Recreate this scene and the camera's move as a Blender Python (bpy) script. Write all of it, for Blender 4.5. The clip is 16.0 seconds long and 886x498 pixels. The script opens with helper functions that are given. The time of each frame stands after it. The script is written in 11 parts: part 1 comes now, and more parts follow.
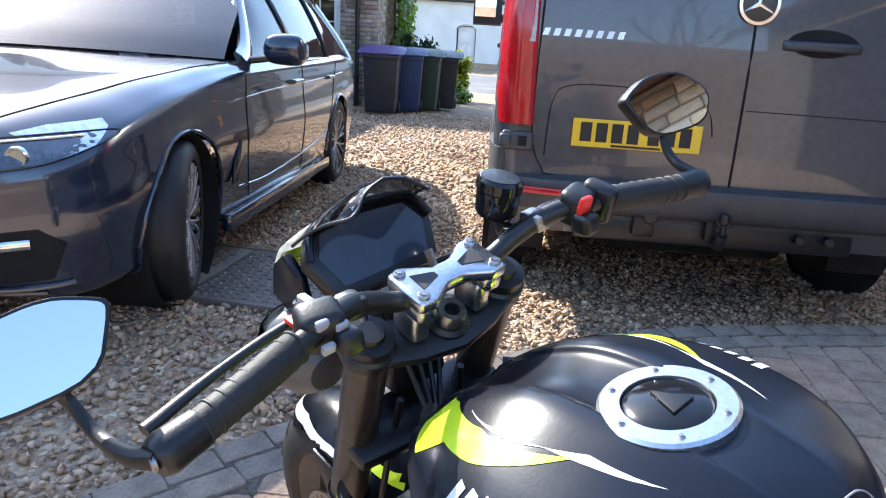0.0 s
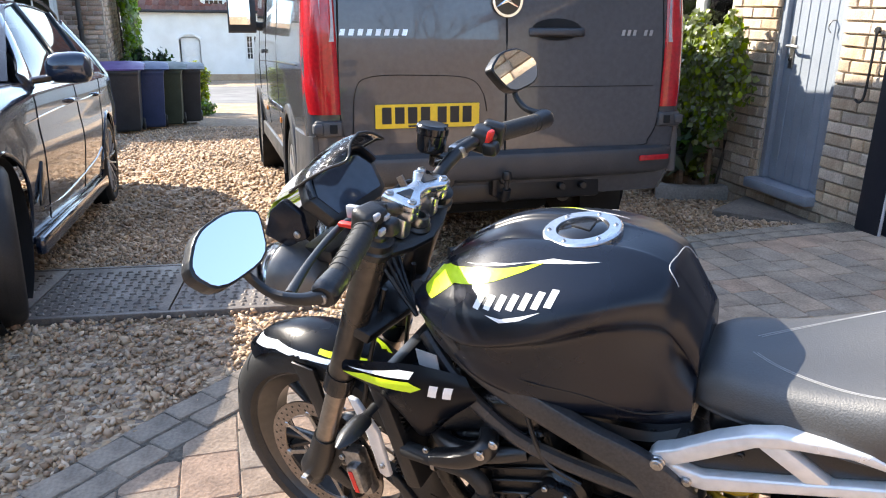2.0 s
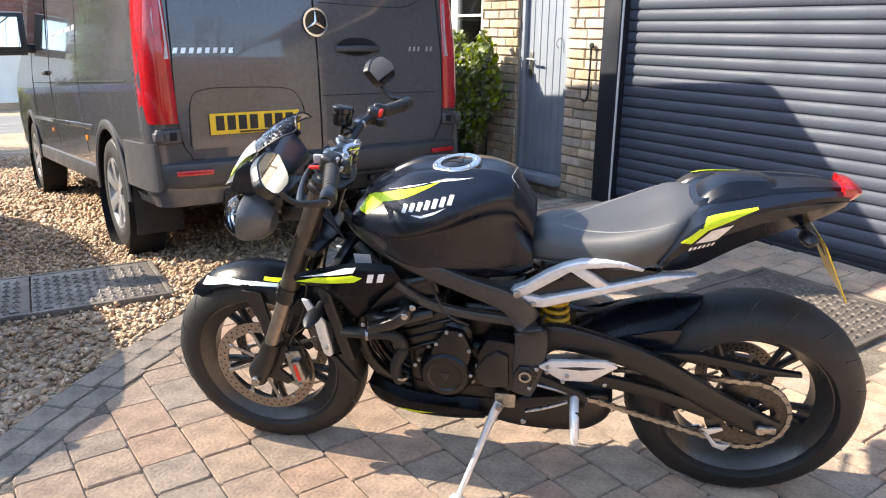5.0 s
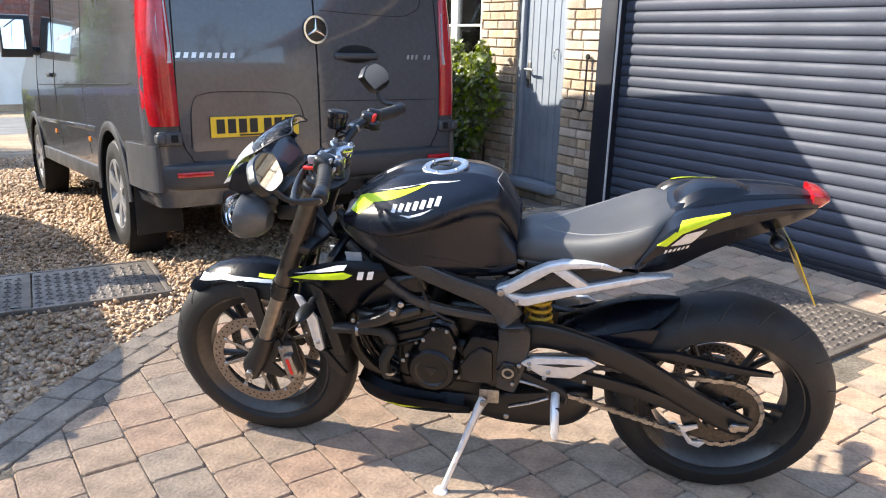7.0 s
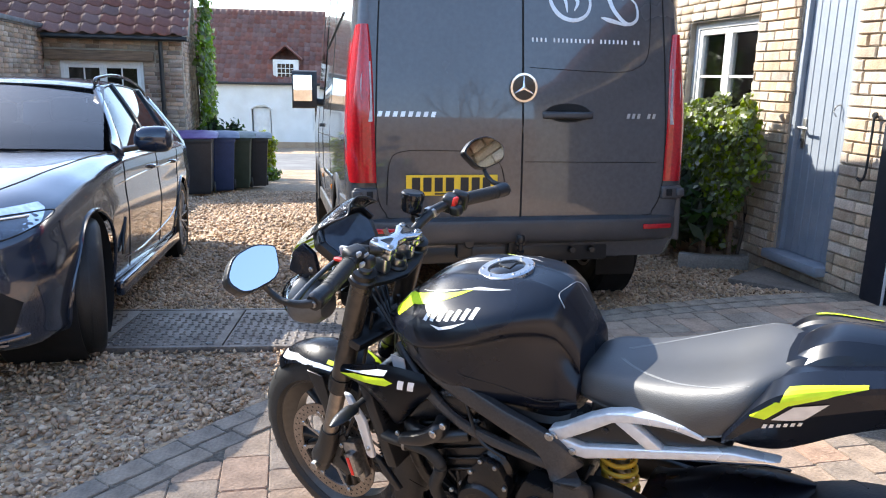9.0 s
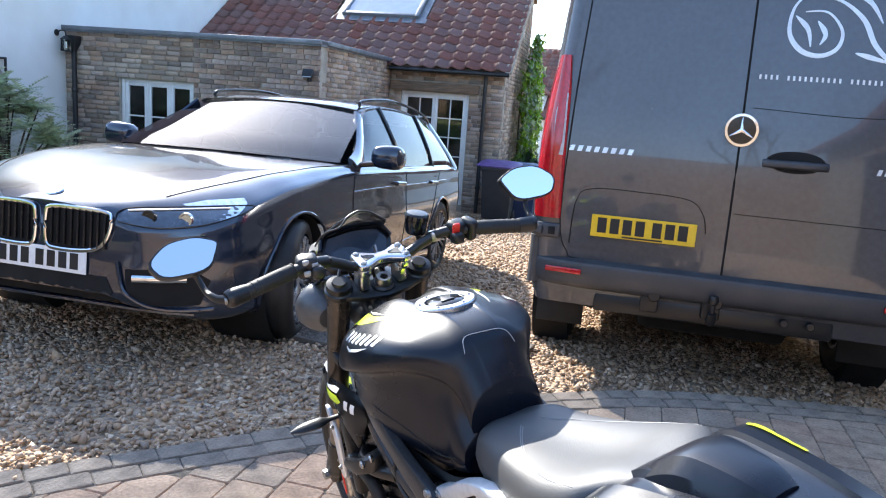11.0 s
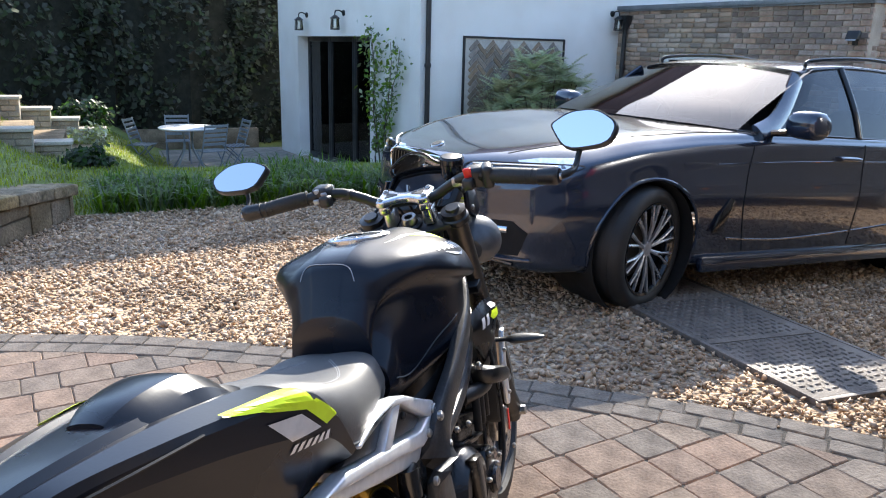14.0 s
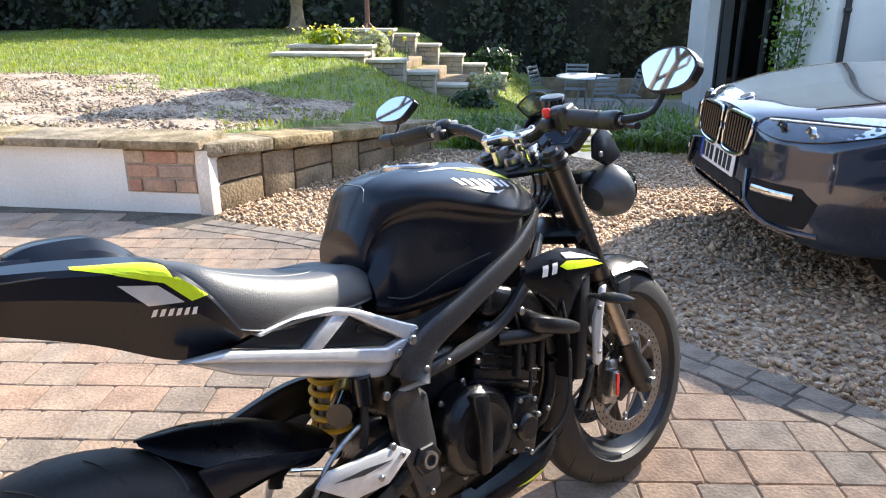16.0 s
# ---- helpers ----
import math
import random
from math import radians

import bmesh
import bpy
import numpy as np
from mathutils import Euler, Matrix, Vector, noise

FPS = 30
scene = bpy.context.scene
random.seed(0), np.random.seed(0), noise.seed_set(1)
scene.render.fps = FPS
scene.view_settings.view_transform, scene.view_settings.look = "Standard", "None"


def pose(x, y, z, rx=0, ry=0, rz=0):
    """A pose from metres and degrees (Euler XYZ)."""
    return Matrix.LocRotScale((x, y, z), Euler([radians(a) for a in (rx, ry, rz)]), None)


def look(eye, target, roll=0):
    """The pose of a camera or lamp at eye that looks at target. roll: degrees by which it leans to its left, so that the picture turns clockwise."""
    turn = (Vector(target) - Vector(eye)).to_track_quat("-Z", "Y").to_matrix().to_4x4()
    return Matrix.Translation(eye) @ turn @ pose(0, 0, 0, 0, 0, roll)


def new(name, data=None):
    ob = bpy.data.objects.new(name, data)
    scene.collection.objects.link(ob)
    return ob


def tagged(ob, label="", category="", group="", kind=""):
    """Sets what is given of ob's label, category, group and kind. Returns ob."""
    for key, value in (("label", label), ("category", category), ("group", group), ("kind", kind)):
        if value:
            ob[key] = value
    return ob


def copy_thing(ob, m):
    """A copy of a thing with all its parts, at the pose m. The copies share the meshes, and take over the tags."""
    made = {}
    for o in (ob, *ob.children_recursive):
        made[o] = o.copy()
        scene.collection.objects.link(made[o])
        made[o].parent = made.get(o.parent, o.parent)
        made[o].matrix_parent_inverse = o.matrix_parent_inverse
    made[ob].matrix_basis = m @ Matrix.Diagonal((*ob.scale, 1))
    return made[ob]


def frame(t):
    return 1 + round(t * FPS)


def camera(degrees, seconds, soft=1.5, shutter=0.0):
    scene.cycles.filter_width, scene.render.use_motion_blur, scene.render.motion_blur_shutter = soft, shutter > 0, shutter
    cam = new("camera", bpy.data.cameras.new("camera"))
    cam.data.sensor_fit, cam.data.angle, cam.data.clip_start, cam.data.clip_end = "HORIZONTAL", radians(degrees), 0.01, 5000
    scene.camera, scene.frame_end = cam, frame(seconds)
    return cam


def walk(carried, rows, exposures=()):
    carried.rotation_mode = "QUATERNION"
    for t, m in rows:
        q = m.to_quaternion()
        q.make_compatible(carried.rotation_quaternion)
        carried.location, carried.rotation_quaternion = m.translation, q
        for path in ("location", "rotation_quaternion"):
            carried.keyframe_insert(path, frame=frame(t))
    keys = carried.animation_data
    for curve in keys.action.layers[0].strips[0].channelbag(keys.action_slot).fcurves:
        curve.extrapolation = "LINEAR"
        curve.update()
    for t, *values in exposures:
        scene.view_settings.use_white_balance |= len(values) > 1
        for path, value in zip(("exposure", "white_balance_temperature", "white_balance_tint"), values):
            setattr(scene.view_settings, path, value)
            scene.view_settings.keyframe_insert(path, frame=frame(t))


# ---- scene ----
cam = camera(61.8, 16.0, soft=1.1)
PATH = [
    (0, (0.449, 0.155, 1.281), (0.141, 2.018, 0.623), 3.5),
    (0.5, (0.429, -0.012, 1.282), (0.3, 1.879, 0.644), 2.9),
    (1, (0.369, -0.148, 1.29), (0.413, 1.751, 0.664), 2.1),
    (1.5, (0.229, -0.21, 1.276), (0.432, 1.679, 0.652), 1.5),
    (2, (0.142, -0.295, 1.275), (0.485, 1.574, 0.65), 0.8),
    (2.5, (0.078, -0.438, 1.274), (0.544, 1.403, 0.646), 0.3),
    (3, (0.009, -0.558, 1.273), (0.584, 1.254, 0.649), -0.0),
    (3.5, (-0.11, -0.603, 1.27), (0.573, 1.174, 0.656), -0.2),
    (4, (-0.273, -0.652, 1.267), (0.521, 1.084, 0.67), -0.1),
    (4.5, (-0.354, -0.752, 1.27), (0.539, 0.942, 0.693), 0.2),
    (4.7, (-0.382, -0.813, 1.267), (0.546, 0.864, 0.697), 0.4),
    (7, (-0.403, -0.949, 1.268), (0.539, 0.73, 0.724), 1.6),
    (7.5, (-0.266, -0.88, 1.293), (0.545, 0.872, 0.774), 2.2),
    (8, (-0.104, -0.853, 1.35), (0.502, 0.98, 0.829), 1.1),
    (10.3, (0.826, -0.713, 1.348), (0.455, 1.217, 0.973), 4.2),
    (10.5, (0.91, -0.705, 1.35), (0.45, 1.205, 0.974), 4.3),
    (11, (1.051, -0.582, 1.334), (0.365, 1.256, 0.945), 4.2),
    (11.5, (1.158, -0.441, 1.34), (0.264, 1.301, 0.933), 3.9),
    (12, (1.361, -0.349, 1.343), (0.275, 1.275, 0.915), 3.3),
    (12.5, (1.521, -0.239, 1.332), (0.253, 1.241, 0.884), 2.8),
    (13, (1.636, -0.046, 1.306), (0.188, 1.252, 0.837), 2.4),
    (13.5, (1.761, 0.14, 1.301), (0.146, 1.212, 0.808), 1.9),
    (14, (1.92, 0.328, 1.306), (0.164, 1.131, 0.785), 1.5),
    (14.5, (1.942, 0.506, 1.286), (0.089, 1.016, 0.731), 0.9),
    (15, (1.932, 0.669, 1.286), (0.034, 0.893, 0.698), 0.4),
    (15.5, (1.993, 0.868, 1.283), (0.092, 0.833, 0.661), 0.0),
    (16, (2.056, 1.05, 1.284), (0.184, 0.779, 0.632), -0.2),
]
EXPOSURES = [(0, 2.02, 6050, 10), (1.5, 2.1, 6400, 10), (2.5, 2.1, 6850, 11), (4.7, 2.0, 6950, 11), (7, 1.87, 6650, 10), (8, 1.87, 6500, 10), (10.3, 2.08, 6100, 10), (12, 1.8, 6200, 10), (13, 1.78, 6350, 10), (14.5, 1.93, 6350, 10), (16, 2.03, 6550, 10)]
walk(cam, [(t, look(eye, target, roll)) for t, eye, target, roll in PATH], EXPOSURES)


# ---- world, sun ----
SUN_DIR = Vector((1.0, -0.78, -0.89)).normalized()
world = bpy.data.worlds.new("sky")
scene.world = world
world.use_nodes = True
sky = world.node_tree.nodes.new("ShaderNodeTexSky")
sky.sky_type, sky.sun_disc = "NISHITA", False
sky.sun_elevation, sky.sun_rotation = math.asin(-SUN_DIR.z), math.atan2(-SUN_DIR.x, -SUN_DIR.y)
sky.air_density, sky.dust_density, sky.ozone_density = 1.0, 0.7, 1.5
background = world.node_tree.nodes["Background"]
world.node_tree.links.new(sky.outputs[0], background.inputs[0])
background.inputs[1].default_value = 0.15
sun = new("sun", bpy.data.lights.new("sun", "SUN"))
sun.data.energy, sun.data.angle, sun.data.color = 3.5, radians(0.5), (1.0, 0.93, 0.81)
sun.rotation_euler = SUN_DIR.to_track_quat("-Z", "Y").to_euler()
scene.view_settings.exposure = 1.2

# ---- mesh helpers ----
from mathutils.bvhtree import BVHTree


def link(tree, a, b):
    tree.links.new(a, b)


def pm(name, col, rough=0.6, metal=0.0, col2=None, scale=6.0, fine=60.0, amt=0.25, bump=0.1, coat=0.0, rand=0.0, rvar=0.1, spec=0.5, island=False, satv=1.6, stretch=(1, 1, 1)):
    """A procedural surface: two scales of noise in colour and roughness, fine relief, optional change from piece to piece."""
    m = bpy.data.materials.new(name)
    m.use_nodes = True
    t = m.node_tree
    n = t.nodes
    b = n["Principled BSDF"]
    co = n.new("ShaderNodeTexCoord")
    mp = n.new("ShaderNodeMapping")
    mp.inputs["Scale"].default_value = stretch
    link(t, co.outputs["Object"], mp.inputs[0])
    n1, n2 = n.new("ShaderNodeTexNoise"), n.new("ShaderNodeTexNoise")
    for k, s, d in ((n1, scale, 5), (n2, fine, 3)):
        k.inputs["Scale"].default_value, k.inputs["Detail"].default_value = s, d
        link(t, mp.outputs[0], k.inputs[0])
    mix = n.new("ShaderNodeMix")
    mix.data_type = "RGBA"
    col2 = col2 or tuple(c * (1 - amt) for c in col)
    mix.inputs[6].default_value, mix.inputs[7].default_value = (*col, 1), (*col2, 1)
    ramp = n.new("ShaderNodeMapRange")
    ramp.inputs[1].default_value, ramp.inputs[2].default_value = 0.35, 0.65
    link(t, n1.outputs[0], ramp.inputs[0])
    link(t, ramp.outputs[0], mix.inputs[0])
    hsv = n.new("ShaderNodeHueSaturation")
    link(t, mix.outputs[2], hsv.inputs["Color"])
    val = n.new("ShaderNodeMapRange")
    val.inputs[1].default_value, val.inputs[2].default_value = 0.3, 0.7
    val.inputs[3].default_value, val.inputs[4].default_value = 1 - amt, 1 + amt
    link(t, n2.outputs[0], val.inputs[0])
    if rand:
        if island:
            o = n.new("ShaderNodeNewGeometry").outputs["Random Per Island"]
        else:
            o = n.new("ShaderNodeObjectInfo").outputs["Random"]
        r = n.new("ShaderNodeMapRange")
        r.inputs[3].default_value, r.inputs[4].default_value = 1 - rand, 1 + rand
        link(t, o, r.inputs[0])
        mul = n.new("ShaderNodeMath")
        mul.operation = "MULTIPLY"
        link(t, val.outputs[0], mul.inputs[0])
        link(t, r.outputs[0], mul.inputs[1])
        link(t, mul.outputs[0], hsv.inputs["Value"])
        h = n.new("ShaderNodeMath")
        h.operation = "MULTIPLY"
        h.inputs[1].default_value = 7.31
        link(t, o, h.inputs[0])
        fr = n.new("ShaderNodeMath")
        fr.operation = "FRACT"
        link(t, h.outputs[0], fr.inputs[0])
        s2 = n.new("ShaderNodeMapRange")
        s2.inputs[3].default_value, s2.inputs[4].default_value = 1 - satv * rand, 1 + satv * rand
        link(t, fr.outputs[0], s2.inputs[0])
        link(t, s2.outputs[0], hsv.inputs["Saturation"])
    else:
        link(t, val.outputs[0], hsv.inputs["Value"])
    link(t, hsv.outputs[0], b.inputs["Base Color"])
    rr = n.new("ShaderNodeMapRange")
    rr.inputs[1].default_value, rr.inputs[2].default_value = 0.3, 0.7
    rr.inputs[3].default_value, rr.inputs[4].default_value = max(0.02, rough - rvar), min(1, rough + rvar)
    link(t, n1.outputs[0], rr.inputs[0])
    link(t, rr.outputs[0], b.inputs["Roughness"])
    b.inputs["Metallic"].default_value = metal
    b.inputs["Coat Weight"].default_value = coat
    b.inputs["Coat Roughness"].default_value = 0.04
    b.inputs["Specular IOR Level"].default_value = spec
    if bump:
        bp = n.new("ShaderNodeBump")
        bp.inputs["Strength"].default_value, bp.inputs["Distance"].default_value = bump, 0.01
        link(t, n2.outputs[0], bp.inputs["Height"])
        link(t, bp.outputs[0], b.inputs["Normal"])
    return m


def glass(name, col, rough=0.02, alpha_mix=0.0, ior=1.45):
    """Clear or tinted glazing: a sheet that passes light straight, tinted, with a glossy front."""
    m = bpy.data.materials.new(name)
    m.use_nodes = True
    t = m.node_tree
    n = t.nodes
    n.remove(n["Principled BSDF"])
    tr, gl, fr, mx = n.new("ShaderNodeBsdfTransparent"), n.new("ShaderNodeBsdfGlossy"), n.new("ShaderNodeFresnel"), n.new("ShaderNodeMixShader")
    tr.inputs[0].default_value = (*col, 1)
    gl.inputs["Roughness"].default_value = rough
    fr.inputs[0].default_value = ior
    link(t, fr.outputs[0], mx.inputs[0])
    link(t, tr.outputs[0], mx.inputs[1])
    link(t, gl.outputs[0], mx.inputs[2])
    link(t, mx.outputs[0], n["Material Output"].inputs[0])
    return m


def leafy(m, amt=0.45, gain=1.25):
    """Lets light through a leaf: part of the surface is translucent, in the leaf's own colour."""
    t = m.node_tree
    n = t.nodes
    b, out = n["Principled BSDF"], n["Material Output"]
    src = b.inputs["Base Color"].links[0].from_socket
    hs = n.new("ShaderNodeHueSaturation")
    hs.inputs["Value"].default_value, hs.inputs["Saturation"].default_value = gain, 1.1
    link(t, src, hs.inputs["Color"])
    tr, mx = n.new("ShaderNodeBsdfTranslucent"), n.new("ShaderNodeMixShader")
    link(t, hs.outputs[0], tr.inputs[0])
    mx.inputs[0].default_value = amt
    link(t, b.outputs[0], mx.inputs[1])
    link(t, tr.outputs[0], mx.inputs[2])
    link(t, mx.outputs[0], out.inputs[0])
    return m


def thing(name, m, label, category, group="", kind=""):
    o = new(name)
    o.empty_display_size = 0.1
    o.matrix_world = m
    return tagged(o, label, category, group, kind)


def part(name, bm, material, parent=None, label="", smooth=0.6, xf=None, m=None, kind=""):
    """Links a bmesh as one mesh object under a thing or a part. smooth: the angle in radians past which an edge stays sharp."""
    if xf is not None:
        bmesh.ops.transform(bm, matrix=xf, verts=bm.verts)
    bmesh.ops.recalc_face_normals(bm, faces=bm.faces)
    if smooth:
        for f in bm.faces:
            f.smooth = True
        for e in bm.edges:
            if len(e.link_faces) == 2 and e.calc_face_angle(0) > smooth:
                e.smooth = False
    me = bpy.data.meshes.new(name)
    bm.to_mesh(me)
    bm.free()
    for k in (material if isinstance(material, (list, tuple)) else [material]):
        me.materials.append(k)
    o = new(name, me)
    if parent is not None:
        o.parent = parent
    if m is not None:
        o.matrix_local = m
    return tagged(o, label, "", "", kind)


def box(size, at=(0, 0, 0), bev=0.0, seg=2, rot=None, bm=None):
    """A box centred at a point, with rounded edges."""
    b = bmesh.new()
    bmesh.ops.create_cube(b, size=1, matrix=Matrix.Diagonal((*size, 1)))
    if bev:
        bmesh.ops.bevel(b, geom=b.edges[:], offset=min(bev, min(size) * 0.48), segments=seg, affect="EDGES", profile=0.5)
    mm = Matrix.Translation(at) @ (rot if rot is not None else Matrix.Identity(4))
    bmesh.ops.transform(b, matrix=mm, verts=b.verts)
    return join(bm, b) if bm is not None else b


def join(bm, other):
    me = bpy.data.meshes.new("tmp")
    other.to_mesh(me)
    other.free()
    bm.from_mesh(me)
    bpy.data.meshes.remove(me)
    return bm


def cr(points, k, closed=False):
    """A smooth curve through points, k steps for each span."""
    p = np.array(points, float)
    n = len(p)
    out = []
    for i in range(n if closed else n - 1):
        if closed:
            a, b, c, d = (p[(i + j) % n] for j in (-1, 0, 1, 2))
        else:
            a, b, c, d = p[max(i - 1, 0)], p[i], p[i + 1], p[min(i + 2, n - 1)]
        for s in range(k):
            u = s / k
            out.append(0.5 * (2 * b + (c - a) * u + (2 * a - 5 * b + 4 * c - d) * u * u + (3 * b - a - 3 * c + d) * u ** 3))
    if not closed:
        out.append(p[-1])
    return np.array(out)


def tube(points, ra, rb=None, seg=10, k=4, up=(0, 0, 1), cap=True, bm=None, power=2.0):
    """A bar swept along a smooth line: half-thickness ra across up, rb along it, each a number or one for each point."""
    pts = cr(points, k) if k > 1 else np.array(points, float)
    n = len(pts)
    rb = ra if rb is None else rb
    at = np.linspace(0, 1, n)
    A = np.interp(at, np.linspace(0, 1, len(ra)), ra) if hasattr(ra, "__len__") else np.full(n, ra)
    B = np.interp(at, np.linspace(0, 1, len(rb)), rb) if hasattr(rb, "__len__") else np.full(n, rb)
    b = bmesh.new()
    rings = []
    for i in range(n):
        d = Vector(pts[min(i + 1, n - 1)] - pts[max(i - 1, 0)]).normalized()
        side = d.cross(Vector(up))
        side = side.normalized() if side.length > 1e-4 else d.orthogonal().normalized()
        top = side.cross(d).normalized()
        ring = []
        for j in range(seg):
            a = 2 * math.pi * (j + 0.5) / seg
            c, s = math.cos(a), math.sin(a)
            c, s = math.copysign(abs(c) ** (2 / power), c), math.copysign(abs(s) ** (2 / power), s)
            ring.append(b.verts.new(Vector(pts[i]) + side * c * A[i] + top * s * B[i]))
        rings.append(ring)
    for i in range(n - 1):
        for j in range(seg):
            b.faces.new((rings[i][j], rings[i][(j + 1) % seg], rings[i + 1][(j + 1) % seg], rings[i + 1][j]))
    if cap:
        b.faces.new(rings[0][::-1])
        b.faces.new(rings[-1])
    return join(bm, b) if bm is not None else b


def lathe(profile, seg=48, m=None, bm=None, closed=False):
    """Turns (radius, height) pairs round the z axis."""
    b = bmesh.new()
    rings = [[b.verts.new((r * math.cos(2 * math.pi * j / seg), r * math.sin(2 * math.pi * j / seg), z)) for j in range(seg)] for r, z in profile]
    for i in range(len(rings) - (0 if closed else 1)):
        p, q = rings[i], rings[(i + 1) % len(rings)]
        for j in range(seg):
            b.faces.new((p[j], p[(j + 1) % seg], q[(j + 1) % seg], q[j]))
    if not closed:
        for ring, r in ((rings[0], profile[0][0]), (rings[-1], profile[-1][0])):
            if r > 1e-5:
                b.faces.new(ring)
    bmesh.ops.remove_doubles(b, verts=b.verts, dist=1e-6)
    if m is not None:
        bmesh.ops.transform(b, matrix=m, verts=b.verts)
    return join(bm, b) if bm is not None else b


def disc(r, depth, at=(0, 0, 0), axis="Y", seg=24, bev=0.0, bm=None):
    """A short round bar, centred, along an axis."""
    e = min(bev, r * 0.5, depth * 0.45)
    pr = [(0, -depth / 2), (r - e, -depth / 2), (r, -depth / 2 + e), (r, depth / 2 - e), (r - e, depth / 2), (0, depth / 2)] if e else [(0, -depth / 2), (r, -depth / 2), (r, depth / 2), (0, depth / 2)]
    turn = {"X": pose(0, 0, 0, 0, 90), "Y": pose(0, 0, 0, -90), "Z": Matrix.Identity(4)}[axis] if isinstance(axis, str) else Vector(axis).to_track_quat("Z", "Y").to_matrix().to_4x4()
    return lathe(pr, seg, Matrix.Translation(at) @ turn, bm)


def surf(rows, ku=4, kv=4, closed=True, cap=True, bm=None):
    """A smooth skin through rows of control points; the rows may be closed rings."""
    g = [cr(r, kv, closed) for r in rows]
    g = np.array(g)
    cols = [cr(g[:, j], ku) for j in range(g.shape[1])]
    g = np.array(cols).transpose(1, 0, 2)
    b = bmesh.new()
    v = [[b.verts.new(p) for p in r] for r in g]
    w = len(v[0])
    for i in range(len(v) - 1):
        for j in range(w if closed else w - 1):
            b.faces.new((v[i][j], v[i][(j + 1) % w], v[i + 1][(j + 1) % w], v[i + 1][j]))
    if cap and closed:
        b.faces.new(v[0][::-1])
        b.faces.new(v[-1])
    return join(bm, b) if bm is not None else b


def slab(poly, a, b_, plane="XZ", bev=0.0, seg=2, bm=None):
    """A flat outline given thickness from a to b_ across its plane."""
    b = bmesh.new()
    put = {"XZ": lambda p, d: (p[0], d, p[1]), "XY": lambda p, d: (p[0], p[1], d), "YZ": lambda p, d: (d, p[0], p[1])}[plane]
    lo, hi = [b.verts.new(put(p, a)) for p in poly], [b.verts.new(put(p, b_)) for p in poly]
    n = len(poly)
    b.faces.new(lo[::-1])
    b.faces.new(hi)
    for i in range(n):
        b.faces.new((lo[i], lo[(i + 1) % n], hi[(i + 1) % n], hi[i]))
    bmesh.ops.recalc_face_normals(b, faces=b.faces)
    if bev:
        bmesh.ops.bevel(b, geom=b.edges[:], offset=bev, segments=seg, affect="EDGES", profile=0.5, clamp_overlap=True)
    return join(bm, b) if bm is not None else b


def decal(poly, target, axis="Y", side=1, lift=0.0015, step=0.012, thick=0.0):
    """A thin skin laid on a shape: an outline cast onto it along an axis."""
    tree = target
    b = bmesh.new()
    vs = [b.verts.new((p[0], p[1], 0)) for p in poly]
    b.faces.new(vs).normal_update()
    bmesh.ops.triangulate(b, faces=b.faces[:])
    for _ in range(6):
        es = [e for e in b.edges if e.calc_length() > step]
        if not es:
            break
        bmesh.ops.subdivide_edges(b, edges=es, cuts=1)
        bmesh.ops.triangulate(b, faces=b.faces[:])
    dead = []
    for v in b.verts:
        u, w = v.co.x, v.co.y
        if axis == "Y":
            o, d = Vector((u, side * 2, w)), Vector((0, -side, 0))
        elif axis == "X":
            o, d = Vector((side * 5, u, w)), Vector((-side, 0, 0))
        else:
            o, d = Vector((u, w, 3)), Vector((0, 0, -1))
        hit, nor, _, _ = tree.ray_cast(o, d)
        if hit is None:
            dead.append(v)
        else:
            v.co = hit - d * lift
    bmesh.ops.delete(b, geom=dead, context="VERTS")
    return b


def tree_of(o):
    me = o.data
    return BVHTree.FromPolygons([v.co for v in me.vertices], [p.vertices for p in me.polygons])


def soup(name, verts, faces, material, kind="stuff", parent=None, label="", category="", smooth=False, m=None):
    me = bpy.data.meshes.new(name)
    nv, nf = len(verts), len(faces)
    me.vertices.add(nv)
    me.vertices.foreach_set("co", np.asarray(verts, np.float32).ravel())
    k = faces.shape[1]
    me.loops.add(nf * k)
    me.loops.foreach_set("vertex_index", np.asarray(faces, np.int32).ravel())
    me.polygons.add(nf)
    me.polygons.foreach_set("loop_start", np.arange(0, nf * k, k, dtype=np.int32))
    me.polygons.foreach_set("loop_total", np.full(nf, k, np.int32))
    if smooth:
        me.polygons.foreach_set("use_smooth", np.ones(nf, bool))
    me.update(calc_edges=True)
    me.validate()
    me.materials.append(material)
    o = new(name, me)
    if parent is not None:
        o.parent = parent
    if m is not None:
        o.matrix_local = m
    return tagged(o, label, category, "", kind)


def leaves(points, size, rng, flat=0.5, long=1.6, out=None):
    """Folded leaves at points: (verts, quads). out: a direction for each that it faces more or less."""
    n = len(points)
    d = rng.normal(size=(n, 3))
    if out is not None:
        d = d * flat + out
    d /= np.linalg.norm(d, axis=1)[:, None]
    a = np.cross(d, rng.normal(size=(n, 3)))
    a /= np.linalg.norm(a, axis=1)[:, None]
    c = np.cross(d, a)
    s = (size * rng.uniform(0.6, 1.3, n))[:, None]
    p = np.asarray(points)
    v = np.stack([p - a * s * long / 2, p + c * s * 0.5 + d * s * 0.15, p + a * s * long / 2, p - c * s * 0.5 + d * s * 0.15], 1).reshape(-1, 3)
    f = np.arange(4 * n).reshape(n, 4)
    tri = np.concatenate([f[:, [0, 1, 2]], f[:, [0, 2, 3]]])
    return v, tri

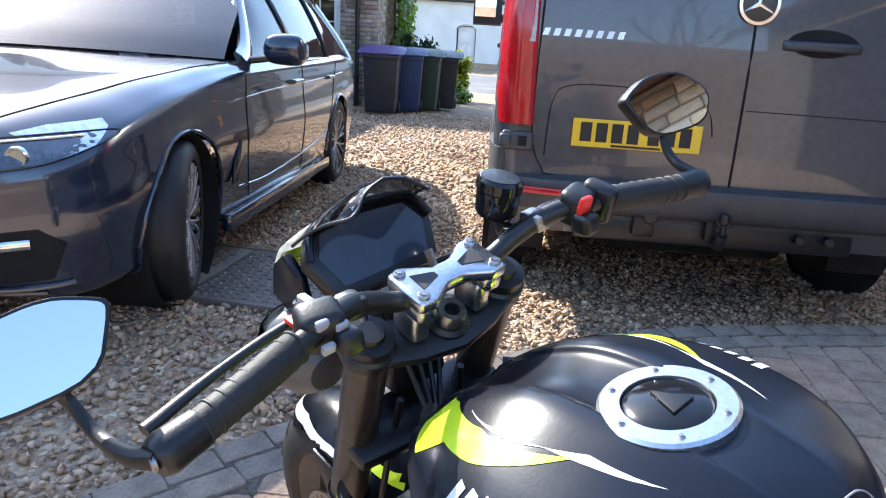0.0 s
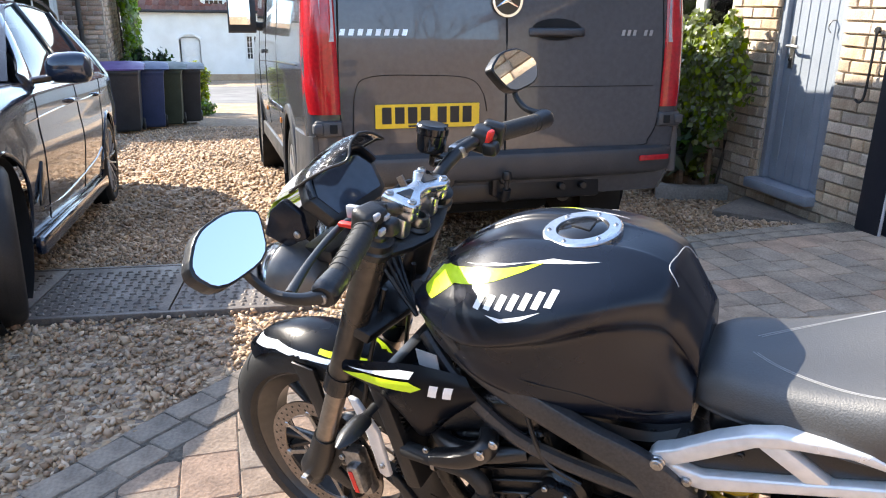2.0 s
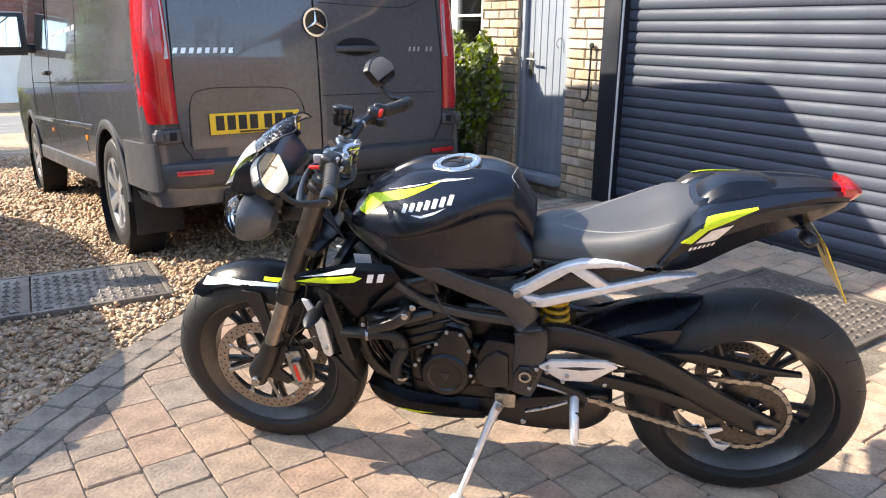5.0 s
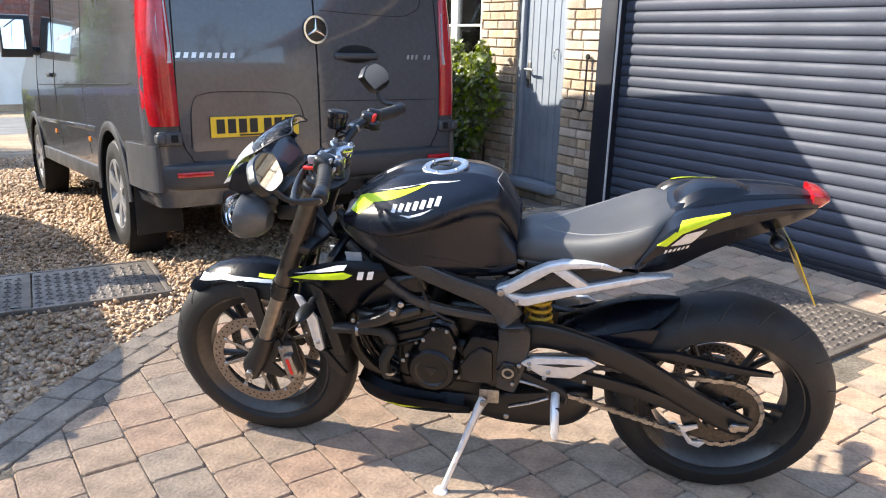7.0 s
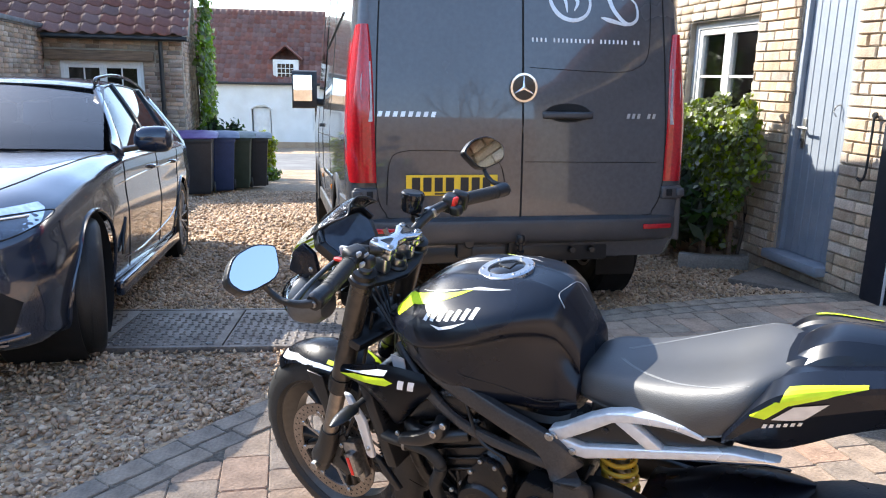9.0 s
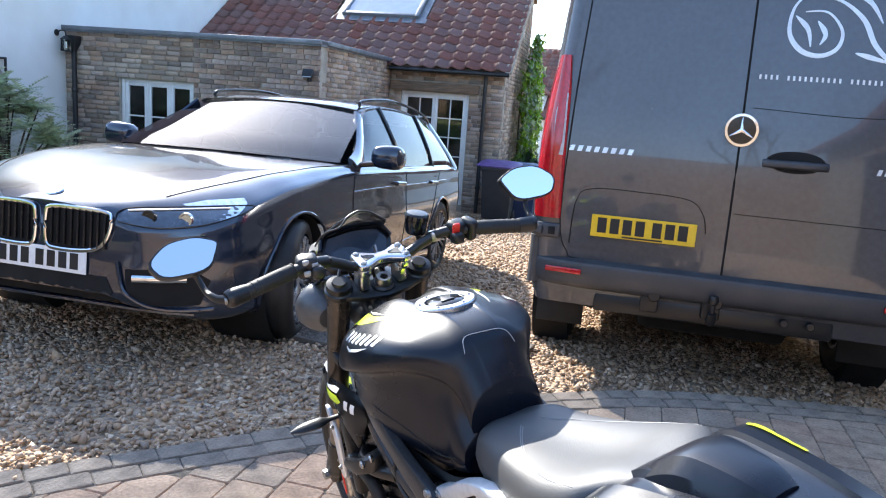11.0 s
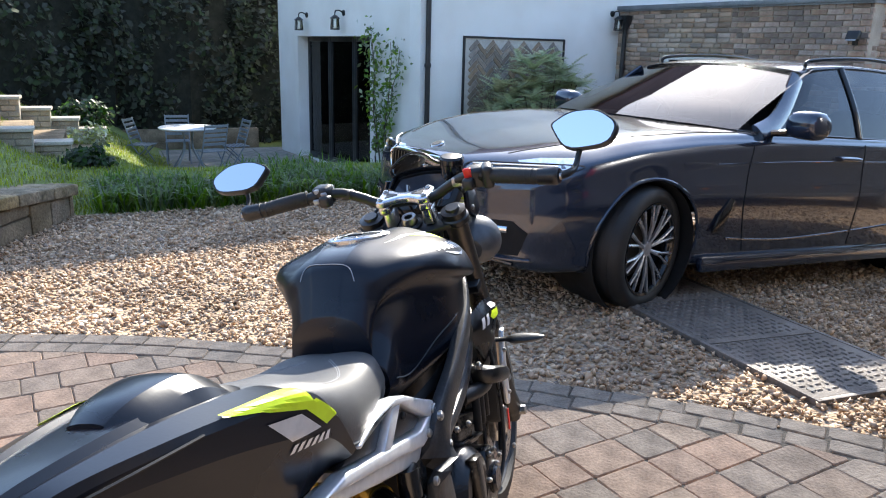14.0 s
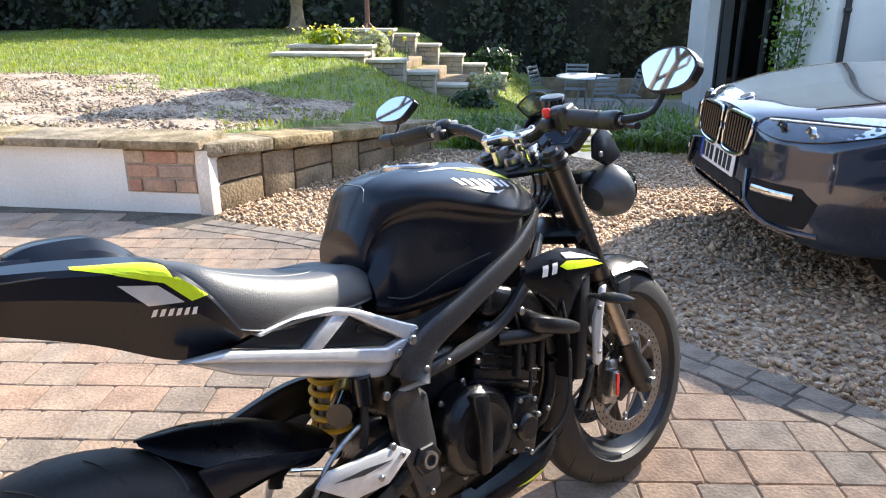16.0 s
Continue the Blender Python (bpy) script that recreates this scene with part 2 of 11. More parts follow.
# ---- materials ----
M_SATIN = pm("satin_black_paint", (0.004, 0.006, 0.012), 0.28, amt=0.15, bump=0.012, fine=250, rvar=0.04, coat=0.05, spec=0.36)
M_BLACK = pm("black_plastic", (0.009, 0.009, 0.010), 0.38, amt=0.3, bump=0.06, fine=300)
M_GLOSSBLACK = pm("gloss_black", (0.008, 0.008, 0.009), 0.12, amt=0.2, bump=0.0, rvar=0.04)
M_RUBBER = pm("tyre_rubber", (0.014, 0.014, 0.014), 0.62, amt=0.35, bump=0.08, fine=180)
M_ENGINE = pm("dark_engine_casting", (0.008, 0.008, 0.009), 0.25, metal=0.2, amt=0.3, bump=0.15, fine=220)
M_FRAME = pm("matt_frame_coating", (0.055, 0.055, 0.058), 0.34, metal=0.5, amt=0.2, bump=0.05, fine=200)
M_SILVER = pm("satin_aluminium", (0.62, 0.62, 0.63), 0.3, metal=1.0, amt=0.1, bump=0.02, fine=160)
M_SILVERPAINT = pm("silver_paint", (0.68, 0.69, 0.70), 0.34, metal=0.45, amt=0.08, bump=0.0)
M_STEEL = pm("worn_steel", (0.42, 0.41, 0.40), 0.35, metal=1.0, amt=0.25, bump=0.05, fine=120)
M_DISC = pm("brake_disc_steel", (0.34, 0.30, 0.27), 0.38, metal=1.0, amt=0.2, bump=0.03, fine=200)
M_RIM = pm("satin_grey_rim", (0.070, 0.066, 0.062), 0.34, metal=0.6, amt=0.12, bump=0.0)
M_FORK = pm("bronze_grey_fork_tube", (0.085, 0.075, 0.066), 0.33, metal=0.75, amt=0.12, bump=0.0)
M_LAMPSHELL = pm("satin_grey_lamp_shell", (0.095, 0.098, 0.102), 0.40, metal=0.4, amt=0.1, bump=0.0)
# dark colour that paints shade into pockets and grooves
M_POCKETSHADE = pm("recess_shade", (0.02, 0.02, 0.022), 0.6, amt=0.1, bump=0.0)
M_SMOKE = glass("smoked_screen", (0.16, 0.16, 0.17))
M_DARKSTEEL = pm("oiled_dark_steel", (0.09, 0.085, 0.08), 0.35, metal=0.9, amt=0.25, bump=0.05, fine=120)
M_BRONZE = pm("bronze_fork_tube", (0.30, 0.265, 0.23), 0.28, metal=0.9, amt=0.15, bump=0.0)
M_GOLD = pm("gold_anodised", (0.55, 0.34, 0.06), 0.3, metal=1.0, amt=0.15, bump=0.0)
M_YELLOWSPRING = pm("yellow_spring_paint", (0.70, 0.42, 0.03), 0.4, amt=0.15, bump=0.0)
M_LIME = pm("lime_paint", (0.62, 0.80, 0.02), 0.35, amt=0.06, bump=0.0)
M_WHITE = pm("white_marking", (0.78, 0.78, 0.77), 0.4, amt=0.05, bump=0.0)
M_GREYMARK = pm("grey_marking", (0.33, 0.34, 0.36), 0.35, amt=0.05, bump=0.0)
M_RED = pm("red_switch", (0.70, 0.03, 0.02), 0.4, amt=0.1, bump=0.0)
M_SEAT = pm("seat_vinyl", (0.042, 0.042, 0.043), 0.52, spec=0.9, amt=0.15, bump=0.12, fine=400, rvar=0.06)
M_STITCH = pm("pale_stitching", (0.24, 0.24, 0.24), 0.7, amt=0.1, bump=0.0)
M_SCREEN = pm("dark_display_glass", (0.040, 0.050, 0.070), 0.08, amt=0.1, bump=0.0, rvar=0.02)
M_MIRROR = pm("mirror_glass", (0.88, 0.89, 0.90), 0.02, metal=1.0, amt=0.0, bump=0.0, rvar=0.0)
M_TAILRED = pm("red_lens", (0.45, 0.01, 0.015), 0.15, amt=0.2, bump=0.0, coat=0.6)
M_AMBER = pm("amber_lens", (0.75, 0.22, 0.02), 0.2, amt=0.1, bump=0.0, coat=0.5)
M_CHROME = pm("chrome", (0.72, 0.72, 0.73), 0.08, metal=1.0, amt=0.05, bump=0.0, rvar=0.03)
M_REFLECTOR = pm("lamp_reflector", (0.75, 0.77, 0.80), 0.15, metal=1.0, amt=0.2, bump=0.0, fine=30)
M_CLEAR = glass("clear_lens", (0.92, 0.94, 0.95))
M_YELLOWPLATE = pm("yellow_plate", (0.80, 0.52, 0.02), 0.35, amt=0.06, bump=0.0, coat=0.3)
M_WHITEPLATE = pm("white_plate", (0.76, 0.76, 0.75), 0.35, amt=0.05, bump=0.0, coat=0.3)
M_PLATEINK = pm("black_plate_ink", (0.01, 0.01, 0.01), 0.5, amt=0.1, bump=0.0)

# ---- ground ----
rng = np.random.default_rng(7)


def sstep(u):
    u = np.clip(u, 0, 1)
    return u * u * (3 - 2 * u)


def drive(y):
    return np.interp(y, [2.9, 13, 22, 38], [0, -0.76, -1.5, -2.42])


def gz(x, y):
    """The height of the ground: the drive falling to the road, the raised lawn behind its wall, the sunken patio."""
    x, y = np.asarray(x, float), np.asarray(y, float)
    low = drive(y) - 0.85 * sstep((-6.0 - x) / 4.0) * sstep((y + 0.3) / 1.8) * sstep((6.0 - y) / 2)
    top = 0.42 + 0.025 * np.clip(-2.2 - x, 0, 9) - 0.2 * np.exp(-((x + 4.3) ** 2 + y ** 2) / 1.2)
    sd = (x + 2.15) * 0.455 + (y + 1.05) * 0.89
    w = 0.10 + 1.4 * sstep((-4.3 - x) / 3.0)
    ybot = 0.02 - 0.05 * (-4.3 - x)
    u = np.where(x > -4.3, (-0.12 - sd) / 0.10, (ybot - y) / w) * np.where(x > -2.22, 0, 1)
    return low + (top - low) * sstep(u)


ARC_C, ARC_R = (3.705, -2.073), 5.806


def arc_r(th):
    """The radius of the paving's curved edge at an angle in degrees."""
    return ARC_R - 0.10 * np.exp(-((th - 141) / 9) ** 2) + 0.095 * np.exp(-((th - 120) / 8) ** 2)


def arc_in(x, y):
    """How far inside the curved edge a point lies."""
    dx, dy = np.asarray(x) - ARC_C[0], np.asarray(y) - ARC_C[1]
    return arc_r(np.degrees(np.arctan2(dy, dx)) % 360) - np.hypot(dx, dy)


def is_lawn(x, y):
    bound = np.where(x > -4.3, 0, 1)
    sd = (x + 2.15) * 0.455 + (y + 1.05) * 0.89
    edge = np.interp(y, [-0.2, 0.36, 1.2, 2.05, 2.64, 4.5, 12], [-4.15, -4.2, -4.35, -4.4, -4.2, -5.2, -5.2])
    return np.where(x < -2.2, np.where(bound > 0, (x < edge), sd < -0.15), False) & (y < 8)


def is_soil(x, y):
    w = 0.25 * np.sin(3.1 * x + 1.3 * y) + 0.18 * np.sin(5.7 * y - 2 * x)
    sd = (x + 2.15) * 0.455 + (y + 1.05) * 0.89
    return (x < -2.2) & (x > -5.4 + 0.35 * (y + 4) + w) & (y < -0.62 + 0.12 * w) & (y > -5.6) & (sd < -0.3) & (x > -5.5)


def stone_mix(name, scale, cols, rough, bump, island=False):
    """Loose stones: a cell pattern with a colour for each stone, or a colour for each loose piece."""
    m = bpy.data.materials.new(name)
    m.use_nodes = True
    t = m.node_tree
    n = t.nodes
    b = n["Principled BSDF"]
    ramp = n.new("ShaderNodeValToRGB")
    e = ramp.color_ramp.elements
    while len(e) < len(cols):
        e.new(0.5)
    for i, c in enumerate(cols):
        e[i].position, e[i].color = i / (len(cols) - 1), (*c, 1)
    co = n.new("ShaderNodeTexCoord")
    big = n.new("ShaderNodeTexNoise")
    big.inputs["Scale"].default_value = 1.3
    link(t, co.outputs["Object"], big.inputs[0])
    if island:
        src = n.new("ShaderNodeNewGeometry").outputs["Random Per Island"]
    else:
        vo = n.new("ShaderNodeTexVoronoi")
        vo.inputs["Scale"].default_value = scale
        link(t, co.outputs["Object"], vo.inputs["Vector"])
        sx = n.new("ShaderNodeSeparateColor")
        link(t, vo.outputs["Color"], sx.inputs[0])
        src = sx.outputs[0]
        bp = n.new("ShaderNodeBump")
        bp.inputs["Strength"].default_value, bp.inputs["Distance"].default_value = bump, 0.02
        bp.invert = True
        link(t, vo.outputs["Distance"], bp.inputs["Height"])
        link(t, bp.outputs[0], b.inputs["Normal"])
    link(t, src, ramp.inputs[0])
    hsv = n.new("ShaderNodeHueSaturation")
    mr = n.new("ShaderNodeMapRange")
    mr.inputs[1].default_value, mr.inputs[2].default_value, mr.inputs[3].default_value, mr.inputs[4].default_value = 0.3, 0.7, 0.75, 1.2
    link(t, big.outputs[0], mr.inputs[0])
    link(t, mr.outputs[0], hsv.inputs["Value"])
    link(t, ramp.outputs[0], hsv.inputs["Color"])
    link(t, hsv.outputs[0], b.inputs["Base Color"])
    b.inputs["Roughness"].default_value = rough
    return m


PEBBLE_COLS = [(0.19, 0.135, 0.092), (0.41, 0.305, 0.205), (0.30, 0.225, 0.165), (0.50, 0.40, 0.285), (0.235, 0.205, 0.18), (0.45, 0.33, 0.21), (0.58, 0.50, 0.405), (0.33, 0.235, 0.155)]
M_GRAVEL = stone_mix("gravel_bed", 42, [(k[0] * 0.98, k[1] * 0.90, k[2] * 0.82) for k in PEBBLE_COLS], 0.8, 0.9)
M_PEBBLE = stone_mix("gravel_stones", 1, [(k[0] * 1.16, k[1] * 1.04, k[2] * 0.93) for k in PEBBLE_COLS], 0.65, 0, True)
for m_ in (M_GRAVEL, M_PEBBLE):
    m_.node_tree.nodes["Principled BSDF"].inputs["Specular IOR Level"].default_value = 0.2
M_LAWN = pm("lawn_turf", (0.12, 0.17, 0.035), 0.9, col2=(0.18, 0.20, 0.06), scale=2.5, fine=40, amt=0.4, bump=0.8)
M_SOIL = pm("bare_soil", (0.38, 0.30, 0.22), 0.95, col2=(0.23, 0.17, 0.12), scale=3.5, fine=30, amt=0.4, bump=1.0)
M_ASPHALT = pm("worn_asphalt", (0.16, 0.155, 0.15), 0.9, col2=(0.11, 0.11, 0.11), scale=1.5, fine=80, amt=0.2, bump=0.3)


def axis_lines(near0, near1, step, far):
    a = list(np.arange(near0, near1 + 1e-6, step))
    lo, hi, s = near0, near1, step
    while lo > -far:
        s *= 1.35
        lo -= s
        a.insert(0, lo)
    s = step
    while hi < far:
        s *= 1.35
        hi += s
        a.append(hi)
    return np.array(a)


gx, gy = axis_lines(-9, 2.6, 0.1, 220), axis_lines(-5.6, 6.0, 0.1, 220)
GX, GY = np.meshgrid(gx, gy, indexing="ij")
GZ = gz(GX, GY) - 0.012
soft = is_lawn(GX, GY)
GZ = GZ + np.where(soft, 0.015 * np.sin(7 * GX) * np.sin(5.3 * GY) + rng.uniform(-0.006, 0.006, GX.shape), 0)
verts = np.stack([GX, GY, GZ], -1).reshape(-1, 3)
ni, nj = GX.shape
idx = np.arange(ni * nj).reshape(ni, nj)
quads = np.stack([idx[:-1, :-1], idx[1:, :-1], idx[1:, 1:], idx[:-1, 1:]], -1).reshape(-1, 4)
ground = soup("ground", verts, quads, M_GRAVEL, "structure", None, "gravel drive and sloping lawn round the paving", "ground", True)
for k in (M_LAWN, M_SOIL):
    ground.data.materials.append(k)
cx, cy = verts[quads].mean(1)[:, 0], verts[quads].mean(1)[:, 1]
kind_of = np.where(is_lawn(cx, cy) | (cx < -15) | (cx > 8) | (cy < -9), 1, 0)
kind_of = np.where(is_soil(cx, cy), 2, kind_of)
kind_of = np.where((cy > 23) & (cx > -15) & (cx < 8), 0, kind_of)
ground.data.polygons.foreach_set("material_index", kind_of.astype(np.int32))

# the road at the foot of the drive
road = bmesh.new()
rv = [[road.verts.new((x, y, float(drive(y)) + 0.012)) for y in (21.7, 26, 31, 37.4)] for x in np.linspace(-60, 60, 13)]
for i in range(12):
    for j in range(3):
        road.faces.new((rv[i][j], rv[i + 1][j], rv[i + 1][j + 1], rv[i][j + 1]))
road = part("road", road, M_ASPHALT, None, "", 0, kind="structure")


def pebbles(name, n, x0, x1, y0, y1, size, keep, label):
    """Angular stones scattered over a stretch of gravel."""
    p = rng.uniform((x0, y0), (x1, y1), (n, 2))
    p = p[keep(p[:, 0], p[:, 1])]
    n = len(p)
    base = np.array([(1, 0, 0), (-1, 0, 0), (0, 1, 0), (0, -1, 0), (0, 0, 1), (0, 0, -1)], float)
    tri = np.array([(0, 2, 4), (2, 1, 4), (1, 3, 4), (3, 0, 4), (2, 0, 5), (1, 2, 5), (3, 1, 5), (0, 3, 5)])
    s = (size * rng.lognormal(0, 0.28, n))[:, None, None] * 0.5
    v = base[None] * np.array([1.15, 0.85, 0.62]) * s + rng.normal(0, 0.16, (n, 6, 3)) * s
    q = rng.normal(size=(n, 4)) * np.array([1, 0.35, 0.35, 1])
    q /= np.linalg.norm(q, axis=1)[:, None]
    w, a, b, c = q.T
    R = np.stack([1 - 2 * (b * b + c * c), 2 * (a * b - c * w), 2 * (a * c + b * w), 2 * (a * b + c * w), 1 - 2 * (a * a + c * c), 2 * (b * c - a * w), 2 * (a * c - b * w), 2 * (b * c + a * w), 1 - 2 * (a * a + b * b)], -1).reshape(n, 3, 3)
    v = np.einsum("nij,nkj->nki", R, v)
    v[:, :, 0] += p[:, 0, None]
    v[:, :, 1] += p[:, 1, None]
    v[:, :, 2] += (gz(p[:, 0], p[:, 1]) + rng.uniform(-0.012, 0.004, n))[:, None]
    f = (tri[None] + 6 * np.arange(n)[:, None, None]).reshape(-1, 3)
    return soup(name, v.reshape(-1, 3), f, M_PEBBLE, "stuff", None, label, "gravel")


def on_gravel(x, y):
    plate = (x > -1.75) & (x < 0.12) & (y > 2.79) & (y < 3.53)
    return (arc_in(x, y) < -0.005) & ~is_lawn(x, y) & (x < 3.3) & ~plate & ((x > -2.0) | ((x + 2.15) * 0.455 + (y + 1.05) * 0.89 > 0.02)) & (y > -0.95)


pebbles("gravel", 66000, -4.5, 3.3, -1, 5.2, 0.026, on_gravel, "loose buff and grey angular gravel stones")
pebbles("gravel", 26000, -5, 3.4, 5.2, 13, 0.036, on_gravel, "loose buff and grey angular gravel further down the drive")
# stray stones on the paving's edge
pebbles("gravel", 3000, -2, 3.3, -1, 3.7, 0.014, lambda x, y: (np.abs(arc_in(x, y) - 0.03) < 0.05) & (x > -1.9), "a few small stones strayed onto the paving edge")


def blades(name, n, x0, x1, y0, y1, h, width, keep, material, label, lean=0.5, category="grass"):
    p = rng.uniform((x0, y0), (x1, y1), (n, 2))
    p = p[keep(p[:, 0], p[:, 1])]
    n = len(p)
    z = gz(p[:, 0], p[:, 1]) - 0.015
    a = rng.uniform(0, 2 * math.pi, n)
    hh = h * rng.uniform(0.5, 1.25, n)
    d = np.stack([np.cos(a), np.sin(a), np.zeros(n)], -1)
    s = np.stack([-np.sin(a), np.cos(a), np.zeros(n)], -1) * (width * rng.uniform(0.6, 1.3, n))[:, None]
    b0 = np.column_stack([p, z])
    ln = lean * rng.uniform(0.2, 1.3, n)
    mid = b0 + d * (hh * ln * 0.35)[:, None] + np.array([0, 0, 1]) * (hh * 0.62)[:, None]
    tip = b0 + d * (hh * ln)[:, None] + np.array([0, 0, 1]) * (hh * (1.0 - 0.35 * ln))[:, None]
    v = np.stack([b0 - s, b0 + s, mid + s * 0.9, mid - s * 0.9, tip], 1).reshape(-1, 3)
    k = 5 * np.arange(n)[:, None]
    f = np.concatenate([k + np.array([[0, 1, 2]]), k + np.array([[0, 2, 3]]), k + np.array([[3, 2, 4]])])
    return soup(name, v, f, material, "stuff", None, label, category)


M_GRASS = leafy(pm("grass_blades", (0.20, 0.27, 0.045), 0.55, col2=(0.28, 0.30, 0.07), scale=1.5, fine=9, amt=0.3, bump=0.0, rand=0.3, island=True))
M_STRAP = leafy(pm("strap_leaves", (0.07, 0.14, 0.025), 0.4, col2=(0.13, 0.2, 0.05), scale=4, fine=20, amt=0.25, bump=0.0, rand=0.35, island=True))
turf = lambda x, y: is_lawn(x, y) & ~is_soil(x, y)
blades("lawn_grass", 150000, -13, -2.3, -8.5, 3.5, 0.06, 0.004, turf, M_GRASS, "short sunlit green lawn grass with yellow tips", 0.7)
blades("weeds", 2600, -5.5, -2.3, -5.6, -0.5, 0.05, 0.006, lambda x, y: is_soil(x, y) & (np.sin(2.3 * x) * np.sin(1.9 * y) > 0.2), M_GRASS, "sparse weeds on the bare soil", 0.9)
# long leaves along the edge of the gravel
blades("border_plants", 5200, -5.2, -4.1, 0.2, 3.2, 0.26, 0.009, lambda x, y: turf(x, y) & (x > -5.1 - 0.2 * np.sin(4 * y)), M_STRAP, "clumps of low strap-leaved plants edging the gravel", 1.1, "plants")
blades("border_plants", 2600, -8.2, -5.2, 1.5, 5.0, 0.22, 0.009, lambda x, y: turf(x, y) & (np.sin(3 * x) + np.sin(3.7 * y) > 0.3), M_STRAP, "longer grass and low plants before the house", 1.0, "plants")

# clods on the soil
def clods():
    n = 14000
    p = rng.uniform((-5.5, -5.6), (-2.3, -0.5), (n, 2))
    p = p[is_soil(p[:, 0], p[:, 1])]
    n = len(p)
    base = np.array([(1, 0, 0), (-1, 0, 0), (0, 1, 0), (0, -1, 0), (0, 0, 1), (0, 0, -1)], float)
    tri = np.array([(0, 2, 4), (2, 1, 4), (1, 3, 4), (3, 0, 4), (2, 0, 5), (1, 2, 5), (3, 1, 5), (0, 3, 5)])
    s = (0.008 * rng.lognormal(0, 0.55, n))[:, None, None]
    v = base[None] * s * np.array([1, 1, 0.6]) + rng.normal(0, 0.3, (n, 6, 3)) * s
    v[:, :, :2] += p[:, None]
    v[:, :, 2] += (gz(p[:, 0], p[:, 1]) - 0.006)[:, None]
    soup("soil_clods", v.reshape(-1, 3), (tri[None] + 6 * np.arange(n)[:, None, None]).reshape(-1, 3), M_SOIL, "stuff", None, "dry crumbled brown soil clods", "soil")


clods()

# ---- masonry and buildings ----
M_RENDER = pm("white_render", (0.74, 0.73, 0.70), 0.85, col2=(0.66, 0.64, 0.60), scale=1.2, fine=70, amt=0.06, bump=0.25)
M_WHITEWASH = pm("whitewash", (0.70, 0.66, 0.60), 0.85, col2=(0.55, 0.50, 0.44), scale=5, fine=60, amt=0.12, bump=0.4)
M_MORTAR = pm("lime_mortar", (0.40, 0.35, 0.28), 0.95, scale=6, fine=120, amt=0.25, bump=0.5)
M_BRICK = pm("old_buff_brick", (0.36, 0.28, 0.21), 0.85, col2=(0.25, 0.17, 0.13), scale=9, fine=90, amt=0.22, bump=0.5, rand=0.4, satv=0.6)
M_BRICKS = pm("old_buff_bricks", (0.36, 0.28, 0.21), 0.85, col2=(0.25, 0.17, 0.13), scale=1.1, fine=60, amt=0.22, bump=0.4, rand=0.4, island=True, satv=0.6)
M_BUFF = pm("yellow_buff_brick", (0.54, 0.45, 0.335), 0.85, col2=(0.42, 0.32, 0.235), scale=9, fine=90, amt=0.2, bump=0.5, rand=0.28, satv=0.9)
M_BUFFS = pm("yellow_buff_bricks", (0.54, 0.45, 0.335), 0.85, col2=(0.42, 0.32, 0.235), scale=2.3, fine=90, amt=0.2, bump=0.5, rand=0.28, satv=0.9, island=True)
M_PANTILE = pm("clay_pantile", (0.19, 0.083, 0.064), 0.75, col2=(0.14, 0.064, 0.053), scale=4, fine=50, amt=0.25, bump=0.3, rand=0.14)
M_PANTILES = pm("clay_pantiles", (0.185, 0.081, 0.063), 0.75, col2=(0.14, 0.064, 0.053), scale=1, fine=30, amt=0.25, bump=0.3, rand=0.14, island=True)
M_LEAD = pm("lead_flashing", (0.20, 0.21, 0.225), 0.5, metal=0.5, amt=0.2, bump=0.15)
M_WOODWHITE = pm("white_joinery", (0.72, 0.71, 0.68), 0.45, amt=0.08, bump=0.05)
M_TIMBER = pm("weathered_timber", (0.20, 0.13, 0.08), 0.8, col2=(0.11, 0.075, 0.05), scale=4, fine=70, amt=0.3, bump=0.5, stretch=(1, 8, 8))
M_IRON = pm("black_cast_iron", (0.012, 0.012, 0.013), 0.5, amt=0.3, bump=0.1)
# the dimness of unlit rooms is put into this dark colour
M_ROOMSHADE = pm("room_shade", (0.06, 0.055, 0.05), 0.9, amt=0.3, bump=0.1)
M_COPING = pm("mossy_sandstone_coping", (0.30, 0.225, 0.13), 0.9, col2=(0.13, 0.10, 0.05), scale=7, fine=45, amt=0.35, bump=0.9, rand=0.15)
M_STONE = pm("walling_stone", (0.27, 0.20, 0.125), 0.9, col2=(0.15, 0.11, 0.065), scale=5, fine=50, amt=0.3, bump=0.8, rand=0.08)
M_EARTHMORTAR = pm("dark_weathered_mortar", (0.17, 0.14, 0.10), 0.95, scale=8, fine=100, amt=0.3, bump=0.6)
M_PANE = glass("window_pane", (0.80, 0.84, 0.85), 0.03, ior=1.7)
M_LANTERN = glass("lantern_glass", (0.85, 0.85, 0.80), 0.05)


def brick_mesh(w, h, d, seed, cut=0.006):
    """One brick: worn corners, face towards -y, centred in x and z, its back at y = 0."""
    r = random.Random(seed)
    v, f = [], []
    for y, e in ((0.0, 0.0), (-d + cut, 0.0), (-d, cut)):
        for sx, sz in ((-1, -1), (1, -1), (1, 1), (-1, 1)):
            j = (r.uniform(-0.3, 0.3) * cut, r.uniform(-0.3, 0.3) * cut) if y else (0, 0)
            v.append((sx * (w / 2 - e) + j[0], y + (r.uniform(-0.002, 0.002) if y else 0), sz * (h / 2 - e) + j[1]))
    for a, b in ((0, 4), (4, 8)):
        for i in range(4):
            f.append((a + i, a + (i + 1) % 4, b + (i + 1) % 4, b + i))
    f.append((8, 9, 10, 11))
    return v, f


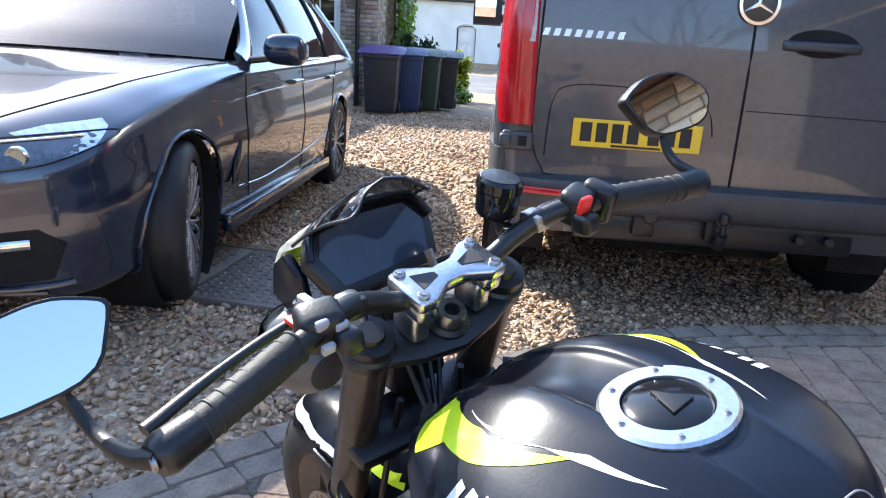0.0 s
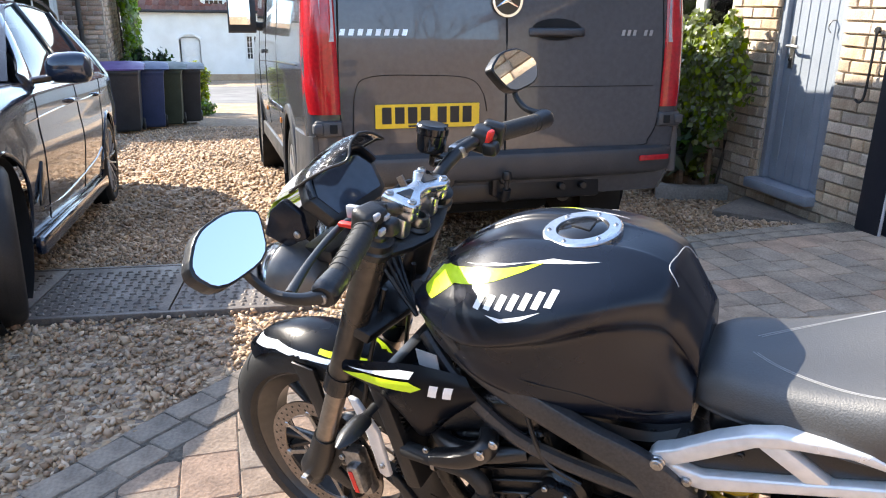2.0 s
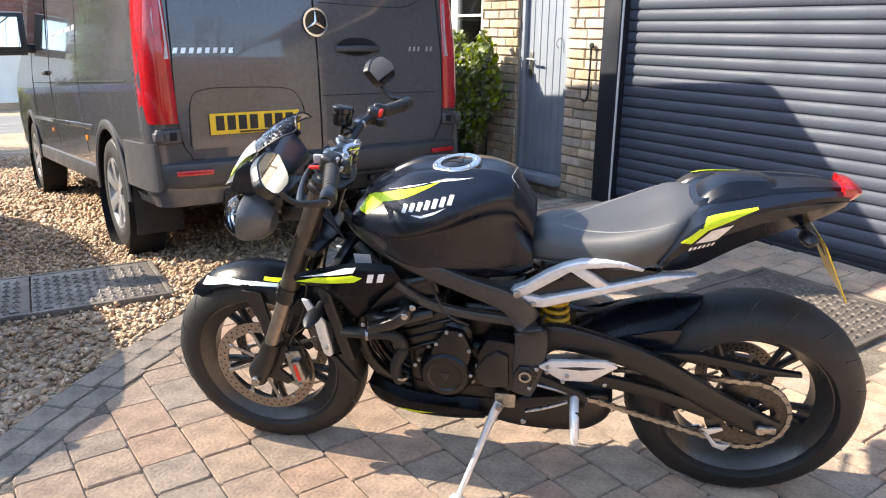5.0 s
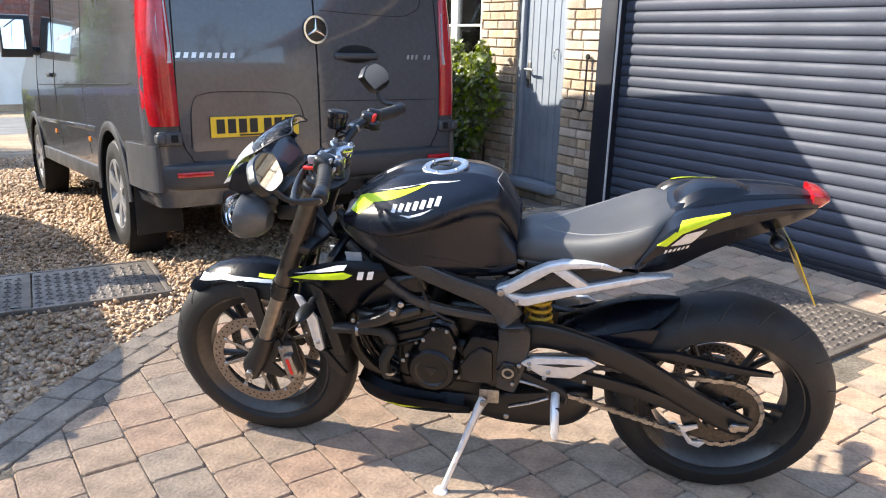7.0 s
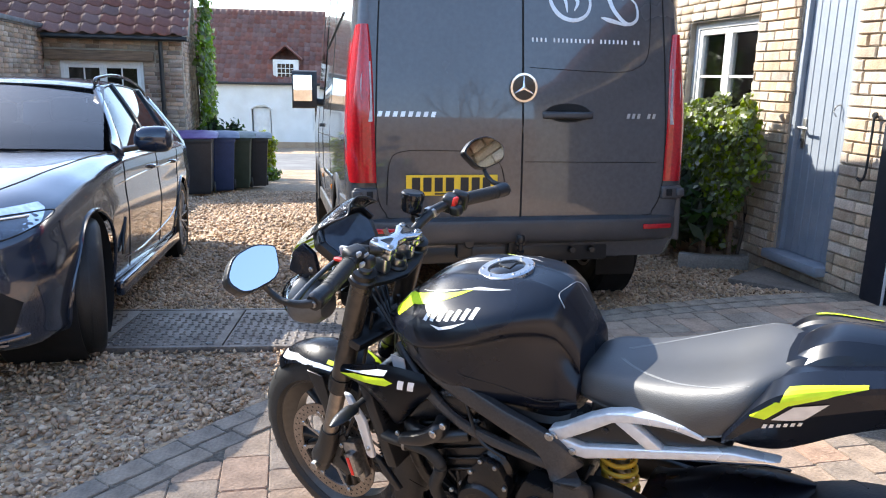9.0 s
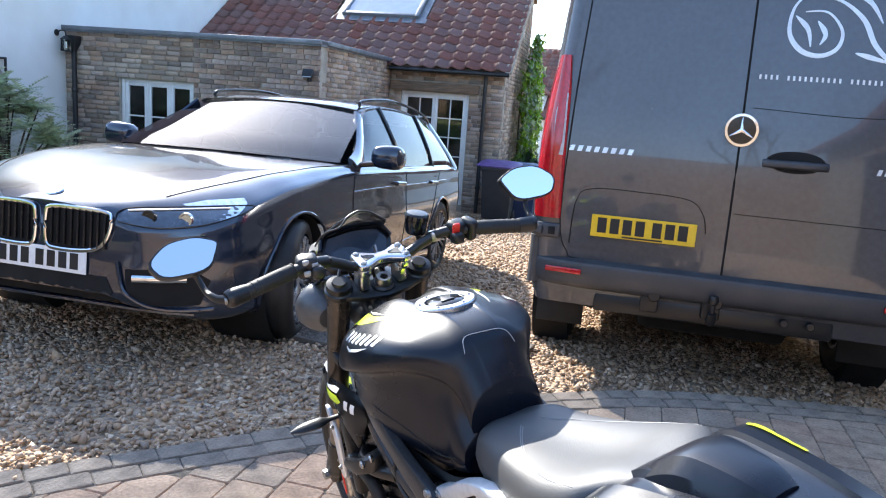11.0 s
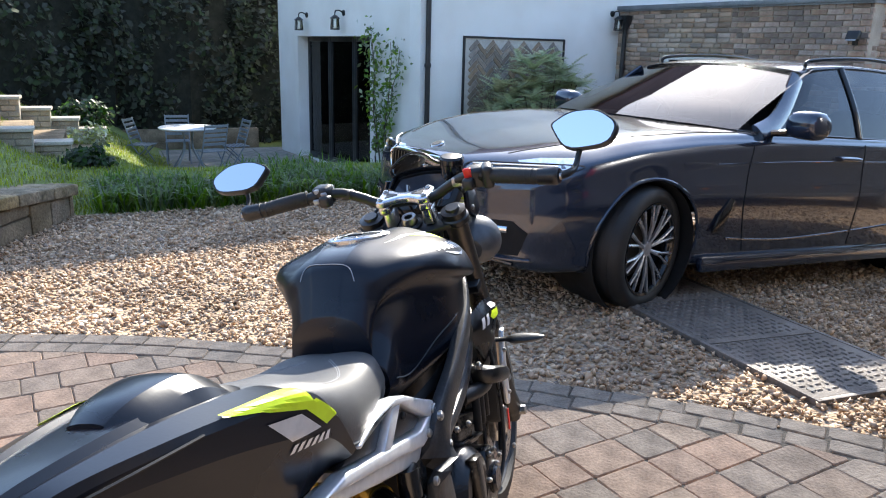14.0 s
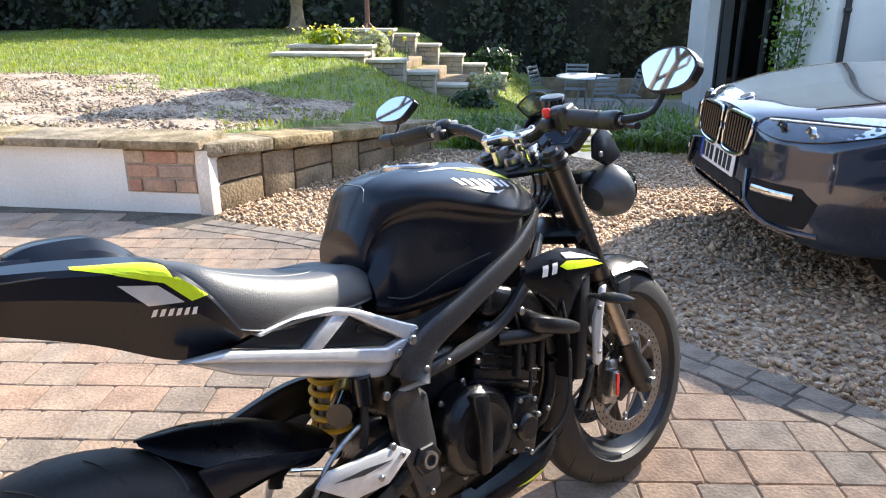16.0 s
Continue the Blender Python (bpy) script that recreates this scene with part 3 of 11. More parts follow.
def bricks(frame_m, x0, x1, z0, z1, holes, parent, m_piece, m_rest, pieces=None, w=0.225, h=0.075, d=0.02, proud=0.0, seed=1, name="brick", joint=0.010):
    """Brickwork in the x-z plane of a frame, laid in a running bond. pieces: a test (x, z) for bricks that are objects of their own."""
    r = random.Random(seed)
    V, F = [], []
    shared = {}
    k = 0
    rows = int(round((z1 - z0) / h))
    h = (z1 - z0) / rows
    for i in range(rows):
        zc = z0 + (i + 0.5) * h
        x = x0 - (w / 2 if i % 2 else 0) - (r.random() * 0.04 if i % 3 else 0)
        while x < x1 - 0.02:
            a, b = max(x, x0), min(x + w * (0.5 if r.random() < 0.18 else 1), x1)
            nx = b if b > a else x + w
            x = nx
            if b - a < 0.03:
                continue
            bad = False
            for hx0, hx1, hz0, hz1 in holes:
                if zc > hz0 and zc < hz1:
                    if a >= hx0 - 0.02 and b <= hx1 + 0.02:
                        bad = True
                    elif a < hx0 < b:
                        b = hx0
                    elif a < hx1 < b:
                        a = hx1
            if bad or b - a < 0.03:
                continue
            o = r.uniform(-0.004, 0.004)
            if pieces is not None and pieces((a + b) / 2, zc) and k < 290:
                key = round((b - a) / 0.025)
                if key not in shared:
                    me = bpy.data.meshes.new(name)
                    vv, ff = brick_mesh(key * 0.025 - joint, h - joint, d + 0.03, key)
                    me.from_pydata(vv, [], ff)
                    me.materials.append(m_piece)
                    shared[key] = me
                ob = new(name, shared[key])
                ob.parent = parent
                ob.matrix_local = frame_m @ Matrix.Translation(((a + b) / 2, 0.03 + o - proud, zc))
                k += 1
            else:
                vv, ff = brick_mesh(b - a - joint, h - joint, d, r.randrange(99))
                n = len(V)
                V.extend(((a + b) / 2 + p[0], p[1] + o - proud, zc + p[2]) for p in vv)
                F.extend(tuple(n + q for q in g) for g in ff)
    if V:
        soup("brickwork", np.array(V), np.array(F), m_rest, "stuff", parent, m=frame_m)


def wall_with_holes(name, frame_m, x0, x1, z0, z1, t, holes, material, parent=None, kind="structure", label=""):
    """A wall with its face in the x-z plane and its thickness towards +y; openings go through."""
    xs = sorted({x0, x1, *[min(max(q, x0), x1) for q in sum(([a, b] for a, b, _, _ in holes), [])]})
    zs = sorted({z0, z1, *[min(max(q, z0), z1) for q in sum(([c, d] for _, _, c, d in holes), [])]})
    bm = bmesh.new()
    for i in range(len(xs) - 1):
        for j in range(len(zs) - 1):
            xm, zm = (xs[i] + xs[i + 1]) / 2, (zs[j] + zs[j + 1]) / 2
            if any(a < xm < b and c < zm < d for a, b, c, d in holes):
                continue
            box((xs[i + 1] - xs[i], t, zs[j + 1] - zs[j]), (xm, t / 2, zm), bm=bm)
    bmesh.ops.remove_doubles(bm, verts=bm.verts, dist=1e-5)
    seen = {}
    for f in bm.faces:
        seen.setdefault(tuple(sorted(v.index for v in f.verts)), []).append(f)
    bm.verts.index_update()
    seen = {}
    for f in bm.faces:
        seen.setdefault(tuple(sorted(v.index for v in f.verts)), []).append(f)
    bmesh.ops.delete(bm, geom=[f for g in seen.values() if len(g) > 1 for f in g], context="FACES")
    o = part(name, bm, material, parent, label, 0, kind=kind)
    if parent is None:
        o.matrix_world = frame_m
    else:
        o.matrix_local = frame_m
    return o


def casement(parent, frame_m, x0, x1, z0, z1, leaves_n=2, bars=(1, 1), bar=0.05, depth=0.07, name="window", low=0.0, sill=True, handle=False):
    """A glazed opening: outer frame, leaves with glazing bars, a pane in each light, a dim room behind."""
    win = thing(name, Matrix.Identity(4), "white painted timber %s with glazing bars" % ("French doors" if handle else "window"), "doors" if handle else "window") if parent is None else None
    root = win if win else parent
    if win:
        win.matrix_world = frame_m
    loc = Matrix.Identity(4) if win else frame_m
    b = bmesh.new()
    for s in (box((bar, depth, z1 - z0), (x0 + bar / 2, 0.05, (z0 + z1) / 2), 0.004), box((bar, depth, z1 - z0), (x1 - bar / 2, 0.05, (z0 + z1) / 2), 0.004), box((x1 - x0 - 2 * bar, depth, bar), ((x0 + x1) / 2, 0.05, z1 - bar / 2), 0.004), box((x1 - x0 - 2 * bar, depth, bar), ((x0 + x1) / 2, 0.05, z0 + bar / 2), 0.004)):
        join(b, s)
    part("window_frame", b, M_WOODWHITE, root, "", 0.6, m=loc)
    wl = (x1 - x0 - 2 * bar) / leaves_n
    for i in range(leaves_n):
        a = x0 + bar + i * wl
        c = a + wl
        st = 0.055
        b = box((st, 0.045, z1 - z0 - 2 * bar), (a + st / 2 + 0.002, 0.052, (z0 + z1) / 2), 0.004)
        box((st, 0.045, z1 - z0 - 2 * bar), (c - st / 2 - 0.002, 0.052, (z0 + z1) / 2), 0.004, bm=b)
        g0, g1 = z0 + bar + st + low, z1 - bar - st
        for zz, hh in ((z1 - bar - st / 2, st), (z0 + bar + (st + low) / 2, st + low)):
            box((wl - 2 * st - 0.004, 0.045, hh), ((a + c) / 2, 0.052, zz), 0.004, bm=b)
        ga, gb = a + st, c - st
        for q in range(1, bars[0]):
            box((0.022, 0.03, g1 - g0), (ga + (gb - ga) * q / bars[0], 0.052, (g0 + g1) / 2), 0.003, bm=b)
        for q in range(1, bars[1]):
            box((gb - ga, 0.028, 0.022), ((ga + gb) / 2, 0.052, g0 + (g1 - g0) * q / bars[1]), 0.003, bm=b)
        leaf = part("leaf", b, M_WOODWHITE, root, "", 0.6, m=loc)
        for q in range(bars[0]):
            for w_ in range(bars[1]):
                p = box(((gb - ga) / bars[0] - 0.02, 0.006, (g1 - g0) / bars[1] - 0.02), (ga + (gb - ga) * (q + 0.5) / bars[0], 0.06, g0 + (g1 - g0) * (w_ + 0.5) / bars[1]))
                o = part("pane", p, M_PANE, leaf, "", 0)
                o.visible_shadow = False
        if handle:
            part("handle", tube([(c - 0.03 if i == 0 else a + 0.03, 0.02, z0 + 1.0), (c - 0.03 if i == 0 else a + 0.03, -0.02, z0 + 1.0), (c - 0.12 if i == 0 else a + 0.12, -0.022, z0 + 1.0)], 0.008, k=1), M_STEEL, leaf)
    if sill:
        part("window_sill", box((x1 - x0 + 0.1, 0.12, 0.05), ((x0 + x1) / 2, -0.01, z0 - 0.025), 0.006), M_WOODWHITE, root, "", 0.6, m=loc)
    return win


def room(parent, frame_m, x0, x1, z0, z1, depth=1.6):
    """The inside behind an opening; its dimness is put into the dark lining."""
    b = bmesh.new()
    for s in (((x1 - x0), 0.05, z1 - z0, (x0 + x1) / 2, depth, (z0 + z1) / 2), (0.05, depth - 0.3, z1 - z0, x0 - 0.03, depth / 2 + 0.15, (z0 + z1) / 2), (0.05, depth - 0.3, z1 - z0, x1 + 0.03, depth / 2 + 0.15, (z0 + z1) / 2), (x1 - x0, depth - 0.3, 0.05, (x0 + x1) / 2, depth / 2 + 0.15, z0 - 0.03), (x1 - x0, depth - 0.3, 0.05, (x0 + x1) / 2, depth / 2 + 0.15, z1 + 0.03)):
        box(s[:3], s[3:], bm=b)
    part("room_lining", b, M_ROOMSHADE, parent, "", 0, m=frame_m)


def downpipe(m, z0, z1, hopper=True, label="black cast iron drainpipe fixed to the wall"):
    p = thing("drainpipe", m, label, "pipe")
    part("pipe", tube([(0, 0, z0), (0, 0, z1)], 0.038, seg=12, k=1), M_IRON, p)
    z = z0 + 0.5
    while z < z1:
        part("bracket", lathe([(0.046, -0.03), (0.05, -0.02), (0.05, 0.02), (0.046, 0.03)], 12, Matrix.Translation((0, 0, z))), M_IRON, p)
        z += 1.1
    if hopper:
        part("hopper", lathe([(0.04, 0), (0.05, 0.05), (0.11, 0.16), (0.12, 0.26), (0.10, 0.26)], 4, Matrix.Translation((0, 0, z1 - 0.03)) @ pose(0, 0, 0, 0, 0, 45)), M_IRON, p)
    return p


def lantern(m):
    """A wall lantern hung from a curled bracket; the wall lies at y = 0, outwards is -y."""
    l = thing("wall_lantern", m, "dark metal wall lantern with glass sides", "lamp", "wall lanterns on the white house")
    part("wall_plate", disc(0.05, 0.02, (0, -0.01, 0), "Y", 16, 0.004), M_IRON, l)
    part("bracket", tube([(0, -0.02, 0), (0, -0.08, 0.035), (0, -0.15, 0.03), (0, -0.17, -0.01), (0, -0.17, -0.05)], 0.011, k=4, up=(1, 0, 0)), M_IRON, l)
    part("cap", lathe([(0, 0), (0.03, -0.005), (0.085, -0.05), (0.085, -0.06), (0, -0.06)], 6, Matrix.Translation((0, -0.17, -0.04))), M_IRON, l)
    g = part("glass_body", lathe([(0.062, -0.06), (0.074, -0.22)], 6, Matrix.Translation((0, -0.17, -0.04))), M_LANTERN, l)
    g.visible_shadow = False
    part("base", lathe([(0, -0.22), (0.08, -0.22), (0.08, -0.24), (0, -0.245)], 6, Matrix.Translation((0, -0.17, -0.04))), M_IRON, l)
    for a in range(6):
        c, s = math.cos(a * math.pi / 3), math.sin(a * math.pi / 3)
        part("cage_bar", tube([(0.064 * c, -0.17 + 0.064 * s, -0.10), (0.076 * c, -0.17 + 0.076 * s, -0.26)], 0.005, seg=6, k=1), M_IRON, l)
    part("lamp_tube", disc(0.014, 0.1, (0, -0.17, -0.18), "Z", 10), M_WHITE, l)


# the white house: gable end to the garden, long wall to the drive
H = pose(-8.36, 4.58, 0, 0, 0, 9)
HA = H                                     # the gable wall lies along x', facing -y'
HB = H @ pose(0, 0, 0, 0, 0, 90)           # along y', facing +x'
house = thing("house", H, "white rendered house with a gable roof and brick extension", "house")
loc_b = pose(0, 0, 0, 0, 0, 90)
bm = bmesh.new()
w_a = wall_with_holes("wall", Matrix.Identity(4), -5.55, -0.3, -1.1, 4.6, 0.3, [(-4.56, -1.55, -0.87, 1.48)], M_RENDER, house, "", "white rendered wall")
wall_with_holes("wall", loc_b, 0, 12, -1.1, 4.6, 0.3, [], M_RENDER, house, "", "white rendered wall")
bm = slab([(-5.55, 4.6), (0, 4.6), (-2.78, 7.6)], 0.0, 0.3, "XZ")
part("gable", bm, M_RENDER, house, "", 0)
for sx, xa, xb in ((1, 0.3, -2.78), (-1, -5.85, -2.78)):
    b = bmesh.new()
    za = 4.6 - 0.3 * 1.08
    b2 = slab([(xa, za), (xb, 7.62), (xb, 7.74), (xa, za + 0.12)], -0.25, 12.2, "XZ")
    part("roof", b2, M_PANTILES, house, "red clay tile roof", 0)
part("wall", box((0.3, 12, 5.7), (-5.4, 6.3, 1.75)), M_RENDER, house, "white rendered wall", 0)
part("wall", box((4.95, 0.3, 5.7), (-2.77, 11.85, 1.75)), M_RENDER, house, "white rendered wall", 0)
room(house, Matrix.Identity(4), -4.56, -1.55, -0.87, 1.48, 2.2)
# the dark glazed doors set back in the wide doorway
door = thing("patio_doors", H, "dark framed glazed doors in a wide opening", "doors")
M_DARKFRAME = pm("dark_door_frame", (0.02, 0.02, 0.021), 0.4, amt=0.2, bump=0.03)
M_DARKPANE = glass("shaded_pane", (0.35, 0.37, 0.38), 0.03, ior=1.5)
for i in range(3):
    a, c = -4.56 + i * 1.0033, -4.56 + (i + 1) * 1.0033
    b = box((0.07, 0.06, 2.33), (a + 0.035, 0.24, 0.305), 0.004)
    box((0.07, 0.06, 2.33), (c - 0.035, 0.24, 0.305), 0.004, bm=b)
    box((0.86, 0.06, 0.08), ((a + c) / 2, 0.24, 1.43), 0.004, bm=b)
    box((0.86, 0.06, 0.12), ((a + c) / 2, 0.24, -0.80), 0.004, bm=b)
    lf = part("leaf", b, M_DARKFRAME, door)
    o = part("pane", box((0.86, 0.008, 2.13), ((a + c) / 2, 0.24, 0.325)), M_DARKPANE, lf, "", 0)
    o.visible_shadow = False
lantern(HA @ pose(-4.07, 0, 1.86))
lantern(HA @ pose(-2.5, 0, 1.86))
lantern(HB @ pose(3.82, 0, 1.96))
downpipe(H @ pose(0.06, 0.10, 0), float(gz(-8.3, 4.7)) - 0.02, 4.5, False)
# herringbone brick panel let into the white wall
M_PANELMORTAR = pm("panel_mortar", (0.50, 0.47, 0.42), 0.9, amt=0.15, bump=0.4)
panel = thing("herringbone_panel", HB, "recessed-edge herringbone brick panel in white render", "brick panel")
part("backing", box((1.96, 0.012, 1.54), (1.76, -0.006, 0.71)), M_PANELMORTAR, panel, "", 0)
for fx, fz, sx, sz in ((0.765, 0.71, 0.03, 1.60), (2.755, 0.71, 0.03, 1.60), (1.76, 1.495, 1.96, 0.03), (1.76, -0.075, 1.96, 0.03)):
    part("edge_strip", box((sx, 0.035, sz), (fx, -0.017, fz), 0.003), M_IRON, panel, "", 0)
M_HERR = pm("dark_herringbone_brick", (0.30, 0.24, 0.18), 0.85, col2=(0.19, 0.15, 0.12), scale=9, fine=90, amt=0.2, bump=0.5, rand=0.3)
BW, BL = 0.072, 0.216
me_h = bpy.data.meshes.new("brick")
vv, ff = brick_mesh(BL - 0.012, BW - 0.012, 0.014, 3, 0.004)
me_h.from_pydata(vv, [], ff)
me_h.materials.append(M_HERR)
hn = 0
for i in range(-30, 31):
    for j in range(-12, 13):
        for turn in (0, 1):
            if turn:
                px, pz = i * BW + j * BL * 1.0 + BW * 0.5, i * BW - j * BL * 1.0 + BL * 0.5 + 0.0
            else:
                px, pz = i * BW + j * BL * 1.0 + BW + BL * 0.5, i * BW - j * BL * 1.0 + BW * 0.5
            a = math.radians(45)
            qx, qz = px * math.cos(a) - pz * math.sin(a), px * math.sin(a) + pz * math.cos(a)
            if 0.86 < qx + 1.76 < 2.66 and 0.02 < qz + 0.71 < 1.40 and hn < 300:
                o = new("brick", me_h)
                o.parent = panel
                o.matrix_local = Matrix.Translation((qx + 1.76, -0.0125, qz + 0.71)) @ pose(0, 0, 0, 0, -45 - (90 if turn else 0), 0)
                hn += 1

# brick extension with a flat roof, then the pantiled wing
ext = thing("brick_extension", H, "low brick extension with flat roof and pantiled wing", "building")
loc_e = pose(0, 4.0, 0)
wall_with_holes("wall", loc_e @ pose(0, 0.02, 0), 0.0, 4.3, -1.2, 2.0, 0.25, [(0.96, 2.24, 0.2, 1.34)], M_MORTAR, ext, "", "old buff brick wall")
part("wall", box((0.25, 3.43, 3.2), (4.155, 5.985, 0.4)), M_MORTAR, ext, "old buff brick wall", 0)
part("flat_roof", box((4.36, 3.75, 0.08), (2.15, 5.83, 2.04)), M_LEAD, ext, "grey flat roof", 0)
part("coping", box((4.36, 0.34, 0.07), (2.15, 4.1, 2.055), 0.01), M_LEAD, ext, "", 0.6)
part("coping", box((0.34, 3.5, 0.07), (4.2, 5.95, 2.057), 0.01), M_LEAD, ext, "", 0.6)
casement(ext, loc_e @ pose(0, 0.06, 0), 0.96, 2.24, 0.2, 1.34, 3, (1, 2), 0.05)
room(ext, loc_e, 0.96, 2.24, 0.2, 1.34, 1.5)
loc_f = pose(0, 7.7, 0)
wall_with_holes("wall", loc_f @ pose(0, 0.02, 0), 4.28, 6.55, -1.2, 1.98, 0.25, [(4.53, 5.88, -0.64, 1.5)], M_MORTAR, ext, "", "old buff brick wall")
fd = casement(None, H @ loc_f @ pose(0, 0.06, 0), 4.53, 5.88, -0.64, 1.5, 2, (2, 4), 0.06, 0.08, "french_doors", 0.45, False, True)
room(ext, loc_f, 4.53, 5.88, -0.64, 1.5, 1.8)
part("lintel", box((1.75, 0.12, 0.17), (5.2, 7.66, 1.60), 0.01), M_TIMBER, ext, "weathered timber lintel")
gab = slab([(7.94, -1.2), (11.6, -1.2), (11.6, 3.8), (11.0, 4.22), (7.94, 2.15)], 6.30, 6.53, "YZ")
part("gable", gab, M_MORTAR, ext, "old buff brick gable", 0)
part("wall", box((6.3, 0.25, 5.0), (3.15, 11.45, 1.3)), M_MORTAR, ext, "", 0)
part("wall", box((4.2, 0.2, 3.0), (2.1, 7.9, 0.5)), M_MORTAR, ext, "", 0)
part("rafter_band", slab([(7.45, 1.92), (11.0, 4.26), (11.7, 3.8), (11.7, 3.74), (11.0, 4.20), (7.45, 1.86)], 0.02, 6.62, "YZ"), M_TIMBER, ext, "", 0)
gut = bmesh.new()
tube([(0.05 + 4.3, 7.42, 1.90), (6.66, 7.42, 1.90)], 0.055, 0.04, seg=10, k=1, bm=gut)
part("gutter", gut, M_IRON, ext)
downpipe(H @ pose(6.2, 7.60, 0), -0.75, 1.86, False)
downpipe(H @ pose(0.22, 3.93, 0), -0.5, 1.70, True)
fl = thing("floodlight", H @ pose(4.16, 3.93, 1.58), "small black floodlight on the brick wall", "lamp")
part("wall_bracket", box((0.05, 0.06, 0.07), (0, 0.02, -0.06), 0.008), M_IRON, fl)
part("lamp_head", box((0.16, 0.07, 0.12), (0, -0.045, 0.02), 0.012, rot=pose(0, 0, 0, -25)), M_IRON, fl)
part("lamp_glass", box((0.13, 0.006, 0.09), (0, -0.08, 0.002), 0.002, rot=pose(0, 0, 0, -25)), M_GREYMARK, fl)
# pantiles on the slope
slope = math.atan2(4.28 - 1.95, 11.0 - 7.5)
run = math.hypot(4.28 - 1.95, 11.0 - 7.5)


def pantile(w, l):
    prof = [(-w / 2, 0.012), (-w * 0.36, 0.050), (-w * 0.18, 0.052), (0, 0.018), (w * 0.25, 0.004), (w * 0.45, 0.016), (w * 0.56, 0.040)]
    v, f = [], []
    n = len(prof)
    for y, dz in ((0, 0.030), (l, 0.004)):
        v += [(x, y, z + dz) for x, z in prof]
    v += [(x, 0, z + 0.012) for x, z in prof]
    for i in range(n - 1):
        f.append((i, i + 1, n + i + 1, n + i))
        f.append((2 * n + i, 2 * n + i + 1, i + 1, i))
    return v, f


roof_m = pose(0, 7.42, 1.93) @ pose(0, 0, 0, math.degrees(slope), 0, 0)
roof = part("roof", box((6.6, run + 0.06, 0.02), (3.32, run / 2, -0.012)), M_TIMBER, ext, "red-brown clay pantile roof", 0, m=roof_m)
TW, TL = 0.29, 0.30
pv, pf = pantile(TW, TL + 0.07)
me_t = bpy.data.meshes.new("pantile")
me_t.from_pydata(pv, [], pf)
me_t.materials.append(M_PANTILE)
for p in me_t.polygons:
    p.use_smooth = True
tr_ = random.Random(4)
tn = 0
RV, RF = [], []
for j in range(int(run / TL) + 1):
    for i in range(23):
        x, y = 0.14 + i * TW, j * TL
        if y > run - 0.1 or (2.72 < x < 4.62 and 1.72 < y + 0.2 and y < 3.02) or (x < 4.2 and y < 0.0):
            continue
        jig = (tr_.uniform(-0.006, 0.006), tr_.uniform(-0.01, 0.01), tr_.uniform(0, 0.006))
        if x > 1.2 and tn < 290:
            o = new("pantile", me_t)
            o.parent = roof
            o.matrix_local = Matrix.Translation((x + jig[0], y + jig[1], jig[2])) @ pose(0, 0, 0, 0, 0, tr_.uniform(-0.8, 0.8))
            tn += 1
        else:
            n = len(RV)
            RV.extend((x + jig[0] + a, y + jig[1] + b_, c + jig[2]) for a, b_, c in pv)
            RF.extend(tuple(n + q for q in g) for g in pf)
soup("pantile", np.array(RV), np.array(RF), M_PANTILES, "stuff", roof, smooth=True)
part("ridge", tube([(0.1, run + 0.02, 0.02), (6.7, run + 0.02, 0.02)], 0.12, 0.1, seg=12, k=1), M_PANTILES, roof)
part("verge", box((0.12, run, 0.05), (6.64, run / 2, 0.0), 0.01), M_MORTAR, roof)
sk = thing("skylight", H @ roof_m, "grey metal roof window among red pantiles", "window")
b = bmesh.new()
for s in (((0.09, 1.22, 0.13), (2.86, 2.42, 0.06)), ((0.09, 1.22, 0.13), (4.44, 2.42, 0.06)), ((1.49, 0.09, 0.13), (3.65, 1.855, 0.06)), ((1.49, 0.09, 0.13), (3.65, 2.985, 0.06))):
    box(s[0], s[1], 0.01, bm=b)
part("window_frame", b, M_LEAD, sk)
o = part("pane", box((1.49, 1.04, 0.012), (3.65, 2.42, 0.09)), pm("sky_pane", (0.25, 0.3, 0.35), 0.05, amt=0.1, bump=0.0, spec=1.0), sk, "", 0)
part("flashing", slab([(2.62, 1.62), (4.68, 1.62), (4.68, 1.80), (4.5, 1.80), (4.5, 1.81), (2.8, 1.81), (2.8, 1.80), (2.62, 1.80)], 0.045, 0.06, "XY"), M_LEAD, sk)
part("flashing", box((0.14, 1.3, 0.02), (2.74, 2.4, 0.045)), M_LEAD, sk)
part("flashing", box((0.14, 1.3, 0.02), (4.56, 2.4, 0.045)), M_LEAD, sk)

# the garage with its roller shutter, the brick pier, the plank door and the side wall
G = pose(3.5, 3.58, 0, 0, 0, 4.5 - 90)     # x along the front towards -y, the outside at -y
garage = thing("garage_house", G, "buff brick garage building with roller shutter and plank door", "building")
M_SHUTTER = pm("navy_grey_shutter", (0.066, 0.074, 0.098), 0.55, amt=0.08, bump=0.03, fine=160, rvar=0.06, spec=0.22)
M_SHFRAME = pm("dark_grey_frame", (0.016, 0.018, 0.026), 0.45, amt=0.12, bump=0.03)
M_DOORBLUE = pm("blue_grey_door_paint", (0.25, 0.28, 0.325), 0.5, col2=(0.21, 0.24, 0.28), amt=0.08, bump=0.08, fine=120, scale=5)
DX0, DX1 = -1.07, -0.45                       # the plank door's opening
WX0, WX1 = -2.75, -1.62                       # the window
wall_with_holes("wall", pose(0, 0.02, 0), -9.0, 0.0, -0.5, 2.8, 0.28, [(DX0, DX1, 0.02, 2.08), (WX0, WX1, 0.92, 1.9)], M_MORTAR, garage, "", "yellow buff brick wall")
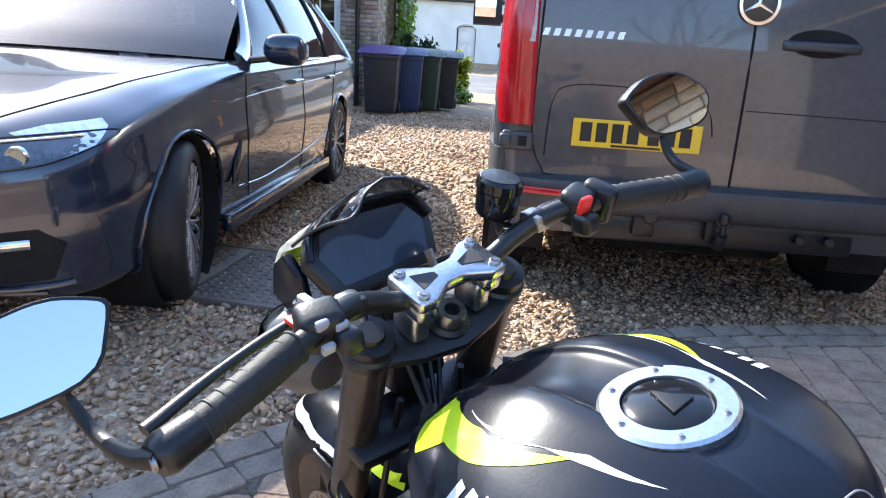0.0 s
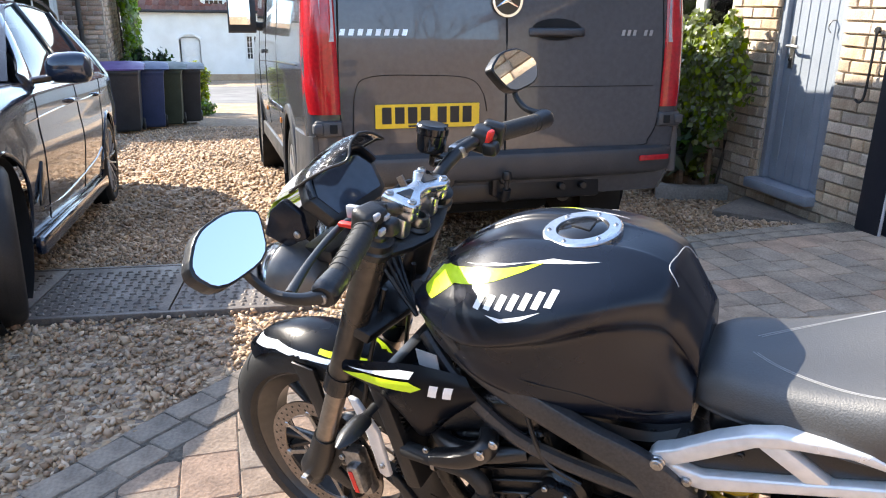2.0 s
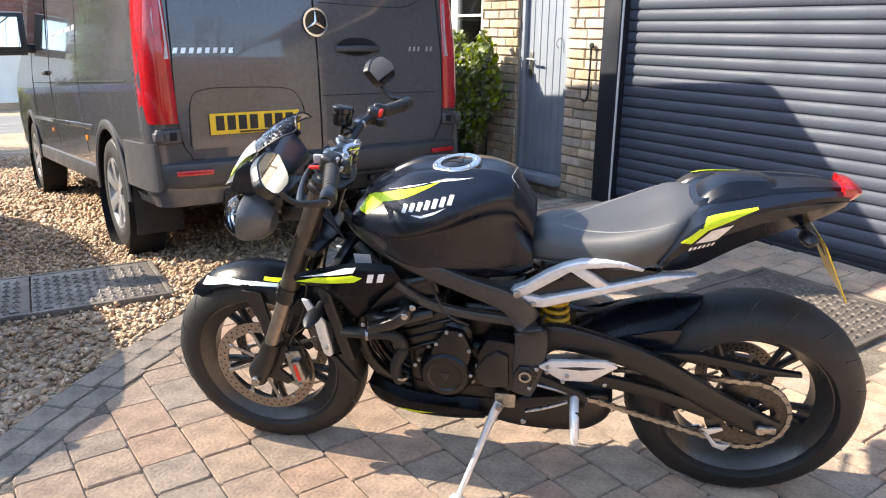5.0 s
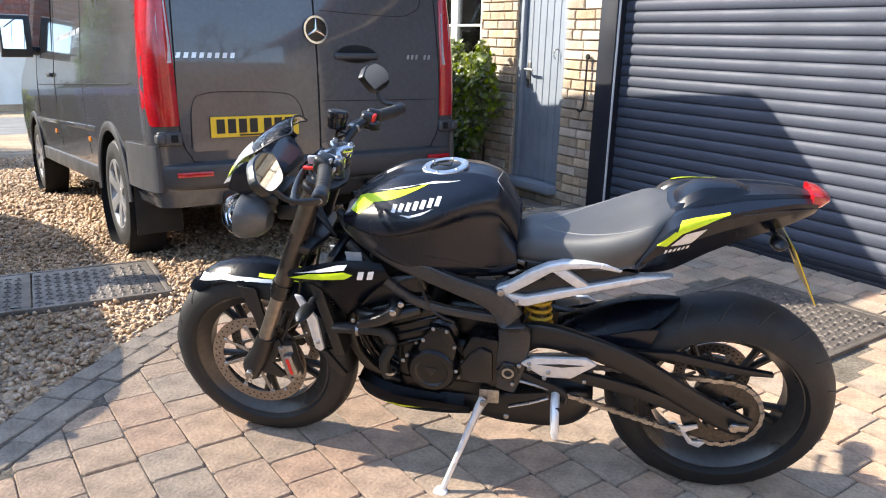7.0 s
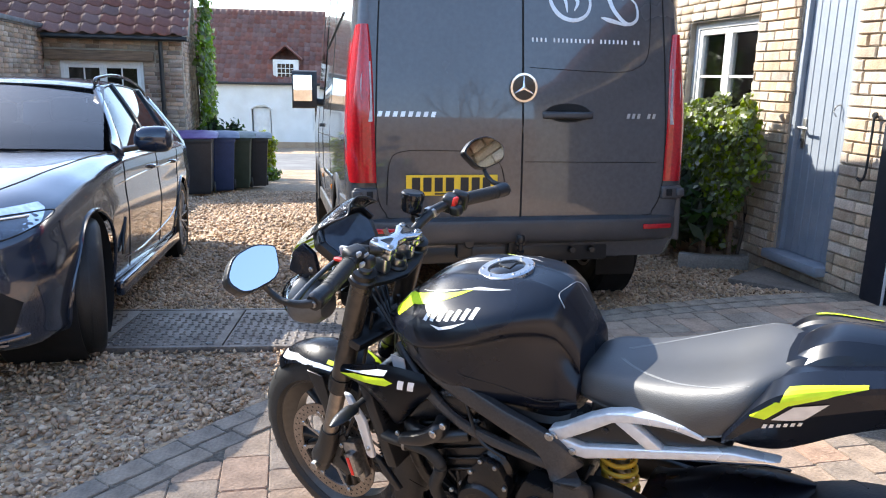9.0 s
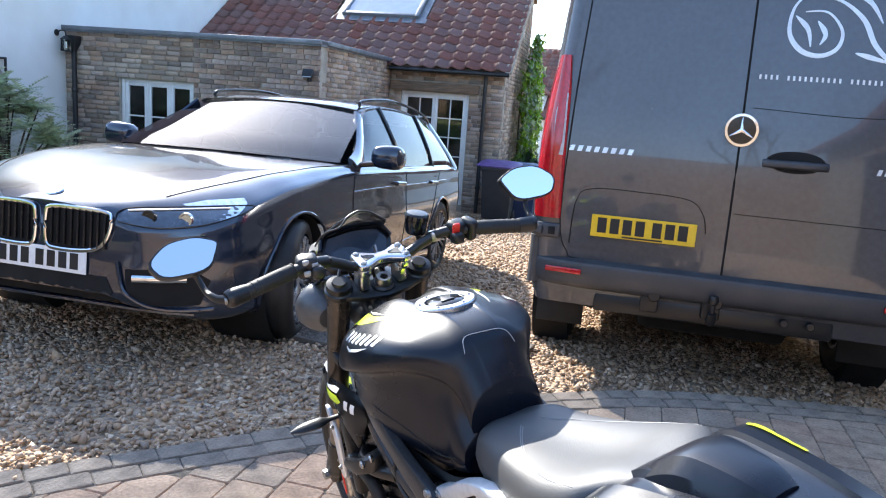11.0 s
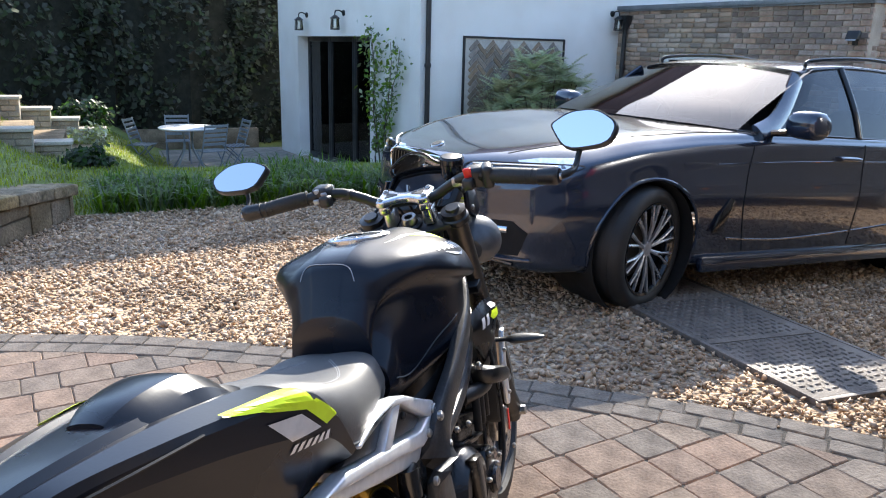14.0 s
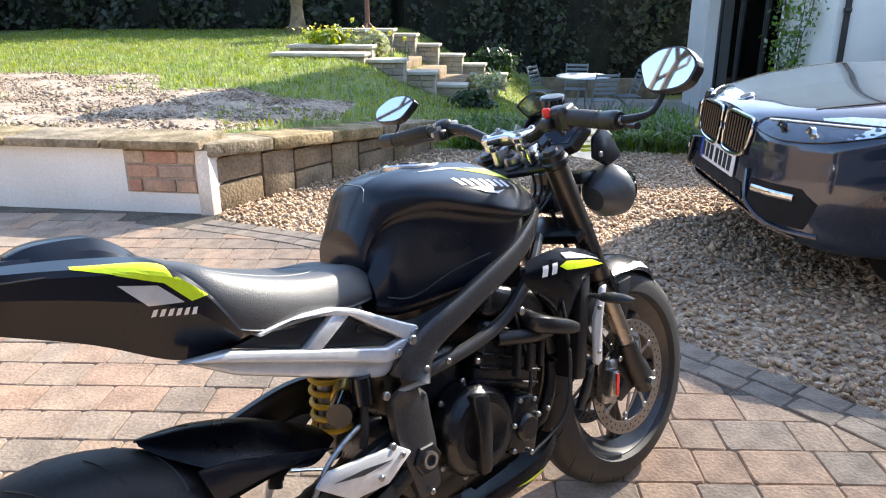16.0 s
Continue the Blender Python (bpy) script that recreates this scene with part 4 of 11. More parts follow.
wall_with_holes("wall", pose(0, 0.02, 0), 0.0, 6.5, -0.3, 2.8, 0.28, [(0.0, 4.6, 0, 2.35)], M_MORTAR, garage, "", "yellow buff brick wall")
part("roof", slab([(-0.3, 2.72), (3.2, 3.9), (6.8, 2.72), (6.8, 2.84), (3.2, 4.02), (-0.3, 2.84)], -9.2, 6.7, "YZ"), M_PANTILES, garage, "red clay tile roof", 0)
part("wall", box((15.5, 0.28, 3.3), (-1.25, 6.4, 1.15)), M_MORTAR, garage, "", 0)
part("wall", box((0.28, 6.2, 3.3), (6.36, 3.2, 1.15)), M_MORTAR, garage, "", 0)
part("gable", box((0.28, 6.0, 3.3), (-8.86, 3.3, 1.15)), M_MORTAR, garage, "", 0)
shut = thing("roller_shutter", G, "closed dark navy roller shutter with ribbed slats", "garage door")
part("guide", box((0.17, 0.10, 2.35), (0.085, -0.02, 1.175), 0.006), M_SHFRAME, shut, "dark grey side guide")
part("guide", box((0.17, 0.10, 2.35), (4.51, -0.02, 1.175), 0.006), M_SHFRAME, shut, "dark grey side guide")
part("guide_seal", box((0.009, 0.018, 2.35), (0.1745, -0.048, 1.175), 0.002), M_WHITE, shut, "thin white seal strip")
part("shutter_box", box((4.6, 0.26, 0.24), (2.3, 0.10, 2.25), 0.01), M_SHFRAME, shut)
pitch = 0.0765
prof = [(0, 0.006), (0.006, 0.0), (0.012, -0.004), (0.030, -0.0085), (0.050, -0.0085), (0.064, -0.004), (0.072, 0.001), (0.0755, 0.006)]
me_s = bpy.data.meshes.new("slat")
sv, sf = [], []
for x in (0.17, 4.43):
    sv += [(x, y + 0.03, z) for z, y in prof]
    sv += [(x, 0.045, 0), (x, 0.045, 0.0755)]
np_ = len(prof)
for i in range(np_ - 1):
    sf.append((i, i + 1, np_ + 2 + i + 1, np_ + 2 + i))
sf += [(np_, 0, np_ + 2, 2 * np_ + 2), (np_ - 1, np_ + 1, 2 * np_ + 3, 2 * np_ + 1)]
me_s.from_pydata(sv, [], sf)
me_s.materials.append(M_SHUTTER)
for p in me_s.polygons:
    p.use_smooth = True
for i in range(29):
    o = new("slat", me_s)
    o.parent = shut
    o.matrix_local = Matrix.Translation((0, 0, 0.05 + i * pitch))
part("bottom_rail", box((4.26, 0.035, 0.05), (2.3, 0.035, 0.03), 0.004), M_SHFRAME, shut)
thresh = part("threshold", box((4.6, 0.14, 0.03), (2.3, 0.06, 0.0), 0.004), M_SHFRAME, shut)
pd = thing("plank_door", G, "blue-grey painted vertical plank door with lever handle", "door")
nb = 6
bw = (DX1 - DX0 - 0.10) / nb
for i in range(nb):
    part("plank", box((bw - 0.002, 0.035, 1.94), (DX0 + 0.05 + bw * (i + 0.5), 0.085, 1.06), 0.005, 1), M_DOORBLUE, pd)
for sx, sz, px, pz in ((0.05, 2.06, DX0 + 0.025, 1.05), (0.05, 2.06, DX1 - 0.025, 1.05), (DX1 - DX0 - 0.1, 0.05, (DX0 + DX1) / 2, 2.055)):
    part("door_frame", box((sx, 0.09, sz), (px, 0.075, pz), 0.005), M_DOORBLUE, pd)
part("door_step", box((DX1 - DX0 + 0.04, 0.16, 0.07), ((DX0 + DX1) / 2, 0.0, 0.055), 0.008), M_DOORBLUE, pd, "painted grey wooden step")
hp = part("handle_plate", box((0.042, 0.012, 0.22), (DX0 + 0.12, 0.062, 1.0), 0.005), M_STEEL, pd, "brushed steel lever plate")
part("lever", tube([(DX0 + 0.12, 0.055, 1.04), (DX0 + 0.12, 0.01, 1.04), (DX0 + 0.15, 0.004, 1.04), (DX0 + 0.235, 0.004, 1.035)], 0.010, k=3), M_STEEL, hp)
part("escutcheon", disc(0.014, 0.006, (DX0 + 0.12, 0.053, 0.95), "Y", 12), M_IRON, hp)
part("door_hook", tube([(DX1 - 0.14, 0.065, 1.22), (DX1 - 0.14, 0.03, 1.21), (DX1 - 0.15, 0.025, 1.17), (DX1 - 0.13, 0.03, 1.14)], 0.005, k=4), M_STEEL, pd, "small steel hook")
hk = thing("iron_hook", G @ pose(-0.14, 0, 0), "black iron door hook hanging on the brick pier", "hook")
part("hook_eye", disc(0.022, 0.02, (0, -0.03, 1.17), "Y", 12, 0.004), M_IRON, hk)
part("hook_bar", tube([(0, -0.035, 1.17), (0.004, -0.038, 1.0), (0.0, -0.04, 0.80), (-0.02, -0.05, 0.75), (-0.045, -0.06, 0.765)], 0.008, k=4, up=(1, 0, 0)), M_IRON, hk)
casement(garage, pose(0, 0.06, 0), WX0, WX1, 0.92, 1.9, 2, (1, 2), 0.06)
room(garage, Matrix.Identity(4), WX0, WX1, 0.92, 1.9, 1.4)

# unseen plain wall added behind the way in: closes the yard, warms reflections
M_PLAINBRICK = pm("plain_brick_wall", (0.40, 0.29, 0.19), 0.9, col2=(0.30, 0.20, 0.13), scale=2, fine=30, amt=0.2, bump=0.4)
part("unseen_wall_south", box((18, 0.3, 3.4), (1.5, -8.5, 1.5)), M_PLAINBRICK, None, "", 0, kind="structure")

# the cottage across the road
cot = thing("cottage", pose(0, 38, 0), "far white cottage with red tiled roof and dormers", "house")
wall_with_holes("wall", Matrix.Identity(4), -16, 14, -2.1, 0.85, 0.4, [(-5.8, -4.81, -2.1, -0.3), (-2.74, -1.95, -1.43, -0.17), (-10.3, -9.4, -1.43, -0.17), (3, 3.9, -1.43, -0.17), (7, 7.9, -1.43, -0.17)], M_RENDER, cot, "", "cream rendered wall")
part("plinth", box((10.14, 0.45, 0.5), (-10.91, 0.17, -2.3)), M_PLAINBRICK, cot, "brick plinth", 0)
part("plinth", box((18.86, 0.45, 0.5), (4.6, 0.17, -2.3)), M_PLAINBRICK, cot, "brick plinth", 0)
part("step", box((1.05, 0.5, 0.45), (-5.305, 0.2, -2.33)), M_STONE, cot, "", 0)
dr = part("door", box((0.86, 0.06, 1.75), (-5.3, 0.2, -1.22), 0.01), M_WOODWHITE, cot, "white panelled door")
for zz, hh in ((-1.6, 0.55), (-0.9, 0.6)):
    for xx in (-5.5, -5.1):
        part("door_panel", box((0.3, 0.02, hh), (xx, 0.165, zz), 0.006), M_WOODWHITE, dr)
arch = tube([(-5.86, -0.02, -0.42), (-5.6, -0.02, -0.24), (-5.3, -0.02, -0.18), (-5.0, -0.02, -0.24), (-4.75, -0.02, -0.42)], 0.07, 0.05, seg=6, k=3, up=(0, 1, 0))
part("door_arch", arch, M_RENDER, cot)
for xa, xb in ((-2.74, -1.95), (-10.3, -9.4), (3, 3.9), (7, 7.9)):
    casement(cot, pose(0, 0.06, 0), xa, xb, -1.43, -0.17, 2, (2, 4), 0.05)
    room(cot, Matrix.Identity(4), xa, xb, -1.43, -0.17, 1.5)
part("wall", box((30, 0.3, 3.3), (-1, 7, -0.75)), M_RENDER, cot, "", 0)
for xx in (-15.85, 13.85):
    part("gable", slab([(0.4, -2.4), (7, -2.4), (7, 0.85), (3.6, 4.6), (0.4, 0.85)], xx - 0.15, xx + 0.15, "YZ"), M_RENDER, cot, "", 0)
part("gutter", tube([(-16, -0.28, 0.86), (14, -0.28, 0.86)], 0.07, seg=8, k=1), M_IRON, cot)
# its roof in rows of tiles
sl = math.atan2(3.75, 3.75)
crf = pose(0, -0.25, 0.85) @ pose(0, 0, 0, 45, 0, 0)
cr_roof = part("roof", box((30.4, 5.45, 0.04), (-1, 2.7, -0.03)), M_TIMBER, cot, "red-brown tiled roof", 0, m=crf)
part("roof", box((30.4, 5.45, 0.08), (-1, -2.7, -0.03)), M_PANTILES, cot, "", 0, m=pose(0, 7.4, 0.85) @ pose(0, 0, 0, -45, 0, 0))
CV, CF = [], []
cv_, cf_ = pantile(0.3, 0.40)
for j in range(16):
    for i in range(int(30 / 0.3)):
        n = len(CV)
        x, y = -16.0 + i * 0.3, j * 0.33
        CV.extend((x + a, y + b_, c) for a, b_, c in cv_)
        CF.extend(tuple(n + q for q in g) for g in cf_)
soup("pantile", np.array(CV), np.array(CF), M_PANTILES, "stuff", cr_roof, smooth=True)
for xc in (-4.05, -9.0, 1.5):
    dm = part("dormer", box((1.25, 1.6, 1.1), (xc, 0.9, 1.5)), M_RENDER, cot, "white dormer with small panes", 0)
    part("dormer_roof", slab([(xc - 0.8, 2.05), (xc, 2.7), (xc + 0.8, 2.05), (xc + 0.8, 2.12), (xc, 2.78), (xc - 0.8, 2.12)], 0.0, 2.4, "XZ"), M_PANTILES, dm, "", 0)
    part("dormer_window", box((0.95, 0.06, 0.8), (xc, 0.09, 1.5), 0.006), M_WOODWHITE, dm)
    for i in range(4):
        for j in range(3):
            part("pane", box((0.17, 0.02, 0.2), (xc - 0.31 + i * 0.207, 0.058, 1.26 + j * 0.24)), M_GLOSSBLACK, dm, "", 0)

# ---- the motorcycle: x ahead from the rear tyre's foot, y to its left, z up, leaning on its stand ----
BIKE = pose(1.339, 0.382, 0, 0, 0, 140.8) @ pose(0, 0, 0, -11.5)
bike = thing("motorcycle", BIKE, "matt black motorcycle with lime stripes leaning on its side stand", "motorcycle")
RAX, FAX = Vector((0.057, 0, 0.316)), Vector((1.434, 0, 0.302))
STEM = Vector((1.135, 0, 0.96))
STEER_AXIS = Vector((-0.405, 0, 0.914))
STEER = Matrix.Translation(STEM) @ Matrix.Rotation(radians(-1.0), 4, STEER_AXIS) @ Matrix.Translation(-STEM)
BARX = STEER @ Matrix.Translation((0.018, 0, 0.006)) @ Matrix.Diagonal((1, 0.92, 1, 1))   # the bar and all that is clamped to it


def arc_pts(c, r, a0, a1, n, y=0.0):
    return [(c[0] + r * math.cos(radians(a0 + (a1 - a0) * i / (n - 1))), y, c[1] + r * math.sin(radians(a0 + (a1 - a0) * i / (n - 1)))) for i in range(n)]


def tyre_profile(r, w, rim):
    """Half-round section of a motorcycle tyre, closed."""
    pr = []
    h = r - rim
    for i in range(15):
        a = math.pi * (i / 14) - math.pi / 2
        pr.append((rim + h * (max(0.0, math.cos(a)) ** 0.75), w / 2 * math.sin(a)))
    pr += [(rim - 0.012, w * 0.36), (rim - 0.012, -w * 0.36)]
    return pr


def bike_wheel(name, axle, r, w, rim, spokes, xf, disc_r, discs):
    turn = xf @ Matrix.Translation(axle) @ pose(0, 0, 0, -90)
    hw = w * 0.40
    pr = [(rim + 0.010, -hw), (rim + 0.010, -hw + 0.006), (rim - 0.006, -hw + 0.010), (rim - 0.030, -hw * 0.45), (rim - 0.034, 0), (rim - 0.030, hw * 0.45), (rim - 0.006, hw - 0.010), (rim + 0.010, hw - 0.006), (rim + 0.010, hw), (rim - 0.012, hw), (rim - 0.022, hw - 0.012), (rim - 0.046, hw * 0.4), (rim - 0.046, -hw * 0.4), (rim - 0.022, -hw + 0.012), (rim - 0.012, -hw)]
    wheel = part(name, lathe(pr, 72, turn, closed=True), M_RIM, bike, "satin dark grey cast rim")
    part("tyre", lathe(tyre_profile(r, w, rim), 96, turn, closed=True), M_RUBBER, wheel, "black road tyre with grooves")
    # grooves of the tread, thin dark cuts laid proud by a hair
    g = bmesh.new()
    for i in range(18):
        for s in (-1, 1):
            pts = []
            for q in range(7):
                u = q / 6
                a = 2 * math.pi * (i + 0.5 * (s > 0)) / 18 + u * 0.16
                th = s * (0.25 + 0.8 * u)
                h = r - rim
                rr = rim + h * (math.cos(th) ** 0.75) - 0.0005
                pts.append((rr * math.cos(a), rr * math.sin(a), w / 2 * math.sin(th)))
            tube(pts, 0.0022, 0.0022, seg=4, k=1, bm=g)
    part("tread_groove", g, M_PLATEINK, wheel, smooth=0, xf=turn, kind="stuff")
    for i in range(spokes):
        a = 2 * math.pi * i / spokes + 0.3
        for d in (-0.09, 0.09):
            p = [(0.035 * math.cos(a), 0.035 * math.sin(a), 0), (0.10 * math.cos(a + d * 0.5), 0.10 * math.sin(a + d * 0.5), 0), ((rim - 0.035) * math.cos(a + d * 1.4), (rim - 0.035) * math.sin(a + d * 1.4), 0)]
            part("spoke", tube(p, [0.012, 0.009, 0.011], [0.020, 0.014, 0.016], seg=8, k=4), M_RIM, wheel, xf=turn)
    part("hub", lathe([(0, -0.075), (0.030, -0.075), (0.045, -0.05), (0.036, 0), (0.045, 0.05), (0.030, 0.075), (0, 0.075)], 28, turn), M_BLACK, wheel)
    for y in discs:
        ro = disc_r
        b = lathe([(ro - 0.034, -0.0025), (ro, -0.0025), (ro, 0.0025), (ro - 0.034, 0.0025)], 72, closed=True)
        d = part("brake_disc", b, M_DISC, wheel, "drilled brake disc", xf=turn @ Matrix.Translation((0, 0, y)))
        hb = bmesh.new()
        for i in range(36):
            a = 2 * math.pi * i / 36
            for k, rr in enumerate((ro - 0.010, ro - 0.022)):
                disc(0.0032, 0.0056, (rr * math.cos(a + k * 0.09), rr * math.sin(a + k * 0.09), 0), "Z", 8, bm=hb)
        part("drill_hole", hb, M_PLATEINK, wheel, smooth=0, xf=turn @ Matrix.Translation((0, 0, y)), kind="stuff")
        cb = bmesh.new()
        for i in range(8):
            a = 2 * math.pi * i / 8
            tube([(0.045 * math.cos(a), 0.045 * math.sin(a), 0), ((ro - 0.03) * math.cos(a + 0.25), (ro - 0.03) * math.sin(a + 0.25), 0)], 0.006, 0.002, seg=6, k=1, bm=cb)
            disc(0.009, 0.008, ((ro - 0.034) * math.cos(a + 0.25), (ro - 0.034) * math.sin(a + 0.25), 0), "Z", 12, 0.002, bm=cb)
        part("disc_carrier", cb, M_STEEL, wheel, kind="stuff", xf=turn @ Matrix.Translation((0, 0, y)))
    return wheel


bike_wheel("front_wheel", FAX, 0.302, 0.120, 0.230, 5, STEER, 0.155, (0.062, -0.062))
rear = bike_wheel("rear_wheel", RAX, 0.316, 0.182, 0.234, 5, Matrix.Identity(4), 0.11, (-0.085,))
RT = Matrix.Translation(RAX) @ pose(0, 0, 0, -90)
sp = lathe([(0.060, -0.003), (0.108, -0.003), (0.108, 0.003), (0.060, 0.003)], 48, closed=True)
for i in range(5):
    a = 2 * math.pi * i / 5
    tube([(0.02 * math.cos(a), 0.02 * math.sin(a), 0), (0.075 * math.cos(a), 0.075 * math.sin(a), 0)], 0.012, 0.004, seg=6, k=1, bm=sp)
part("sprocket", sp, M_DARKSTEEL, rear, "steel rear sprocket", xf=RT @ Matrix.Translation((0, 0, 0.10)))
part("axle_nut", disc(0.022, 0.27, (0, 0, 0), "Z", 6, 0.002), M_STEEL, rear, xf=RT)


def bolt(at, r=0.008, axis="Y", mat_=None, par=None, xf=None):
    b = disc(r, 0.008, at, axis, 12, 0.0015)
    v = Vector({"X": (1, 0, 0), "Y": (0, 1, 0), "Z": (0, 0, 1)}.get(axis, axis)) if isinstance(axis, str) else Vector(axis)
    s = 1 if v.dot(Vector(at)) >= 0 else -1
    disc(r * 0.55, 0.003, Vector(at) + v * 0.0042 * s, axis, 6, bm=b)
    return part("bolt", b, mat_ or M_STEEL, par or bike, xf=xf)


# chain: links on two runs and round both sprockets
cb = bmesh.new()
c1, r1, c2, r2 = Vector((RAX.x, RAX.z)), 0.108, Vector((0.600, 0.395)), 0.036
path = []
th = math.atan2(c2.y - c1.y, c2.x - c1.x)
al = math.acos((r1 - r2) / (c2 - c1).length)
for c, r, a0, a1 in ((c1, r1, th + al, th - al + 2 * math.pi), (c2, r2, th - al, th + al)):
    n_ = max(4, int(abs(a1 - a0) * r / 0.008))
    path += [Vector((c.x + r * math.cos(a0 + (a1 - a0) * i / n_), c.y + r * math.sin(a0 + (a1 - a0) * i / n_))) for i in range(n_ + 1)]
path.append(path[0])
run, step_, want, k_ = 0.0, 0.0159, 0.0, 0
for p, q in zip(path, path[1:]):
    d = q - p
    while want <= run + d.length and d.length > 1e-6:
        u = p + d * ((want - run) / d.length)
        ang = math.degrees(math.atan2(d.y, d.x))
        wide = 0.0035 if k_ % 2 else 0.0065
        for s in (-1, 1):
            box((0.0165, 0.0016, 0.012), (u.x, 0.10 + s * wide, u.y), 0.0, rot=pose(0, 0, 0, 0, -ang), bm=cb)
        want += step_
        k_ += 1
    run += d.length
part("chain", cb, M_STEEL, bike, "oiled drive chain", smooth=0)
part("front_sprocket_cover", slab([(0.645, 0.52), (0.75, 0.53), (0.78, 0.47), (0.76, 0.40), (0.69, 0.36), (0.64, 0.38)], 0.10, 0.155, bev=0.012), M_ENGINE, bike)

# forks, clamps and bar, all turned with the steering
for s in (-1, 1):
    y = 0.104 * s

    def fk(z):
        return (FAX.x - 0.004 - 0.405 * (z - FAX.z), y, z)
    leg = part("fork_leg", tube([fk(0.938), fk(0.60)], 0.0275, seg=20, k=1), M_FORK, bike, "dark bronze-grey upper fork tube", xf=STEER)
    part("fork_collar", tube([fk(0.62), fk(0.575)], [0.031, 0.033, 0.031], seg=20, k=3), M_GLOSSBLACK, leg, xf=STEER)
    part("stanchion", tube([fk(0.60), fk(0.41)], 0.0215, seg=20, k=1), M_BRONZE, leg, "dark bronze fork stanchion", xf=STEER)
    foot = tube([fk(0.425), fk(0.36), (FAX.x, y, FAX.z + 0.01), (FAX.x + 0.004, y, FAX.z - 0.03)], [0.026, 0.026, 0.028, 0.018], [0.026, 0.03, 0.034, 0.018], seg=14, k=4)
    part("fork_foot", foot, M_BLACK, leg, xf=STEER)
    part("axle_cap", disc(0.014, 0.03, (FAX.x, y + 0.025 * s, FAX.z), "Y", 6, 0.002), M_STEEL, leg, xf=STEER)
    part("fork_cap", lathe([(0, 0.012), (0.016, 0.012), (0.018, 0.006), (0.030, 0.004), (0.030, -0.02), (0.027, -0.03), (0, -0.03)], 28, Matrix.Translation(fk(0.938)) @ STEER_AXIS.to_track_quat("Z", "Y").to_matrix().to_4x4()), M_BLACK, leg, xf=STEER)
    # calliper
    cal = box((0.055, 0.034, 0.12), (FAX.x - 0.118, y * 0.82, FAX.z + 0.035), 0.012, rot=pose(0, 0, 0, 0, 12))
    box((0.035, 0.05, 0.075), (FAX.x - 0.128, y * 0.95, FAX.z + 0.035), 0.012, rot=pose(0, 0, 0, 0, 12), bm=cal)
    c = part("brake_calliper", cal, M_STEEL, bike, "grey four-piston brake calliper", xf=STEER)
    part("maker_mark", box((0.010, 0.002, 0.055), (FAX.x - 0.128, y * 0.95 + 0.026 * s, FAX.z + 0.035), rot=pose(0, 0, 0, 0, 12)), M_RED, c, "red marking bar", xf=STEER)
    part("calliper_bracket", slab([(FAX.x - 0.02, FAX.z + 0.06), (FAX.x - 0.09, FAX.z + 0.11), (FAX.x - 0.10, FAX.z + 0.085), (FAX.x - 0.06, FAX.z + 0.02), (FAX.x - 0.10, FAX.z - 0.02), (FAX.x - 0.08, FAX.z - 0.035), (FAX.x - 0.01, FAX.z - 0.01)], y * 0.80, y * 0.92, bev=0.003), M_BLACK, bike, xf=STEER)
    for dz in (-0.055, 0.095):
        bolt((FAX.x - 0.105, y * 1.05 + 0.012 * s, FAX.z + dz), 0.007, par=c, xf=STEER)
    part("brake_hose", tube([(FAX.x - 0.10, y * 0.9, FAX.z + 0.11), (FAX.x - 0.15, y * 0.75, FAX.z + 0.22), (1.26, y * 0.7, 0.62), (1.21, y * 0.5, 0.80)], 0.005, seg=8, k=6), M_BLACK, bike, xf=STEER)

clampT = Vector((1.158, 0, 0.912))
TILT = Matrix.Translation(clampT) @ pose(0, 0, 0, 0, -23.9)
tc = slab([(-0.006, 0.108), (0.050, 0.108), (0.044, 0.060), (0.030, 0.024), (0.030, -0.024), (0.044, -0.060), (0.050, -0.108), (-0.006, -0.108), (-0.026, -0.055), (-0.036, 0), (-0.026, 0.055)], -0.010, 0.004, "XY", bev=0.004)
for s in (-1, 1):
    disc(0.034, 0.022, (0.024, 0.104 * s, -0.002), "Z", 32, 0.005, bm=tc)
disc(0.028, 0.026, (0.004, 0, 0.0), "Z", 28, 0.005, bm=tc)
part("top_yoke", tc, M_BLACK, bike, "black top yoke", xf=STEER @ TILT)
part("bottom_yoke", slab([(-0.035, 0.125), (0.030, 0.13), (0.040, 0.05), (0.040, -0.05), (0.030, -0.13), (-0.035, -0.125), (-0.05, 0)], -0.013, 0.013, "XY", bev=0.006), M_BLACK, bike, xf=STEER @ Matrix.Translation((1.238, 0, 0.745)) @ pose(0, 0, 0, 0, -23.9))
part("stem_nut", lathe([(0.009, 0.002), (0.010, 0.016), (0.017, 0.017), (0.020, 0.010), (0.020, 0), (0.009, 0)], 28, TILT @ Matrix.Translation((0.002, 0, 0.014)), closed=True), M_STEEL, bike, "steel steering stem nut", xf=STEER)
BC = Vector((1.153, 0, 0.976))
CL = Matrix.Translation(BC) @ pose(0, 0, 0, 0, -14)
cl = slab([(-0.033, 0.066), (0.033, 0.066), (0.036, 0.044), (0.017, 0.013), (0.017, -0.013), (0.036, -0.044), (0.033, -0.066), (-0.033, -0.066), (-0.036, -0.044), (-0.017, -0.013), (-0.017, 0.013), (-0.036, 0.044)], 0.002, 0.020, "XY", bev=0.006, seg=3)
for s in (-1, 1):
    box((0.064, 0.028, 0.026), (0, 0.050 * s, -0.006), 0.009, 3, bm=cl)
    box((0.046, 0.026, 0.046), (0.004, 0.048 * s, -0.036), 0.008, 3, bm=cl)
